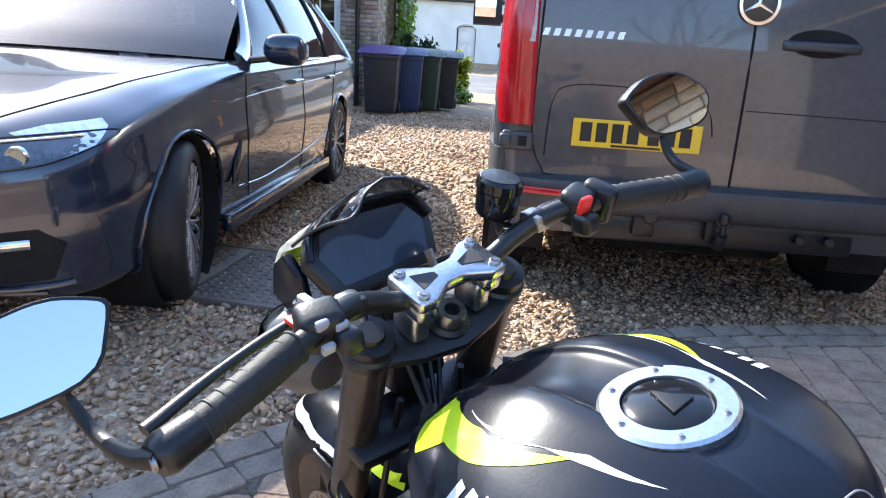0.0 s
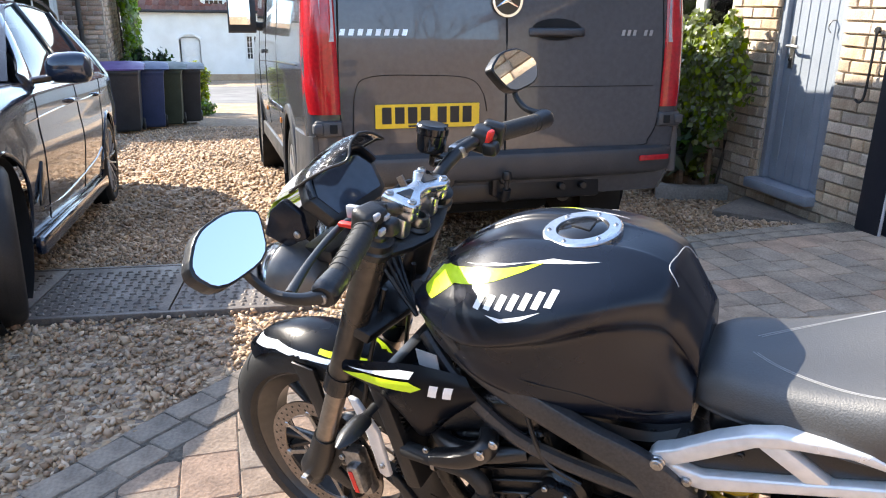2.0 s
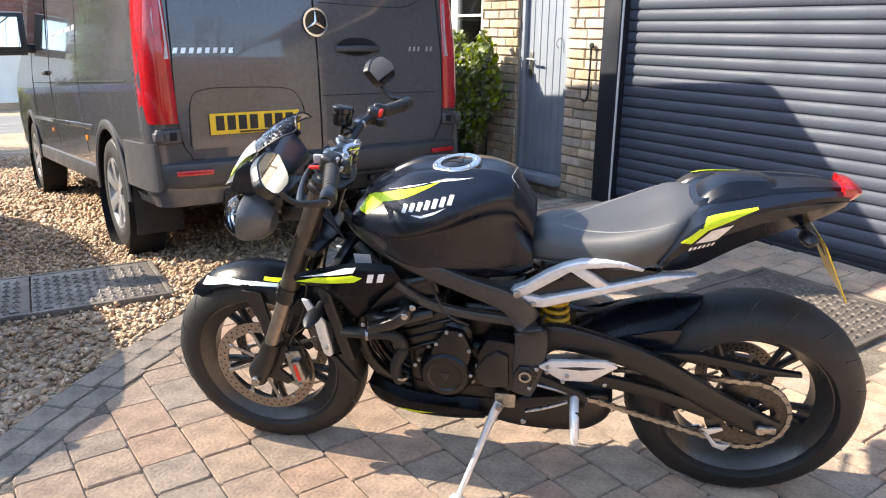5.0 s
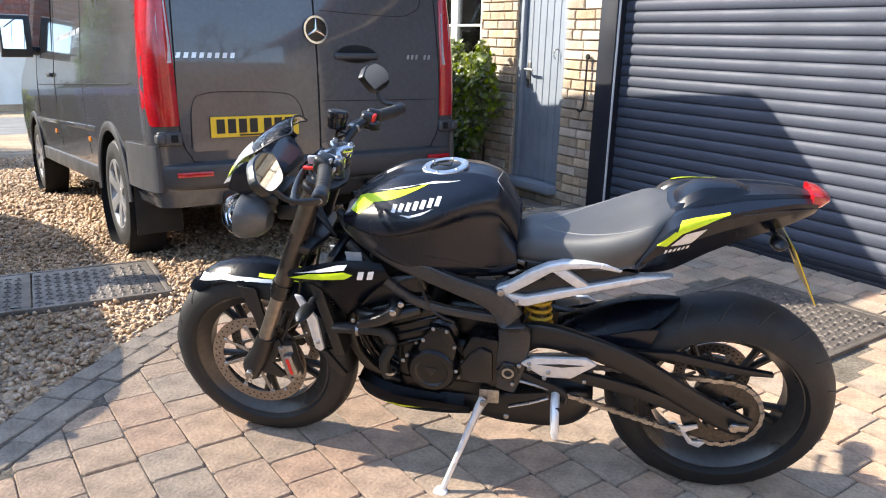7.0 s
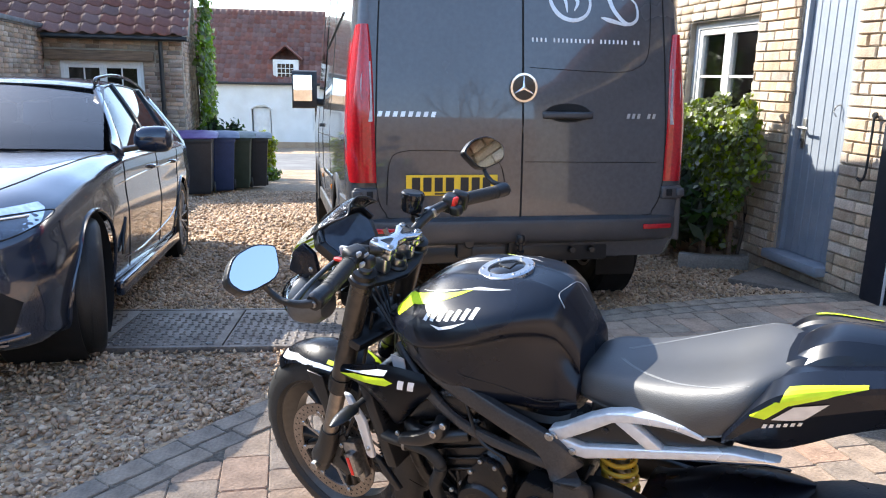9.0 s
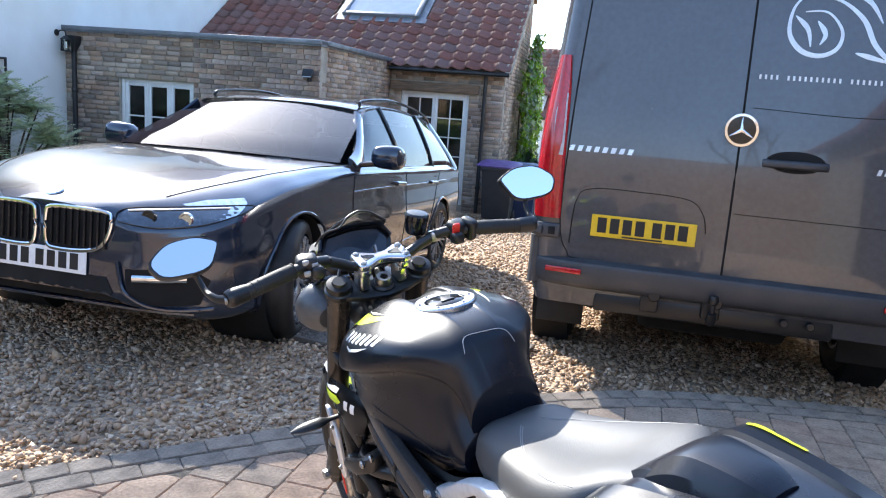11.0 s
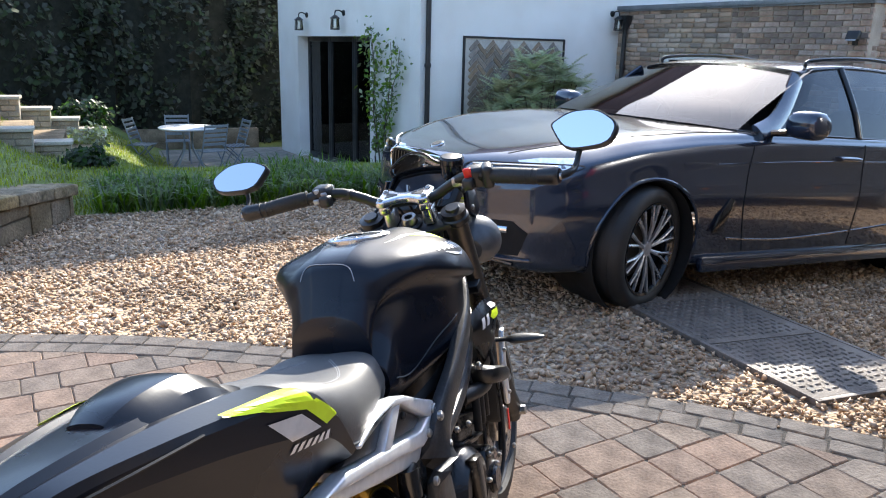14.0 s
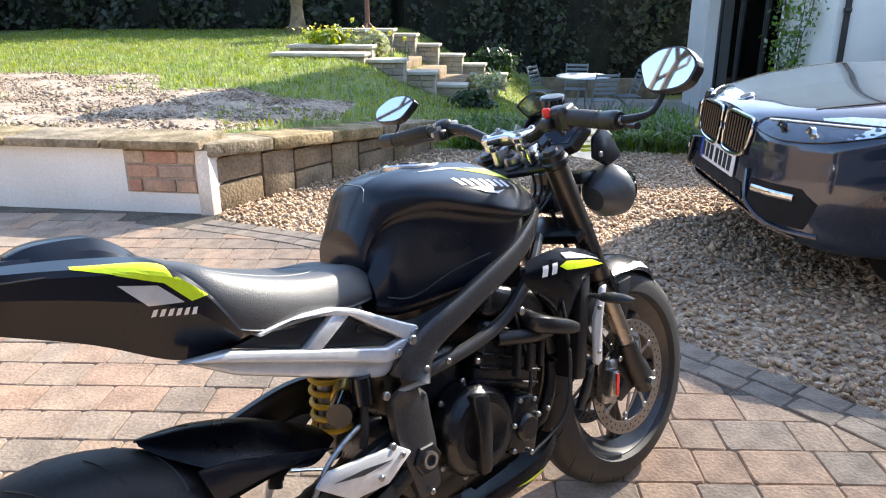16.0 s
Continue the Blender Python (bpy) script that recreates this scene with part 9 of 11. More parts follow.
# ---- garden ----
def ramp_mat(name, cols, island, rough=0.85, scale=8, fine=70, amt=0.2, bump=0.5):
    """A surface whose pieces each take a colour from a row of colours, with grain and stains."""
    m = pm(name, cols[0], rough, scale=scale, fine=fine, amt=amt, bump=bump)
    t = m.node_tree
    n = t.nodes
    mix = next(k for k in n if k.type == "MIX")
    hsv = next(k for k in n if k.type == "HUE_SAT")
    ramp = n.new("ShaderNodeValToRGB")
    e = ramp.color_ramp.elements
    while len(e) < len(cols):
        e.new(0.5)
    for i, c in enumerate(cols):
        e[i].position, e[i].color = i / (len(cols) - 1), (*c, 1)
    src = n.new("ShaderNodeNewGeometry").outputs["Random Per Island"] if island else n.new("ShaderNodeObjectInfo").outputs["Random"]
    link(t, src, ramp.inputs[0])
    mul = n.new("ShaderNodeMix")
    mul.data_type, mul.blend_type = "RGBA", "MULTIPLY"
    mul.inputs[0].default_value = 1.0
    mix.inputs[6].default_value, mix.inputs[7].default_value = (1.08, 1.08, 1.08, 1), (0.74, 0.75, 0.77, 1)
    link(t, ramp.outputs[0], mul.inputs[6])
    link(t, mix.outputs[2], mul.inputs[7])
    link(t, mul.outputs[2], hsv.inputs["Color"])
    return m


# rendered garden wall with coping slabs, a patch of bare bricks and a whitewashed end
gw = part("garden_wall", box((0.26, 7.4, 0.44), (-2.24, -4.7, 0.18)), M_RENDER, None, "white rendered retaining wall with stone coping", 0, kind="structure")
part("pier", box((0.30, 0.09, 0.44), (-2.235, -1.02, 0.18), 0.012), M_WHITEWASH, gw, "whitewashed wall end")
y = -1.0
cl = random.Random(11)
while y > -8.3:
    l = cl.uniform(0.55, 0.75)
    part("coping_stone", box((0.40, l - 0.012, 0.055), (-2.235, y - l / 2, 0.432 + cl.uniform(-0.003, 0.003)), 0.012, 2, pose(0, 0, 0, 0, 0, cl.uniform(-0.8, 0.8))), M_COPING, gw)
    y -= l
M_OLDRED = ramp_mat("soft_red_brick", [(0.36, 0.22, 0.15), (0.45, 0.34, 0.24), (0.42, 0.20, 0.13), (0.40, 0.32, 0.25)], False)
part("bare_patch", box((0.004, 0.47, 0.275), (-2.108, -1.30, 0.262)), M_MORTAR, gw, "raked mortar bed", 0)
for i in range(3):
    x = -1.525 + (0.0 if i != 1 else -0.0)
    for l in ((0.10, 0.22, 0.135), (0.21, 0.235), (0.13, 0.215, 0.12))[i]:
        part("brick", box((0.024, l - 0.012, 0.078), (-2.104, x + l / 2, 0.17 + i * 0.09), 0.006, 1), M_OLDRED, gw)
        x += l
# low stone wall holding the lawn above the gravel
P0, P1 = Vector((-2.10, -1.02, 0)), Vector((-4.30, 0.06, 0))
wl = (P1 - P0).length
sw = part("stone_wall", slab([(-0.02, -0.08), (-wl, -0.08), (-wl, 0.18), (-0.02, 0.36)], 0.03, 0.24, "XZ"), M_EARTHMORTAR, None, "low mossy sandstone retaining wall with thick coping", 0, kind="structure")
SWF = pose(P0.x, P0.y, 0, 0, 0, math.degrees(math.atan2(P1.y - P0.y, P1.x - P0.x)))
sw.matrix_world = SWF @ Matrix.Diagonal((-1, 1, 1, 1))
x = 0.0
st = random.Random(5)
while x < wl - 0.05:
    l = min(st.uniform(0.42, 0.62), wl - x)
    top = 0.44 - 0.19 * (x + l / 2) / wl
    part("coping_stone", box((l - 0.01, 0.36, 0.085), (-(x + l / 2), 0.13, top - 0.043), 0.016, 2, pose(0, 0, 0, 0, -math.degrees(math.atan2(0.19, wl)), st.uniform(-0.8, 0.8))), M_COPING, sw)
    x += l
x = 0.0
while x < wl - 0.05:
    l = min(st.uniform(0.22, 0.5), wl - x)
    top = 0.352 - 0.19 * (x + l / 2) / wl
    if st.random() < 0.5 and top > 0.22:
        z1 = top * st.uniform(0.4, 0.6)
        spans = ((-0.05, z1), (z1, top))
    else:
        spans = ((-0.05, top),)
    for a, b_ in spans:
        part("stone", box((l - 0.012, 0.06, b_ - a - 0.012), (-(x + l / 2), 0.03, (a + b_) / 2), 0.012, 2), M_STONE, sw)
    x += l

# stepped low walls between the lawns
M_PALECOPE = pm("pale_coping", (0.50, 0.45, 0.36), 0.85, col2=(0.38, 0.33, 0.26), scale=5, fine=50, amt=0.15, bump=0.4)
M_STEPSTONE = ramp_mat("step_wall_stone", [(0.36, 0.28, 0.19), (0.42, 0.34, 0.24), (0.30, 0.24, 0.18), (0.45, 0.33, 0.22)], False)


def step_wall(name, runs, label):
    """Low walls stepping down a slope: runs of (x, y0, y1, top)."""
    w = thing(name, Matrix.Identity(4), label, "garden wall")
    q = random.Random(len(runs))
    for x, y0, y1, top in runs:
        g = min(float(gz(x, y0)), float(gz(x, y1))) - 0.1
        seg = part("wall_segment", box((0.22, y1 - y0, top - 0.04 - g), (x - 0.11, (y0 + y1) / 2, (top - 0.04 + g) / 2)), M_MORTAR, w, "", 0)
        part("coping", box((0.32, y1 - y0 + 0.05, 0.042), (x - 0.10, (y0 + y1) / 2, top - 0.02), 0.008), M_PALECOPE, seg)
        z = top - 0.045
        while z > g + 0.06:
            yy = y0
            while yy < y1 - 0.04:
                l = min(q.uniform(0.15, 0.3), y1 - yy)
                part("stone", box((0.03, l - 0.01, 0.068), (x + 0.005, yy + l / 2, z - 0.036), 0.006, 1), M_STEPSTONE, seg)
                yy += l
            z -= 0.078


step_wall("garden_wall", [(-7.05, -2.4, -1.24, 0.60), (-7.2, -1.21, -0.78, 0.52), (-7.48, -0.88, -0.43, 0.35), (-7.7, -0.52, -0.06, 0.17)], "stepped sandstone wall with pale coping beside the lawn")
step_wall("garden_wall", [(-7.6, -2.37, -1.27, 0.66)], "short sandstone wall with pale coping at the flower bed")
step_wall("garden_wall", [(-9.3, -2.26, -1.35, 0.79), (-9.5, -1.42, -1.04, 0.71), (-9.7, -1.1, -0.72, 0.55), (-9.95, -0.78, -0.37, 0.38), (-10.1, -0.44, -0.03, 0.22), (-10.25, -0.1, 0.31, 0.05)], "stepped sandstone wall further up the garden")
for i in range(5):
    sy = -1.5 + i * 0.38
    o = part("stone_step", box((1.3, 0.40, 0.16), (-8.75, sy, 0.44 - i * 0.13), 0.012), M_STONE, None, "")
    tagged(o, "worn sandstone garden step between low walls", "step", "garden steps")

# patio slabs, table and chairs
M_FLAG = ramp_mat("patio_flag", [(0.24, 0.22, 0.19), (0.30, 0.27, 0.22), (0.27, 0.25, 0.23)], False)
patio = part("patio", box((5.2, 4.2, 0.05), (-11.7, 1.9, -0.868)), M_MORTAR, None, "grey flagged patio", 0, kind="structure")
me_f = bpy.data.meshes.new("flagstone")
fv, ff = brick_mesh(0.59, 0.59, 0.03, 2, 0.008)
me_f.from_pydata([(a, c, -b_) for a, b_, c in fv], [], [f[::-1] for f in ff])
me_f.materials.append(M_FLAG)
for i in range(8):
    for j in range(6):
        o = new("flagstone", me_f)
        o.parent = patio
        o.matrix_local = Matrix.Translation((-11.7 - 2.1 + i * 0.6, 1.9 - 1.5 + j * 0.6, -0.846))
part("patio_wall", box((0.2, 3.9, 0.42), (-14.6, 1.4, -0.66), 0.01), M_STONE, None, "", kind="structure")
M_TABLETOP = pm("white_table_top", (0.72, 0.73, 0.74), 0.3, amt=0.06, bump=0.02)
M_GREYMETAL = pm("grey_painted_metal", (0.22, 0.25, 0.28), 0.45, metal=0.3, amt=0.15, bump=0.03)
tb = thing("patio_table", pose(-11.5, 1.6, -0.845), "round pale topped metal patio table", "table")
part("tabletop", lathe([(0, 0.73), (0.46, 0.73), (0.475, 0.74), (0.475, 0.755), (0.46, 0.762), (0, 0.762)], 40), M_TABLETOP, tb)
for i in range(4):
    a = math.radians(45 + 90 * i)
    part("leg", tube([(0.12 * math.cos(a), 0.12 * math.sin(a), 0.73), (0.10 * math.cos(a), 0.10 * math.sin(a), 0.4), (0.36 * math.cos(a), 0.36 * math.sin(a), 0.01)], 0.014, k=4), M_GREYMETAL, tb)


def patio_chair(m, lab):
    c = thing("patio_chair", m, lab, "chair", "chairs round the patio table")
    for s in (-1, 1):
        part("leg", tube([(s * 0.2, -0.22, 0), (s * 0.2, 0.05, 0.42), (s * 0.2, 0.2, 0.88)], 0.011, k=1), M_GREYMETAL, c)
        part("leg", tube([(s * 0.18, 0.24, 0), (s * 0.18, -0.2, 0.43)], 0.011, k=1), M_GREYMETAL, c)
    for i in range(6):
        part("seat_slat", box((0.42, 0.045, 0.012), (0, -0.19 + i * 0.065, 0.435), 0.003, 1), M_GREYMETAL, c)
    for i in range(5):
        z = 0.55 + i * 0.075
        part("back_slat", box((0.40, 0.012, 0.045), (0, 0.05 + 0.15 * (z - 0.42) / 0.46, z), 0.003, 1), M_GREYMETAL, c)
    return c


ch = patio_chair(pose(-11.9, 0.85, -0.845, 0, 0, 155), "grey slatted metal folding chair at the patio table")
for px, py, a in ((-12.3, 1.5, 85), (-11.4, 2.4, 10), (-10.8, 1.9, -70)):
    copy_thing(ch, pose(px, py, -0.845, 0, 0, a))

# stone bird bath and bird table
bz = float(gz(-11.0, -3.4))
bb = thing("bird_bath", pose(-11.0, -3.4, bz), "weathered stone pedestal bird bath on the lawn", "bird bath")
part("pedestal", lathe([(0, -0.05), (0.20, -0.05), (0.20, 0.10), (0.15, 0.13), (0.12, 0.25), (0.10, 0.45), (0.13, 0.62), (0.09, 0.70), (0.14, 0.78), (0, 0.78)], 24), M_STONE, bb)
part("basin", lathe([(0, 0.77), (0.14, 0.78), (0.30, 0.86), (0.31, 0.90), (0.27, 0.90), (0.1, 0.84), (0, 0.83)], 28), M_STONE, bb)
bz = float(gz(-10.6, -2.05))
M_REDWOOD = pm("red_brown_post", (0.16, 0.07, 0.045), 0.7, amt=0.25, bump=0.3)
bt = thing("bird_table", pose(-10.6, -2.05, bz), "wooden bird table with little pitched roof on a post", "bird table")
part("post", tube([(0, 0, -0.1), (0, 0, 1.25)], 0.04, seg=8, k=1), M_REDWOOD, bt)
for a in range(4):
    part("foot", tube([(0, 0, 0.22), (0.22 * math.cos(a * math.pi / 2), 0.22 * math.sin(a * math.pi / 2), 0.0)], 0.02, seg=6, k=1), M_REDWOOD, bt)
part("tray", box((0.42, 0.42, 0.03), (0, 0, 1.26), 0.006), M_TIMBER, bt)
for sx in (-1, 1):
    for sy in (-1, 1):
        part("corner_post", box((0.03, 0.03, 0.26), (sx * 0.17, sy * 0.17, 1.40), 0.003), M_TIMBER, bt)
    part("roof_board", box((0.34, 0.52, 0.02), (sx * 0.13, 0, 1.62), 0.003, rot=pose(0, 0, 0, 0, sx * 38)), M_TIMBER, bt)

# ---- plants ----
# leaf and core colours are darkened for a hedge seen against the sun
M_HEDGESHADE = pm("shaded_hedge_leaf", (0.020, 0.030, 0.014), 0.8, col2=(0.028, 0.036, 0.018), scale=2, fine=12, amt=0.3, bump=0.0, rand=0.4, island=True)
M_HEDGECORE = pm("hedge_core_shade", (0.012, 0.014, 0.008), 0.95, amt=0.4, bump=0.8, fine=14)
M_IVY = leafy(pm("ivy_leaf", (0.13, 0.18, 0.045), 0.35, col2=(0.21, 0.25, 0.075), scale=3, fine=14, amt=0.3, bump=0.0, rand=0.4, island=True))
M_LIMELEAF = leafy(pm("lime_leaf", (0.22, 0.30, 0.03), 0.45, col2=(0.30, 0.33, 0.05), scale=3, fine=14, amt=0.25, bump=0.0, rand=0.3, island=True))
M_GREENLEAF = leafy(pm("fresh_green_leaf", (0.09, 0.17, 0.03), 0.42, col2=(0.15, 0.22, 0.05), scale=3, fine=14, amt=0.3, bump=0.0, rand=0.4, island=True))
M_FERN = leafy(pm("dark_fern_leaf", (0.03, 0.06, 0.022), 0.5, col2=(0.05, 0.085, 0.03), scale=3, fine=14, amt=0.3, bump=0.0, rand=0.4, island=True))
M_PALELEAF = leafy(pm("pale_waxy_leaf", (0.52, 0.51, 0.32), 0.25, col2=(0.36, 0.38, 0.19), scale=3, fine=14, amt=0.25, bump=0.0, rand=0.4, island=True))
M_YELLOW = pm("yellow_petals", (0.75, 0.62, 0.04), 0.5, amt=0.1, bump=0.0, rand=0.2, island=True)
M_BARK = pm("bark", (0.10, 0.075, 0.055), 0.9, col2=(0.06, 0.045, 0.035), scale=9, fine=60, amt=0.3, bump=0.7, stretch=(1, 1, 0.3))


def hedge(pts, height, thick, n, label, dips=0.3, size=0.10, base=None, leaf=None):
    """A hedge along a line of points: a lumpy near-black core for the shade inside, and a coat of leaves."""
    p = np.array(pts, float)
    seg = np.hypot(*np.diff(p, axis=0).T)
    cum = np.concatenate([[0], np.cumsum(seg)])
    h = thing("hedge", Matrix.Identity(4), label, "hedge")
    L = cum[-1]

    def at(s):
        return np.stack([np.interp(s, cum, p[:, 0]), np.interp(s, cum, p[:, 1])], -1)

    def tops(s):
        return height * (1 + dips * (0.35 * np.sin(1.7 * s) + 0.3 * np.sin(4.1 * s + 1) + 0.2 * np.sin(9 * s)))

    def bulge(s, z):
        return thick * (1 + 0.22 * np.sin(3.1 * s + 2 * z) + 0.16 * np.sin(6.7 * s - 3 * z))
    s = rng.uniform(0, L, n)
    v = rng.uniform(0, 1, n) ** 0.9
    q = at(s)
    d = at(np.minimum(s + 0.01, L)) - at(np.maximum(s - 0.01, 0))
    d /= np.linalg.norm(d, axis=1)[:, None]
    nr = np.stack([-d[:, 1], d[:, 0]], -1)
    side = np.where(rng.uniform(0, 1, n) < 0.8, 1, -1)
    top = tops(s)
    z0 = gz(q[:, 0], q[:, 1]) if base is None else base
    w = bulge(s, v * top) * np.sqrt(np.clip(1.02 - v ** 4, 0.02, 1)) * 0.5 * rng.uniform(0.75, 1.12, n)
    pos = np.column_stack([q + nr * (side * w)[:, None], z0 + v * top + rng.normal(0, 0.04, n)])
    out = np.column_stack([nr * side[:, None], 0.35 + v])
    vv, tt = leaves(pos, size, rng, 0.8, 1.5, out)
    soup("foliage", vv, tt, leaf or M_HEDGESHADE, "stuff", h)
    b = bmesh.new()
    rows = []
    for k in np.linspace(0, L, int(L / 0.5) + 2):
        c = at(np.array([k]))[0]
        dd = (at(np.array([min(k + 0.01, L)])) - at(np.array([max(k - 0.01, 0)])))[0]
        dd /= np.linalg.norm(dd)
        nn = np.array([-dd[1], dd[0]])
        zb = float(gz(c[0], c[1])) - 0.1 if base is None else base
        t_ = float(tops(np.array([k]))[0]) * 0.9
        ring = []
        for u, zz in ((-0.36, 0), (-0.40, 0.5), (-0.30, 0.9), (0.0, 1.0), (0.30, 0.9), (0.40, 0.5), (0.36, 0)):
            ww = float(bulge(np.array([k]), zz * t_)[0]) * u
            ring.append(b.verts.new((c[0] + nn[0] * ww, c[1] + nn[1] * ww, zb + zz * t_)))
        rows.append(ring)
    for i in range(len(rows) - 1):
        for j in range(6):
            b.faces.new((rows[i][j], rows[i + 1][j], rows[i + 1][j + 1], rows[i][j + 1]))
    b.faces.new(rows[0])
    b.faces.new(rows[-1][::-1])
    part("shade_core", b, M_HEDGECORE, h)
    return h


hedge([(-12.6, -14), (-12.5, -8.5), (-12.6, -5.0), (-13.2, -2.2)], 2.9, 1.7, 46000, "tall shaded garden hedge behind the lawn")
# partly stands in for a plain wall in shade behind the patio
hedge([(-13.2, -2.2), (-15.4, 0.2), (-16.6, 3.0), (-17.2, 7.5)], 4.8, 1.8, 46000, "tall shaded hedge behind the patio", base=-0.95)
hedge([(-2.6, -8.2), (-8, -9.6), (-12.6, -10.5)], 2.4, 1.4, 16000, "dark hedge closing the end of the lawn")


def clump(name, m, radii, n, size, leaf, label, category, stems=7, lift=0.5, flat=0.8, long=1.6, hollow=0.55, stem_r=0.012):
    """A shrub: stems from the ground and leaves in uneven clumps over them."""
    t = thing(name, m, label, category)
    rx, ry, rz = radii
    tips = []
    for i in range(stems):
        a = 2 * math.pi * i / stems + rng.uniform(-0.4, 0.4)
        r = rng.uniform(0.25, 0.75)
        tip = np.array([rx * r * math.cos(a), ry * r * math.sin(a), rz * rng.uniform(1.1, 1.75)])
        part("stem", tube([(0.12 * tip[0], 0.12 * tip[1], -0.05), tuple(tip * np.array([0.6, 0.6, 0.5])), tuple(tip)], [stem_r, stem_r * 0.75, stem_r * 0.3], seg=6, k=3), M_BARK, t)
        tips.append(tip)
    g = rng.normal(size=(26, 3))
    g /= np.linalg.norm(g, axis=1)[:, None]
    cen = g * rng.uniform(hollow, 0.95, 26)[:, None]
    k = rng.integers(0, 26, n)
    p = cen[k] + rng.normal(0, 0.16, (n, 3))
    p = p * np.array([rx, ry, rz]) + np.array([0, 0, rz])
    p[:, 2] = np.maximum(p[:, 2], 0.02)
    o = p - np.array([0, 0, rz * 0.6])
    o /= np.linalg.norm(o, axis=1)[:, None]
    v, f = leaves(p, size, rng, flat, long, o + np.array([0, 0, lift]))
    soup("foliage", v, f, leaf, "stuff", t)
    return t


# yellow-flowered shrub and low clumps by the steps
sz = float(gz(-7.9, -1.95))
ys = clump("flowering_shrub", pose(-7.85, -1.95, sz), (0.26, 0.32, 0.14), 800, 0.055, M_LIMELEAF, "yellow-green flowering shrub beside the garden steps", "shrub", 5)
p = rng.normal(0, 1, (60, 3)) * np.array([0.16, 0.22, 0.03]) + np.array([0, 0, 0.28])
v, f = leaves(p, 0.05, rng, 0.6, 1.0, np.tile([0, 0, 1.0], (60, 1)))
soup("blossom", v, f, M_YELLOW, "stuff", ys)
clump("shrub", pose(-8.0, -1.35, float(gz(-8.0, -1.35))), (0.22, 0.25, 0.16), 500, 0.05, M_PALELEAF, "small grey-green shrub beside the steps", "shrub", 4)
clump("shrub", pose(-8.9, 0.15, float(gz(-8.9, 0.15)) - 0.02), (0.25, 0.28, 0.2), 600, 0.05, M_PALELEAF, "small twiggy shrub below the steps", "shrub", 6)
clump("shrub", pose(-10.9, 0.05, float(gz(-10.9, 0.05)) - 0.02), (0.3, 0.4, 0.28), 800, 0.06, M_FERN, "dark rounded shrub near the patio", "shrub", 5)
clump("shrub", pose(-6.9, 0.15, float(gz(-6.9, 0.15)) - 0.02), (0.25, 0.3, 0.12), 500, 0.05, M_FERN, "low dark plant on the lawn slope", "shrub", 4)
for dx, dy in ((-8.25, -1.15), (-8.5, -1.0), (-8.35, -1.7)):
    z = float(gz(dx, dy))
    d = thing("daffodil", pose(dx, dy, z), "yellow daffodil among strap leaves by the steps", "flower", "daffodils by the steps")
    for k in range(7):
        a = k * 0.9
        part("leaf", tube([(0.02 * math.cos(a), 0.02 * math.sin(a), 0), (0.05 * math.cos(a), 0.05 * math.sin(a), 0.16), (0.11 * math.cos(a), 0.11 * math.sin(a), 0.27)], [0.008, 0.008, 0.002], 0.002, seg=6, k=3), M_STRAP, d)
    part("stalk", tube([(0, 0, 0), (0.01, 0, 0.2), (0.03, 0.01, 0.36)], 0.004, seg=6, k=2), M_STRAP, d)
    part("petals", lathe([(0.045, 0.015), (0.02, 0), (0.018, 0.03), (0.024, 0.045)], 12, pose(0.035, 0.012, 0.365, 60, 0, 40)), M_YELLOW, d)

# climbing plant on the white gable wall
cp = thing("climbing_plant", H @ pose(-0.95, -0.10, -0.75), "slender climbing plant trained up the white wall", "plant")
P = []
for i in range(4):
    ln = [(0.10 * (i - 1.5), 0, 0)]
    for k in range(1, 8):
        ln.append((ln[-1][0] + rng.normal(0.0, 0.045) + 0.012 * (i - 1.5) * (1 + 0.35 * k), -0.02 + rng.normal(0, 0.02), 0.34 * k * (1 - 0.05 * i)))
    part("stem", tube(ln, [0.014, 0.012, 0.008, 0.004], seg=6, k=3), M_BARK, cp)
    c = cr(ln, 12)
    P.append(c[18:])
P = np.concatenate(P)
k = rng.integers(0, len(P), 800)
q = P[k] + rng.normal(0, 1, (800, 3)) * (np.array([0.07, 0.05, 0.05]) + np.array([0.11, 0.05, 0.05]) * (P[k][:, 2:3] / 2.4) ** 2)
v, f = leaves(q, 0.05, rng, 0.8, 1.7, np.tile([0, -0.8, 0.4], (800, 1)))
soup("foliage", v, f, M_GREENLEAF, "stuff", cp)


M_SPIKY = leafy(pm("pale_spiky_leaf", (0.500, 0.500, 0.323), 0.32, col2=(0.340, 0.400, 0.221), scale=3, fine=20, amt=0.4, bump=0.0), 0.35)


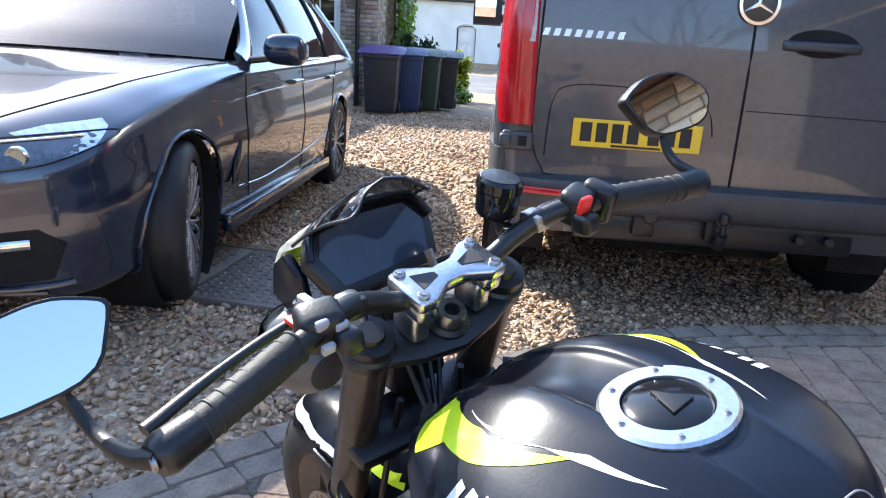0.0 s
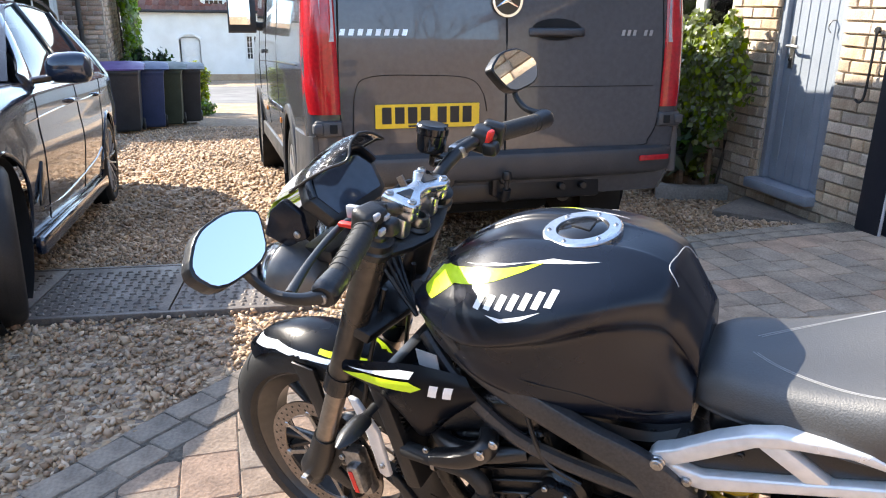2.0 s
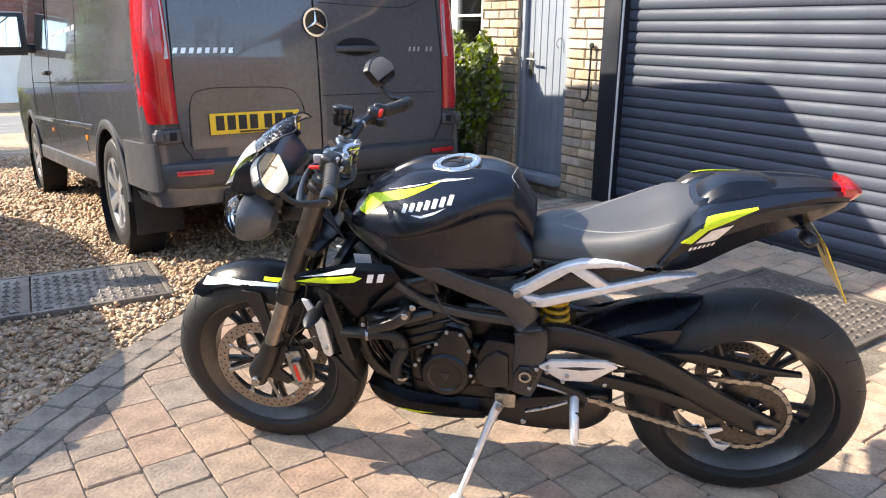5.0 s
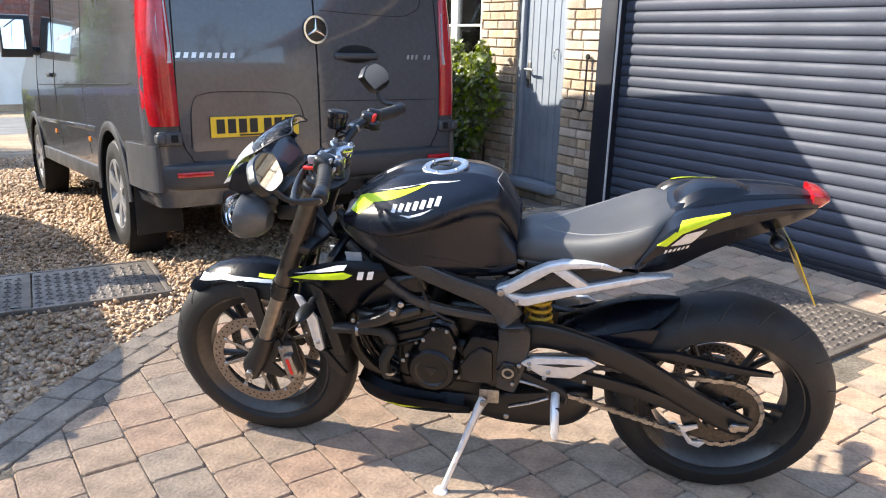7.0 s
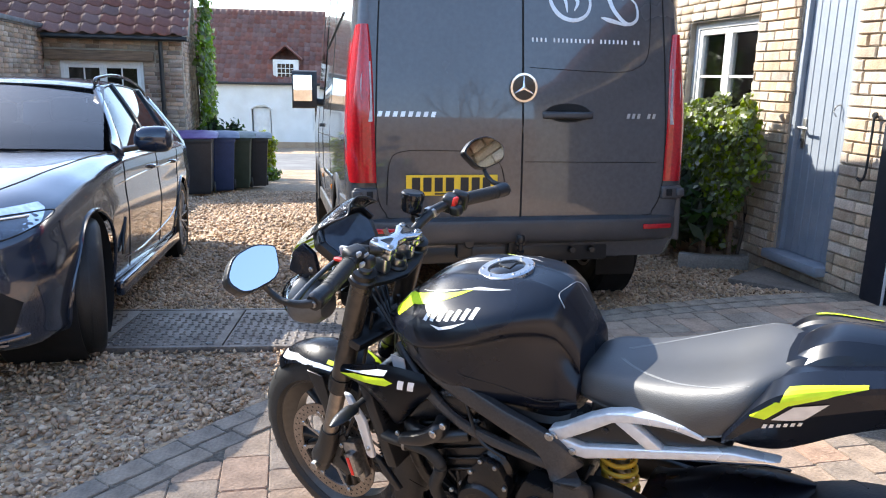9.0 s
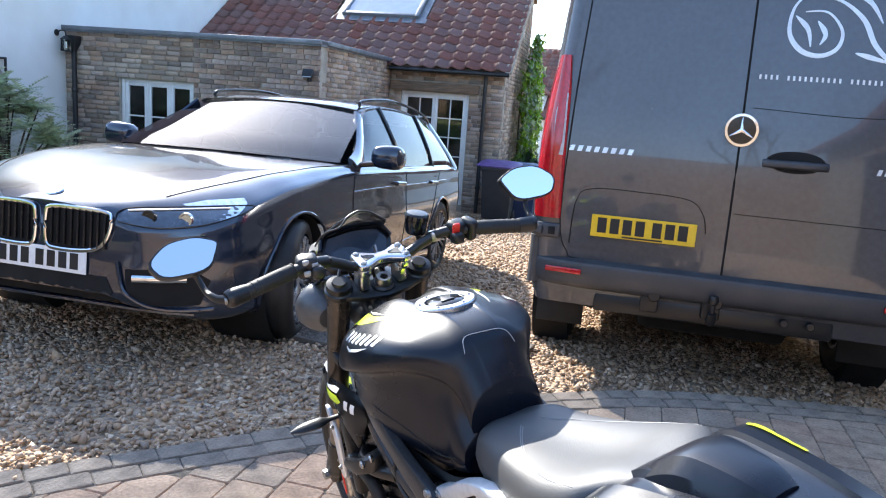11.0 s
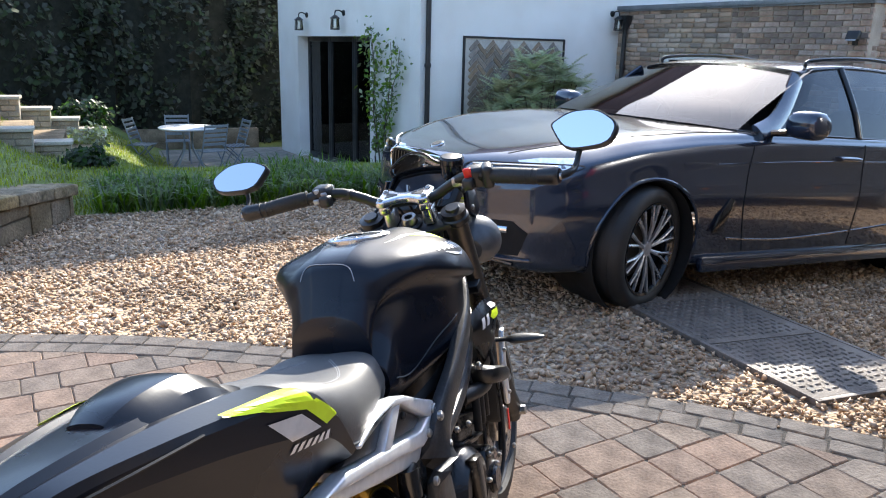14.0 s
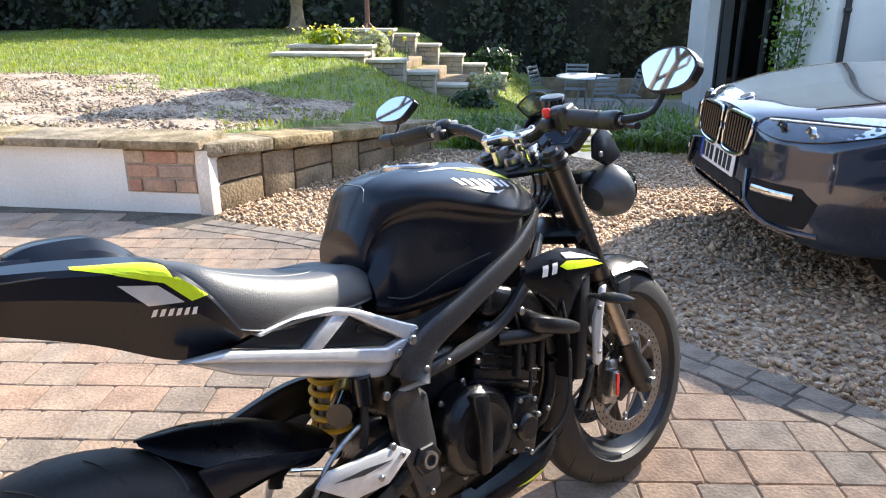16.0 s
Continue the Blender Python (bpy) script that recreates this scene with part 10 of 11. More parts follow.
def spiky(m, label):
    """A shrub with whorls of long stiff leaflets."""
    t = thing("spiky_shrub", m, label, "shrub")
    V, F = [], []
    n = 0
    for i in range(70):
        a, r = rng.uniform(0, 2 * math.pi), math.sqrt(rng.uniform(0, 1))
        c = np.array([0.55 * r * math.cos(a), 0.95 * r * math.sin(a), 0.42 + 0.70 * (1 - r ** 2) + rng.uniform(-0.30, 0.10)])
        if i % 4 == 0:
            part("stem", tube([(c[0] * 0.2, c[1] * 0.3, -0.05), (c[0] * 0.6, c[1] * 0.6, c[2] * 0.5), tuple(c)], [0.016, 0.012, 0.006], seg=6, k=3), M_BARK, t)
        for k in range(13):
            b_ = rng.uniform(0, 2 * math.pi)
            el = rng.uniform(-0.25, 0.75)
            d = np.array([math.cos(b_) * math.cos(el), math.sin(b_) * math.cos(el), math.sin(el)])
            ln = rng.uniform(0.20, 0.36)
            pts = c + d * np.linspace(0.03, 1, 9)[:, None] * ln - np.array([0, 0, 1]) * (np.linspace(0, 1, 9)[:, None] ** 2) * 0.06
            s = np.cross(d, (0, 0, 1))
            s /= np.linalg.norm(s)
            up = np.cross(s, d)
            for u in range(9):
                for sd in (-1, 1):
                    w = s * sd * 0.080 * (1 - 0.4 * u / 8) + d * 0.022 + up * 0.008
                    e = d * 0.015
                    V += [pts[u] - e, pts[u] + e, pts[u] + w]
                    F.append((n, n + 1, n + 2))
                    n += 3
    soup("foliage", np.array(V), np.array(F), M_SPIKY, "stuff", t)


spiky(H @ pose(0.75, 1.75, float(gz(-7.9, 6.4))) @ Matrix.Diagonal((1.15, 1.1, 1.3, 1)), "pale spiky evergreen shrub before the white wall")

# ivy and shrubs by the garage wall
n = 11000
u = rng.uniform(0, 1, (n, 2))
lx = -1.06 - 1.9 * u[:, 0] ** 0.9
edge = 1.17 - 0.30 * np.clip((-1.16 - lx) * -8, 0, 1) + 0.06 * np.sin(9 * lx) + 0.05 * np.sin(23 * lx)
lz = -0.05 + u[:, 1] ** 0.85 * (edge + 0.05)
keep = ~((lx > -1.50) & (lz < 0.30)) & ~((lx > -1.2) & (lz < 0.62))
dep = -0.05 - 0.26 * np.sqrt(np.clip(1 - ((lz - 0.65) / 0.75) ** 2, 0, 1)) * (0.7 + 0.3 * np.sin(5 * lx + 6 * lz)) + rng.normal(0, 0.035, n)
pts = np.column_stack([lx, dep, lz])[keep]
iv = thing("ivy", G, "dense sunlit ivy climbing the buff brick wall", "plant")
for i in range(5):
    x = -1.5 - i * 0.3
    part("stem", tube([(x, -0.03, -0.1), (x + 0.06, -0.03, 0.3), (x - 0.04, -0.03, 0.65), (x + 0.05, -0.03, 1.0)], [0.016, 0.012, 0.005], seg=6, k=3), M_BARK, iv)
v, f = leaves(pts, 0.050, rng, 0.55, 1.15, np.tile([0, -1.0, 0.25], (len(pts), 1)))
soup("foliage", v, f, M_IVY, "stuff", iv)
fern = clump("shrub", G @ pose(-2.05, -0.34, -0.05), (0.55, 0.2, 0.30), 2400, 0.075, M_FERN, "dark drooping evergreen shrub below the ivy", "shrub", 8, -0.4, 0.7, 3.2)
clump("shrub", G @ pose(-3.75, -0.30, -0.2), (0.75, 0.42, 0.95), 9000, 0.06, M_GREENLEAF, "tall sunlit green shrub by the brick wall", "shrub", 9)
clump("shrub", G @ pose(-5.1, -0.35, -0.3), (0.85, 0.5, 1.45), 9000, 0.065, M_LIMELEAF, "tall yellow-green shrub beyond the van", "shrub", 9)
clump("shrub", G @ pose(-3.0, -0.34, -0.1), (0.4, 0.22, 0.5), 2600, 0.065, M_FERN, "dark green shrub behind the van", "shrub", 7)
# kerb, stakes and slab before the door
M_CONC = pm("old_concrete", (0.30, 0.28, 0.25), 0.9, col2=(0.21, 0.19, 0.165), scale=4, fine=60, amt=0.2, bump=0.5)
M_SLABDARK = pm("brown_flagstone", (0.17, 0.145, 0.12), 0.85, col2=(0.12, 0.10, 0.085), scale=4, fine=60, amt=0.2, bump=0.5)
kb = part("bed_kerb", tube([(2.86, 5.10, -0.15), (3.1, 4.98, -0.15), (3.35, 4.98, -0.15), (3.60, 5.06, -0.15)], 0.06, 0.10, seg=8, k=4, power=5), M_CONC, None, "")
tagged(kb, "curved concrete kerb of a small planting bed", "kerb")
for px, py, hh in ((3.06, 5.12, 0.30), (3.27, 5.08, 0.31)):
    o = part("wooden_stake", box((0.045, 0.045, hh + 0.15), (px, py, hh / 2 - 0.16), 0.006, rot=pose(0, 0, 0, 2, -3, 15)), M_TIMBER, None, "")
    tagged(o, "short weathered wooden stake in the planting bed", "stake", "stakes in the bed")
fs = part("flagstone", slab([(2.93, 4.36), (3.44, 3.86), (3.60, 4.20), (3.62, 4.60), (3.40, 4.72)], -0.20, -0.075, "XY", 0.012), M_SLABDARK, None, "")
tagged(fs, "flat brown stone slab on gravel before the door", "flagstone")

# ---- covers ----
M_CHEQ = pm("worn_chequer_plate", (0.165, 0.138, 0.115), 0.6, metal=0.2, col2=(0.105, 0.088, 0.074), scale=5, fine=70, amt=0.25, bump=0.25)


def chequer_cover(m, panels, w, l, label):
    """Chequer plate panels in a frame, each with raised lugs in alternating directions."""
    t = thing("access_cover", m, label, "access cover")
    b = bmesh.new()
    tot = panels * w
    for s, a in (((tot + 0.05, 0.025, 0.03), (tot / 2, -0.0125, -0.012)), ((tot + 0.05, 0.025, 0.03), (tot / 2, l + 0.0125, -0.012)), ((0.025, l, 0.03), (-0.0125, l / 2, -0.012)), ((0.025, l, 0.03), (tot + 0.0125, l / 2, -0.012))):
        box(s, a, 0.003, bm=b)
    part("rim", b, M_CHEQ, t)
    for i in range(panels):
        pl = part("plate", box((w - 0.008, l - 0.006, 0.012), (w * (i + 0.5), l / 2, -0.006), 0.002), M_CHEQ, t)
        V, F = [], []
        st_ = 0.046
        for a in range(int((w - 0.03) / st_)):
            for c in range(int((l - 0.03) / st_)):
                cx_, cy_ = w * i + 0.03 + a * st_, 0.03 + c * st_
                dx, dy = (0.017, 0.006) if (a + c) % 2 else (0.006, 0.017)
                k = len(V)
                V += [(cx_ - dx, cy_ - dy, 0), (cx_ + dx, cy_ - dy, 0), (cx_ + dx, cy_ + dy, 0), (cx_ - dx, cy_ + dy, 0)]
                V += [(cx_ - dx * 0.7, cy_ - dy * 0.7, 0.006), (cx_ + dx * 0.7, cy_ - dy * 0.7, 0.006), (cx_ + dx * 0.7, cy_ + dy * 0.7, 0.006), (cx_ - dx * 0.7, cy_ + dy * 0.7, 0.006)]
                F += [(k + 4, k + 5, k + 6, k + 7)] + [(k + e, k + (e + 1) % 4, k + 4 + (e + 1) % 4, k + 4 + e) for e in range(4)]
        soup("raised_lug", np.array(V), np.array(F), M_CHEQ, "stuff", pl)
        for kx in (0.12, 0.88):
            part("lifting_key", disc(0.018, 0.006, (w * (i + kx), l * 0.06, 0.002), "Z", 14, 0.001), M_IRON, pl)


chequer_cover(pose(-1.675, 2.80, 0.014, -3.3, 0, 0), 3, 0.595, 0.72, "worn steel chequer plate cover set in gravel")
chequer_cover(pose(2.37, 0.80, 0.012, 0, 0, 6.3), 1, 0.80, 0.80, "steel chequer plate cover set in block paving")

# ---- bins ----
def wheelie_bin(m, body, lid, label):
    t = thing("wheelie_bin", m, label, "bin", "wheelie bins by the brick gable")
    rows = []
    for z, sx, sy in ((0.06, 0.22, 0.25), (0.10, 0.235, 0.27), (0.9, 0.275, 0.33), (0.93, 0.29, 0.345), (0.98, 0.29, 0.345)):
        rows.append([(sx, -sy, z), (sx, sy, z), (-sx, sy, z), (-sx, -sy, z)])
    b = bmesh.new()
    vs = [[b.verts.new(p) for p in r] for r in rows]
    for i in range(len(vs) - 1):
        for j in range(4):
            b.faces.new((vs[i][j], vs[i][(j + 1) % 4], vs[i + 1][(j + 1) % 4], vs[i + 1][j]))
    b.faces.new(vs[0])
    b.faces.new(vs[-1])
    bmesh.ops.bevel(b, geom=[e for e in b.edges], offset=0.015, segments=2, affect="EDGES", profile=0.5, clamp_overlap=True)
    part("body", b, body, t)
    part("lid", surf([[(-0.30, -0.37, 0.985), (0.30, -0.37, 0.985), (0.30, -0.37, 1.0), (-0.30, -0.37, 1.0)], [(-0.305, -0.1, 0.985), (0.305, -0.1, 0.985), (0.29, -0.1, 1.055), (-0.29, -0.1, 1.055)], [(-0.305, 0.2, 0.985), (0.305, 0.2, 0.985), (0.29, 0.2, 1.075), (-0.29, 0.2, 1.075)], [(-0.29, 0.36, 0.985), (0.29, 0.36, 0.985), (0.28, 0.36, 1.03), (-0.28, 0.36, 1.03)]], 4, 3), lid, t)
    part("handle", tube([(-0.24, 0.36, 0.95), (-0.24, 0.42, 0.96), (0.24, 0.42, 0.96), (0.24, 0.36, 0.95)], 0.014, k=1), body, t)
    for s in (-1, 1):
        wh = part("wheel", disc(0.10, 0.05, (s * 0.25, 0.27, 0.10), "X", 20, 0.012), M_RUBBER, t)
        part("wheel_hub", disc(0.04, 0.054, (s * 0.25, 0.27, 0.10), "X", 12, 0.004), M_BLACK, wh)
    part("axle", disc(0.012, 0.5, (0, 0.27, 0.10), "X", 8), M_STEEL, t)


M_BINBLACK = pm("black_bin_plastic", (0.025, 0.026, 0.030), 0.45, amt=0.2, bump=0.05)
M_BINPURPLE = pm("purple_bin_lid", (0.085, 0.04, 0.17), 0.45, amt=0.12, bump=0.04)
M_BINBLUE = pm("blue_bin_plastic", (0.025, 0.045, 0.12), 0.5, amt=0.15, bump=0.05)
M_BINGREEN = pm("green_bin_plastic", (0.03, 0.045, 0.028), 0.5, amt=0.2, bump=0.05)
for bx, by, a, c1, c2, lab in ((-2.66, 11.95, 8, M_BINBLACK, M_BINPURPLE, "black wheelie bin with a purple lid"), (-2.44, 12.70, 10, M_BINBLUE, M_BINBLUE, "blue wheelie bin beside the black one"), (-2.26, 13.38, 6, M_BINGREEN, M_BINGREEN, "dark green wheelie bin in a row"), (-2.05, 14.05, 9, M_BINBLACK, M_BINBLACK, "black wheelie bin at the end of the row")):
    wheelie_bin(pose(bx, by, float(gz(bx, by)) - 0.005, 0, 0, a), c1, c2, lab)
# greenery round the bins and on the gable
clump("shrub", pose(-2.75, 15.0, float(gz(-2, 15)) - 0.02), (0.5, 0.4, 0.70), 4200, 0.07, M_FERN, "dark arching shrub behind the bins", "shrub", 8, 0.2, 0.8, 2.6)
clump("shrub", pose(-2.42, 17.5, float(gz(-2, 17.5)) - 0.02), (0.36, 0.45, 0.55), 4200, 0.07, M_LIMELEAF, "bright lime-green bush at the drive edge", "shrub", 7)
clump("shrub", pose(-2.25, 16.5, float(gz(-2, 16.5)) - 0.02), (0.35, 0.5, 0.14), 1800, 0.06, M_GREENLEAF, "low green plants at the drive edge", "shrub", 5)
GB = H @ pose(6.62, 0, 0, 0, 0, 90)
n = 4200
lx, lz = rng.uniform(9.2, 12.5, n), rng.uniform(-0.7, 3.0, n)
keep = lz < 1.2 + 1.6 * np.sin((lx - 8.7) * 0.75) + 0.25 * np.sin(7 * lx)
pts = np.column_stack([lx, -0.10 - 0.12 * np.abs(np.sin(3 * lx + 2 * lz)) + rng.normal(0, 0.05, n), lz])[keep]
gi = thing("ivy", GB, "climbing greenery on the brick gable end", "plant")
for x in (9.6, 10.4, 11.2):
    part("stem", tube([(x, -0.04, -0.75), (x + 0.1, -0.05, 0.4), (x - 0.1, -0.05, 1.3), (x + 0.05, -0.05, 2.0)], [0.03, 0.02, 0.008], seg=6, k=3), M_BARK, gi)
v, f = leaves(pts, 0.10, rng, 0.7, 1.3, np.tile([0, -1.0, 0.4], (len(pts), 1)))
soup("foliage", v, f, M_GREENLEAF, "stuff", gi)


def bare_tree(m, label, seed, size):
    """A leafless tree: trunk, limbs and twigs, forking again and again."""
    r = random.Random(seed)
    t = thing("bare_tree", m, label, "tree")
    limbs = []

    def grow(p, d, ln, rad, depth, acc):
        q = p + d * ln
        mid = p + d * ln * 0.5 + Vector((r.uniform(-1, 1), r.uniform(-1, 1), 0)) * ln * 0.05
        tube([tuple(p), tuple(mid), tuple(q)], [rad, rad * 0.85, rad * 0.7], seg=6 if depth < 3 else 4, k=2, cap=depth == 0, bm=acc)
        if depth < 5:
            for _ in range(2 if r.random() < 0.6 else 3):
                nd = (d + Vector((r.uniform(-1, 1), r.uniform(-1, 1), r.uniform(-0.3, 0.6))) * 0.65).normalized()
                grow(q, nd, ln * r.uniform(0.62, 0.82), rad * 0.62, depth + 1, acc)
    trunk = tube([(0, 0, -0.2), (0.03, 0, size * 0.15), (0, 0.04, size * 0.3)], [size * 0.026, size * 0.02, size * 0.017], seg=10, k=4)
    part("trunk", trunk, M_BARK, t)
    for i in range(4):
        a = i * 1.6 + r.uniform(-0.3, 0.3)
        acc = bmesh.new()
        grow(Vector((0, 0.04, size * 0.28)), Vector((math.cos(a) * 0.6, math.sin(a) * 0.6, 1)).normalized(), size * 0.17, size * 0.011, 1, acc)
        part("limb", acc, M_BARK, t)


bare_tree(pose(5.2, -11.5, 0), "bare leafless tree behind the yard wall", 3, 8)
bare_tree(pose(-4.2, -10.6, 0.3), "bare leafless tree behind the lawn hedge", 8, 11)

# ---- block paving ----
PAVE_COLS = [(0.388, 0.275, 0.193), (0.333, 0.264, 0.202), (0.456, 0.298, 0.202), (0.360, 0.285, 0.218), (0.428, 0.308, 0.215), (0.306, 0.246, 0.190), (0.456, 0.320, 0.222), (0.394, 0.263, 0.185)]
M_PAVER = ramp_mat("tumbled_paver", PAVE_COLS, False, 0.8, 10, 80, 0.2, 0.55)
M_PAVERS = ramp_mat("tumbled_pavers", PAVE_COLS, True, 0.8, 6, 80, 0.2, 0.55)
M_BORDER = ramp_mat("grey_border_block", [(0.30, 0.245, 0.19), (0.345, 0.275, 0.21), (0.275, 0.23, 0.185), (0.365, 0.29, 0.22)], False, 0.8, 10, 80, 0.2, 0.5)
M_BORDERS = ramp_mat("grey_border_blocks", [(0.30, 0.245, 0.19), (0.345, 0.275, 0.21), (0.275, 0.23, 0.185), (0.365, 0.29, 0.22)], True, 0.8, 6, 80, 0.2, 0.5)
M_SAND = pm("joint_sand", (0.165, 0.140, 0.112), 0.95, scale=5, fine=90, amt=0.35, bump=0.6)
for m_ in (M_PAVER, M_PAVERS, M_BORDER, M_BORDERS, M_SAND):
    m_.node_tree.nodes["Principled BSDF"].inputs["Specular IOR Level"].default_value = 0.12
    m_.node_tree.nodes["Principled BSDF"].inputs["Diffuse Roughness"].default_value = 1.0
pr = random.Random(21)


def paver_shape(poly, r, cut=0.009, drop=0.004):
    """One tumbled block from a convex outline: nibbled corners and a rounded top edge."""
    n = len(poly)
    ring = []
    for i in range(n):
        p, a, b_ = Vector(poly[i]), Vector(poly[i - 1]), Vector(poly[(i + 1) % n])
        c = cut * r.uniform(0.5, 1.3)
        la, lb = (a - p).length, (b_ - p).length
        if min(la, lb) < 3 * cut:
            ring.append(p)
        else:
            ring += [p + (a - p) / la * c, p + (b_ - p) / lb * c]
    mid = sum(ring, Vector((0, 0))) / len(ring)
    k = len(ring)
    v, f = [], []
    for z, inset in ((-0.05, 0.0), (-drop, 0.0), (0.0, 0.0048)):
        for p in ring:
            d = mid - p
            q = p + d.normalized() * inset
            v.append((q.x, q.y, z + (r.uniform(-0.0012, 0.0012) if z == 0 else 0)))
    for a in (0, k):
        for i in range(k):
            f.append((a + i, a + (i + 1) % k, a + k + (i + 1) % k, a + k + i))
    f.append(tuple(range(2 * k, 3 * k)))
    return v, f


def clip(poly, p, nrm):
    """The part of a convex outline on the side of p that nrm points to."""
    out = []
    for i in range(len(poly)):
        a, b_ = poly[i], poly[(i + 1) % len(poly)]
        da = (a[0] - p[0]) * nrm[0] + (a[1] - p[1]) * nrm[1]
        db = (b_[0] - p[0]) * nrm[0] + (b_[1] - p[1]) * nrm[1]
        if da >= 0:
            out.append(a)
        if (da >= 0) != (db >= 0):
            u = da / (da - db)
            out.append((a[0] + u * (b_[0] - a[0]), a[1] + u * (b_[1] - a[1])))
    return out


def area(poly):
    return abs(sum(poly[i - 1][0] * poly[i][1] - poly[i][0] * poly[i - 1][1] for i in range(len(poly)))) / 2


# the bed under the blocks, inside the curved edge
ang = [t for t in np.linspace(92, 168.5, 40)]
edge_pts = [(ARC_C[0] + (arc_r(t) + 0.0) * math.cos(math.radians(t)), ARC_C[1] + (arc_r(t) + 0.0) * math.sin(math.radians(t))) for t in ang]
bed = bmesh.new()
outline = edge_pts + [(-2.11, edge_pts[-1][1]), (-2.11, -6.5), (4.2, -6.5), (3.62, 1.3), (3.50, 3.5)]
bed.faces.new([bed.verts.new((x, y, -0.006)) for x, y in outline])
bmesh.ops.triangulate(bed, faces=bed.faces[:])
pavement = part("pavement", bed, M_SAND, None, "tumbled buff, pink and grey block paving", 0, kind="structure")
shape_bank = {}
piece_count = 0
loose = {"paver": ([], []), "border": ([], [])}


def in_core(x, y):
    return -1.5 < x < 2.55 and 0.05 < y < 3.2 or (-1.9 < x < -0.4 and -1.4 < y < 0.6)


RV2, RF2 = [], []
BV2, BF2 = [], []


def add_loose(V, F, v, f, m=None):
    n = len(V)
    for p in v:
        V.append(tuple(m @ Vector(p)) if m is not None else p)
    for g in f:
        F.append(tuple(n + q for q in g))


def poly_mesh(name, V, F, material, parent):
    me = bpy.data.meshes.new(name)
    me.from_pydata(V, [], F)
    me.materials.append(material)
    o = new(name, me)
    o.parent = parent
    return tagged(o, kind="stuff")


# border: two rows of small blocks along the curve
for row in range(2):
    r_off = 0.052 + row * 0.106
    t = 94.0 + 0.6 * row
    while t < 168.6:
        l = pr.uniform(0.135, 0.185)
        dt = math.degrees(l / ARC_R)
        tm = t + dt / 2
        rad = float(arc_r(tm)) - r_off
        x, y = ARC_C[0] + rad * math.cos(math.radians(tm)), ARC_C[1] + rad * math.sin(math.radians(tm))
        t += dt
        if x > 3.42 or x < -2.07:
            continue
        m = Matrix.Translation((x, y, pr.uniform(-0.002, 0.001))) @ pose(0, 0, 0, pr.uniform(-0.6, 0.6), pr.uniform(-0.6, 0.6), tm + pr.uniform(-1, 1))
        k = round(l * 50)
        key = ("b", k, pr.randrange(2))
        if key not in shape_bank:
            hw, hl = 0.0475, k / 100 - 0.004
            v, f = paver_shape([(-hw, -hl), (hw, -hl), (hw, hl), (-hw, hl)], random.Random(k * 7 + key[2]), 0.008)
            me = bpy.data.meshes.new("border_block")
            me.from_pydata(v, [], f)
            me.materials.append(M_BORDER)
            shape_bank[key] = (me, v, f)
        me, v, f = shape_bank[key]
        o = new("border_block", me)
        o.parent = pavement
        o.matrix_local = m
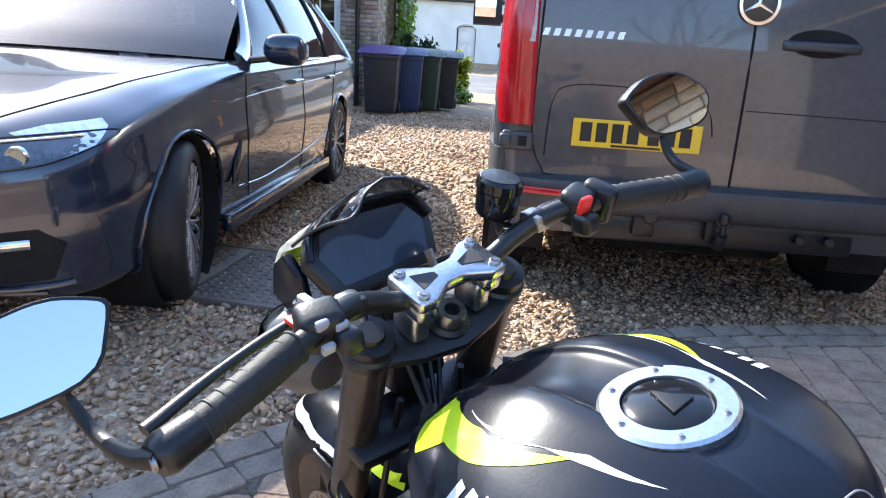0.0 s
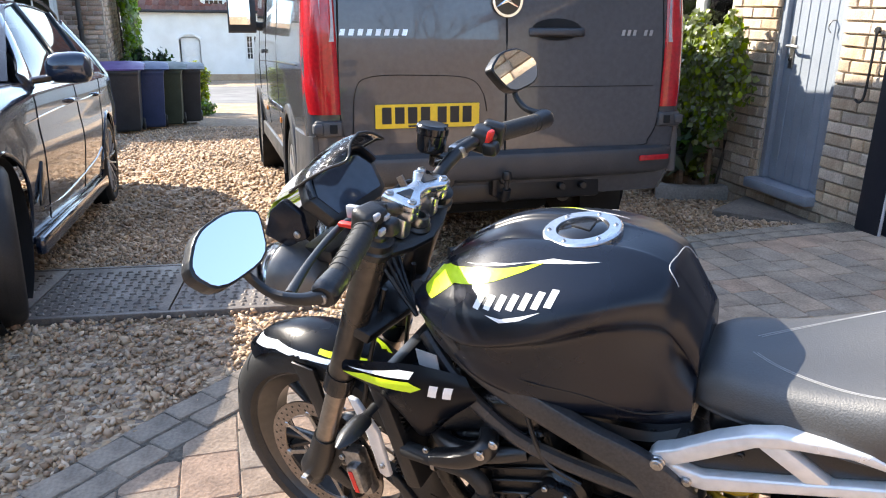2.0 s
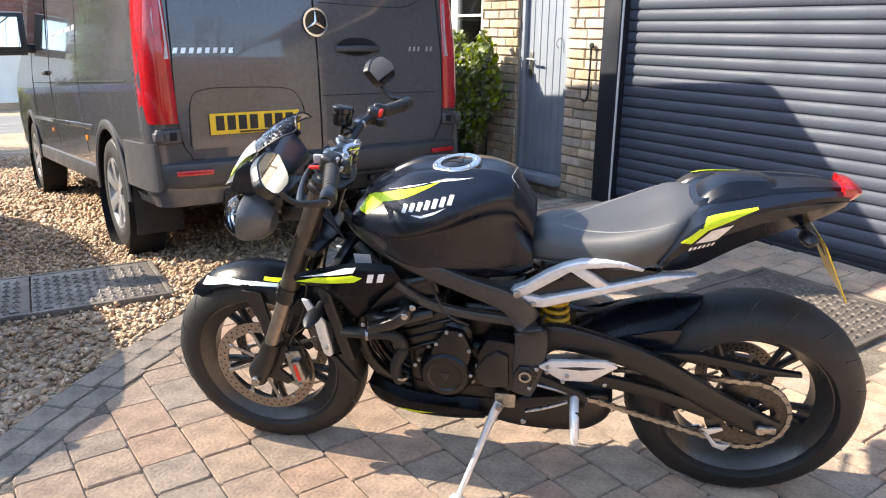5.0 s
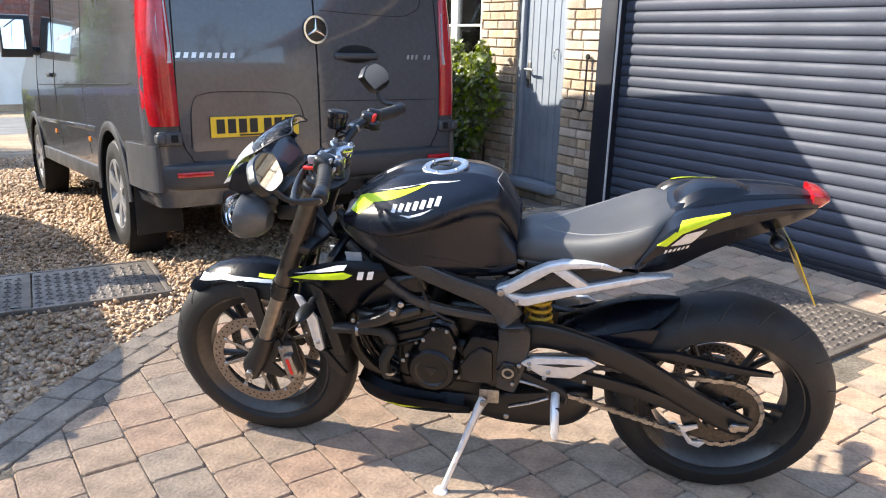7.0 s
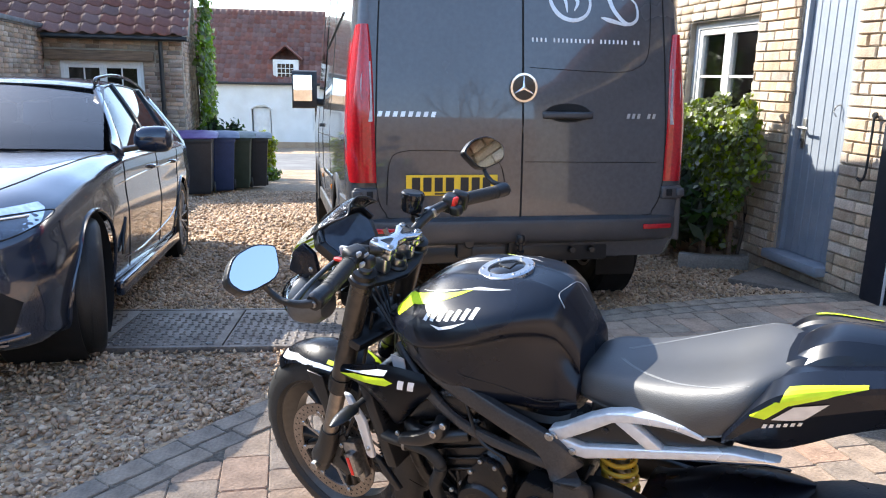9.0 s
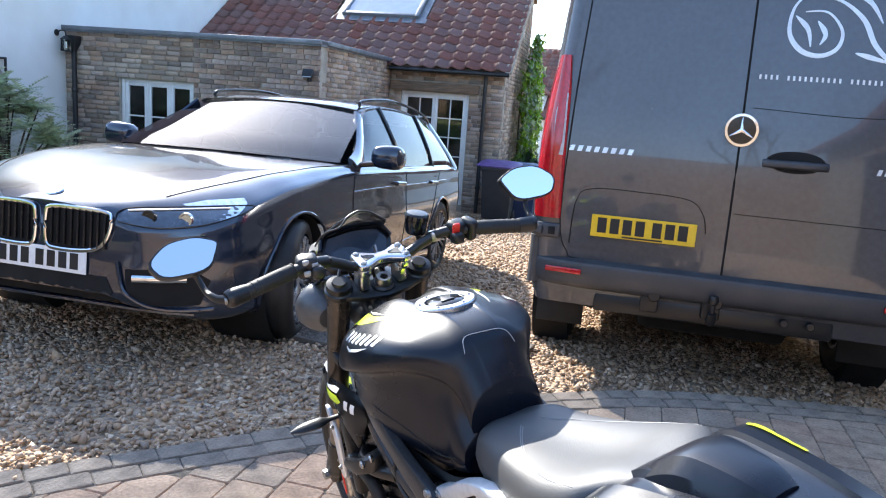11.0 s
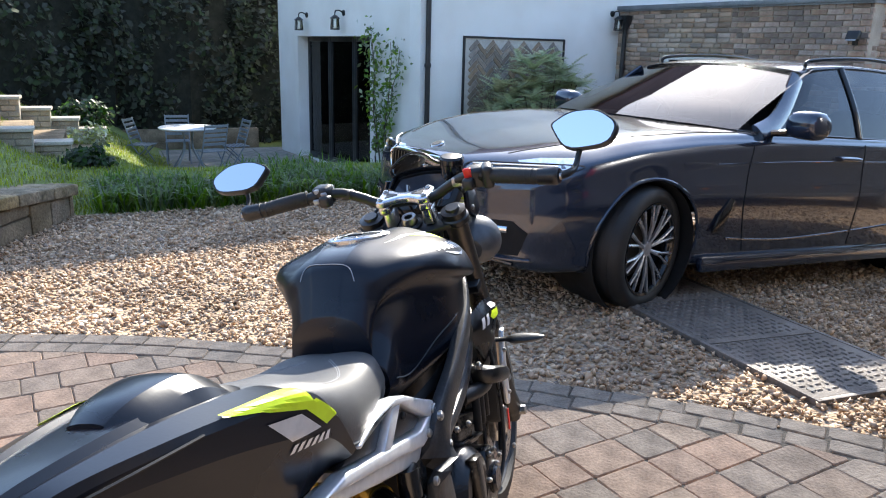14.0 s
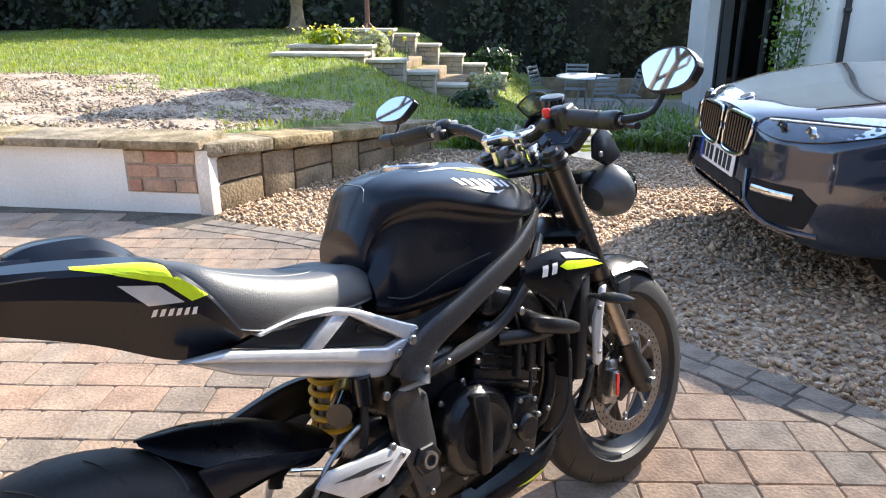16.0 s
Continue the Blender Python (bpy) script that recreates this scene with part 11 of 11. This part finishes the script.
# field: courses of blocks of mixed length
CD, PD = Vector((-0.1097, 0.994)), Vector((0.994, 0.1097))
inset = 0.215
cover = [(2.37, 0.80), 6.3, 0.80]
for c in range(-24, 28):
    v0 = c * 0.163
    s = -5.6 + pr.uniform(0, 0.2)
    while s < 4.4:
        l = pr.choice((0.135, 0.163, 0.163, 0.195, 0.225, 0.225))
        a, b_ = s + 0.0017, s + l - 0.0017
        s += l
        poly = []
        for cc, pp in ((a, v0 - 0.0800), (a, v0 + 0.0800), (b_, v0 + 0.0800), (b_, v0 - 0.0800)):
            q = CD * cc + PD * pp
            poly.append((q.x, q.y))
        poly = poly[::-1]
        mx, my = sum(p[0] for p in poly) / 4, sum(p[1] for p in poly) / 4
        if mx < -2.2 or my < -6.3 or mx > 4.1 or arc_in(mx, my) < inset - 0.12:
            continue
        cut_ = False
        dx, dy = mx - ARC_C[0], my - ARC_C[1]
        rr = math.hypot(dx, dy)
        th = math.degrees(math.atan2(dy, dx)) % 360
        if 88 < th < 172 and min(float(arc_in(*p)) for p in poly) < inset:
            er = float(arc_r(th)) - inset
            poly = clip(poly, (ARC_C[0] + dx / rr * er, ARC_C[1] + dy / rr * er), (-dx / rr, -dy / rr))
            cut_ = True
        if min(p[0] for p in poly + [(9, 9)]) < -2.09 and my < -0.9:
            poly = clip(poly, (-2.09, 0), (1, 0))
            cut_ = True
        gx_ = 3.5 + (3.58 - my) * 0.08007
        if poly and max(p[0] for p in poly) > gx_ - 0.02:
            poly = clip(poly, (gx_ - 0.02, my), (-1, 0))
            cut_ = True
        if len(poly) < 3 or area(poly) < 0.002:
            continue
        # leave the cover free
        cm = math.radians(6.3)
        ux, uy = (mx - 2.37) * math.cos(cm) + (my - 0.80) * math.sin(cm), -(mx - 2.37) * math.sin(cm) + (my - 0.80) * math.cos(cm)
        if -0.10 < ux < 0.90 and -0.12 < uy < 0.92:
            continue
        tilt = pose(0, 0, 0, pr.uniform(-0.5, 0.5), pr.uniform(-0.5, 0.5), 0)
        if not cut_ and in_core(mx, my) and piece_count < 300:
            key = ("f", round(l * 1000), pr.randrange(3))
            if key not in shape_bank:
                hl = l / 2 - 0.0017
                v, f = paver_shape([(-0.0800, -hl), (0.0800, -hl), (0.0800, hl), (-0.0800, hl)], random.Random(key[1] * 3 + key[2]))
                me = bpy.data.meshes.new("paver")
                me.from_pydata(v, [], f)
                me.materials.append(M_PAVER)
                shape_bank[key] = (me, v, f)
            o = new("paver", shape_bank[key][0])
            o.parent = pavement
            o.matrix_local = Matrix.Translation((mx, my, pr.uniform(-0.002, 0.0015))) @ pose(0, 0, 0, 0, 0, 6.3 + pr.choice((0, 180))) @ tilt
            piece_count += 1
        else:
            px, py = sum(p[0] for p in poly) / len(poly), sum(p[1] for p in poly) / len(poly)
            v, f = paver_shape([(p[0] - px, p[1] - py) for p in poly], pr)
            add_loose(RV2, RF2, v, f, Matrix.Translation((px, py, pr.uniform(-0.002, 0.0015))) @ tilt)
poly_mesh("pavers", RV2, RF2, M_PAVERS, pavement)

# ---- brickwork ----
bricks(pose(0, 0.02, 0), -9.0, 0.0, -0.48, 2.76, [(DX0 - 0.005, DX1 + 0.005, 0.0, 2.09), (WX0 - 0.01, WX1 + 0.01, 0.9, 1.91)], garage, M_BUFF, M_BUFFS, lambda x, z: x > -1.7 and z < 2.1, 0.225, 0.078, 0.022, 0, 3)
bricks(pose(0, 0.02, 0), 0.0, 6.4, 2.36, 2.76, [], garage, M_BUFF, M_BUFFS, None, 0.225, 0.078, 0.022, 0, 4)
bricks(pose(0, 4.02, 0), 0.0, 4.3, -0.9, 2.02, [(0.95, 2.25, 0.15, 1.35)], ext, M_BRICK, M_BRICKS, lambda x, z: x > 2.2 and z > 0.6, 0.225, 0.075, 0.02, 0, 5)
bricks(pose(0, 7.72, 0), 4.3, 6.54, -0.9, 1.86, [(4.52, 5.89, -0.9, 1.51), (4.3, 6.1, 1.5, 1.70)], ext, M_BRICK, M_BRICKS, None, 0.225, 0.075, 0.02, 0, 6)
bricks(pose(4.28, 0, 0, 0, 0, 90), 4.0, 7.7, -0.9, 2.02, [], ext, M_BRICK, M_BRICKS, None, 0.225, 0.075, 0.02, 0, 7)
bricks(pose(6.53, 0, 0, 0, 0, 90), 7.72, 11.6, -1.0, 2.0, [], ext, M_BRICK, M_BRICKS, None, 0.225, 0.075, 0.02, 0, 8)
for i in range(28):
    z = 2.0 + i * 0.08
    w0 = 7.94 + (z - 2.1) / 0.695
    if w0 < 10.9:
        bricks(pose(6.53, 0, 0, 0, 0, 90), w0, 11.6, z, z + 0.08, [], ext, M_BRICK, M_BRICKS, None, 0.225, 0.08, 0.02, 0, 40 + i)
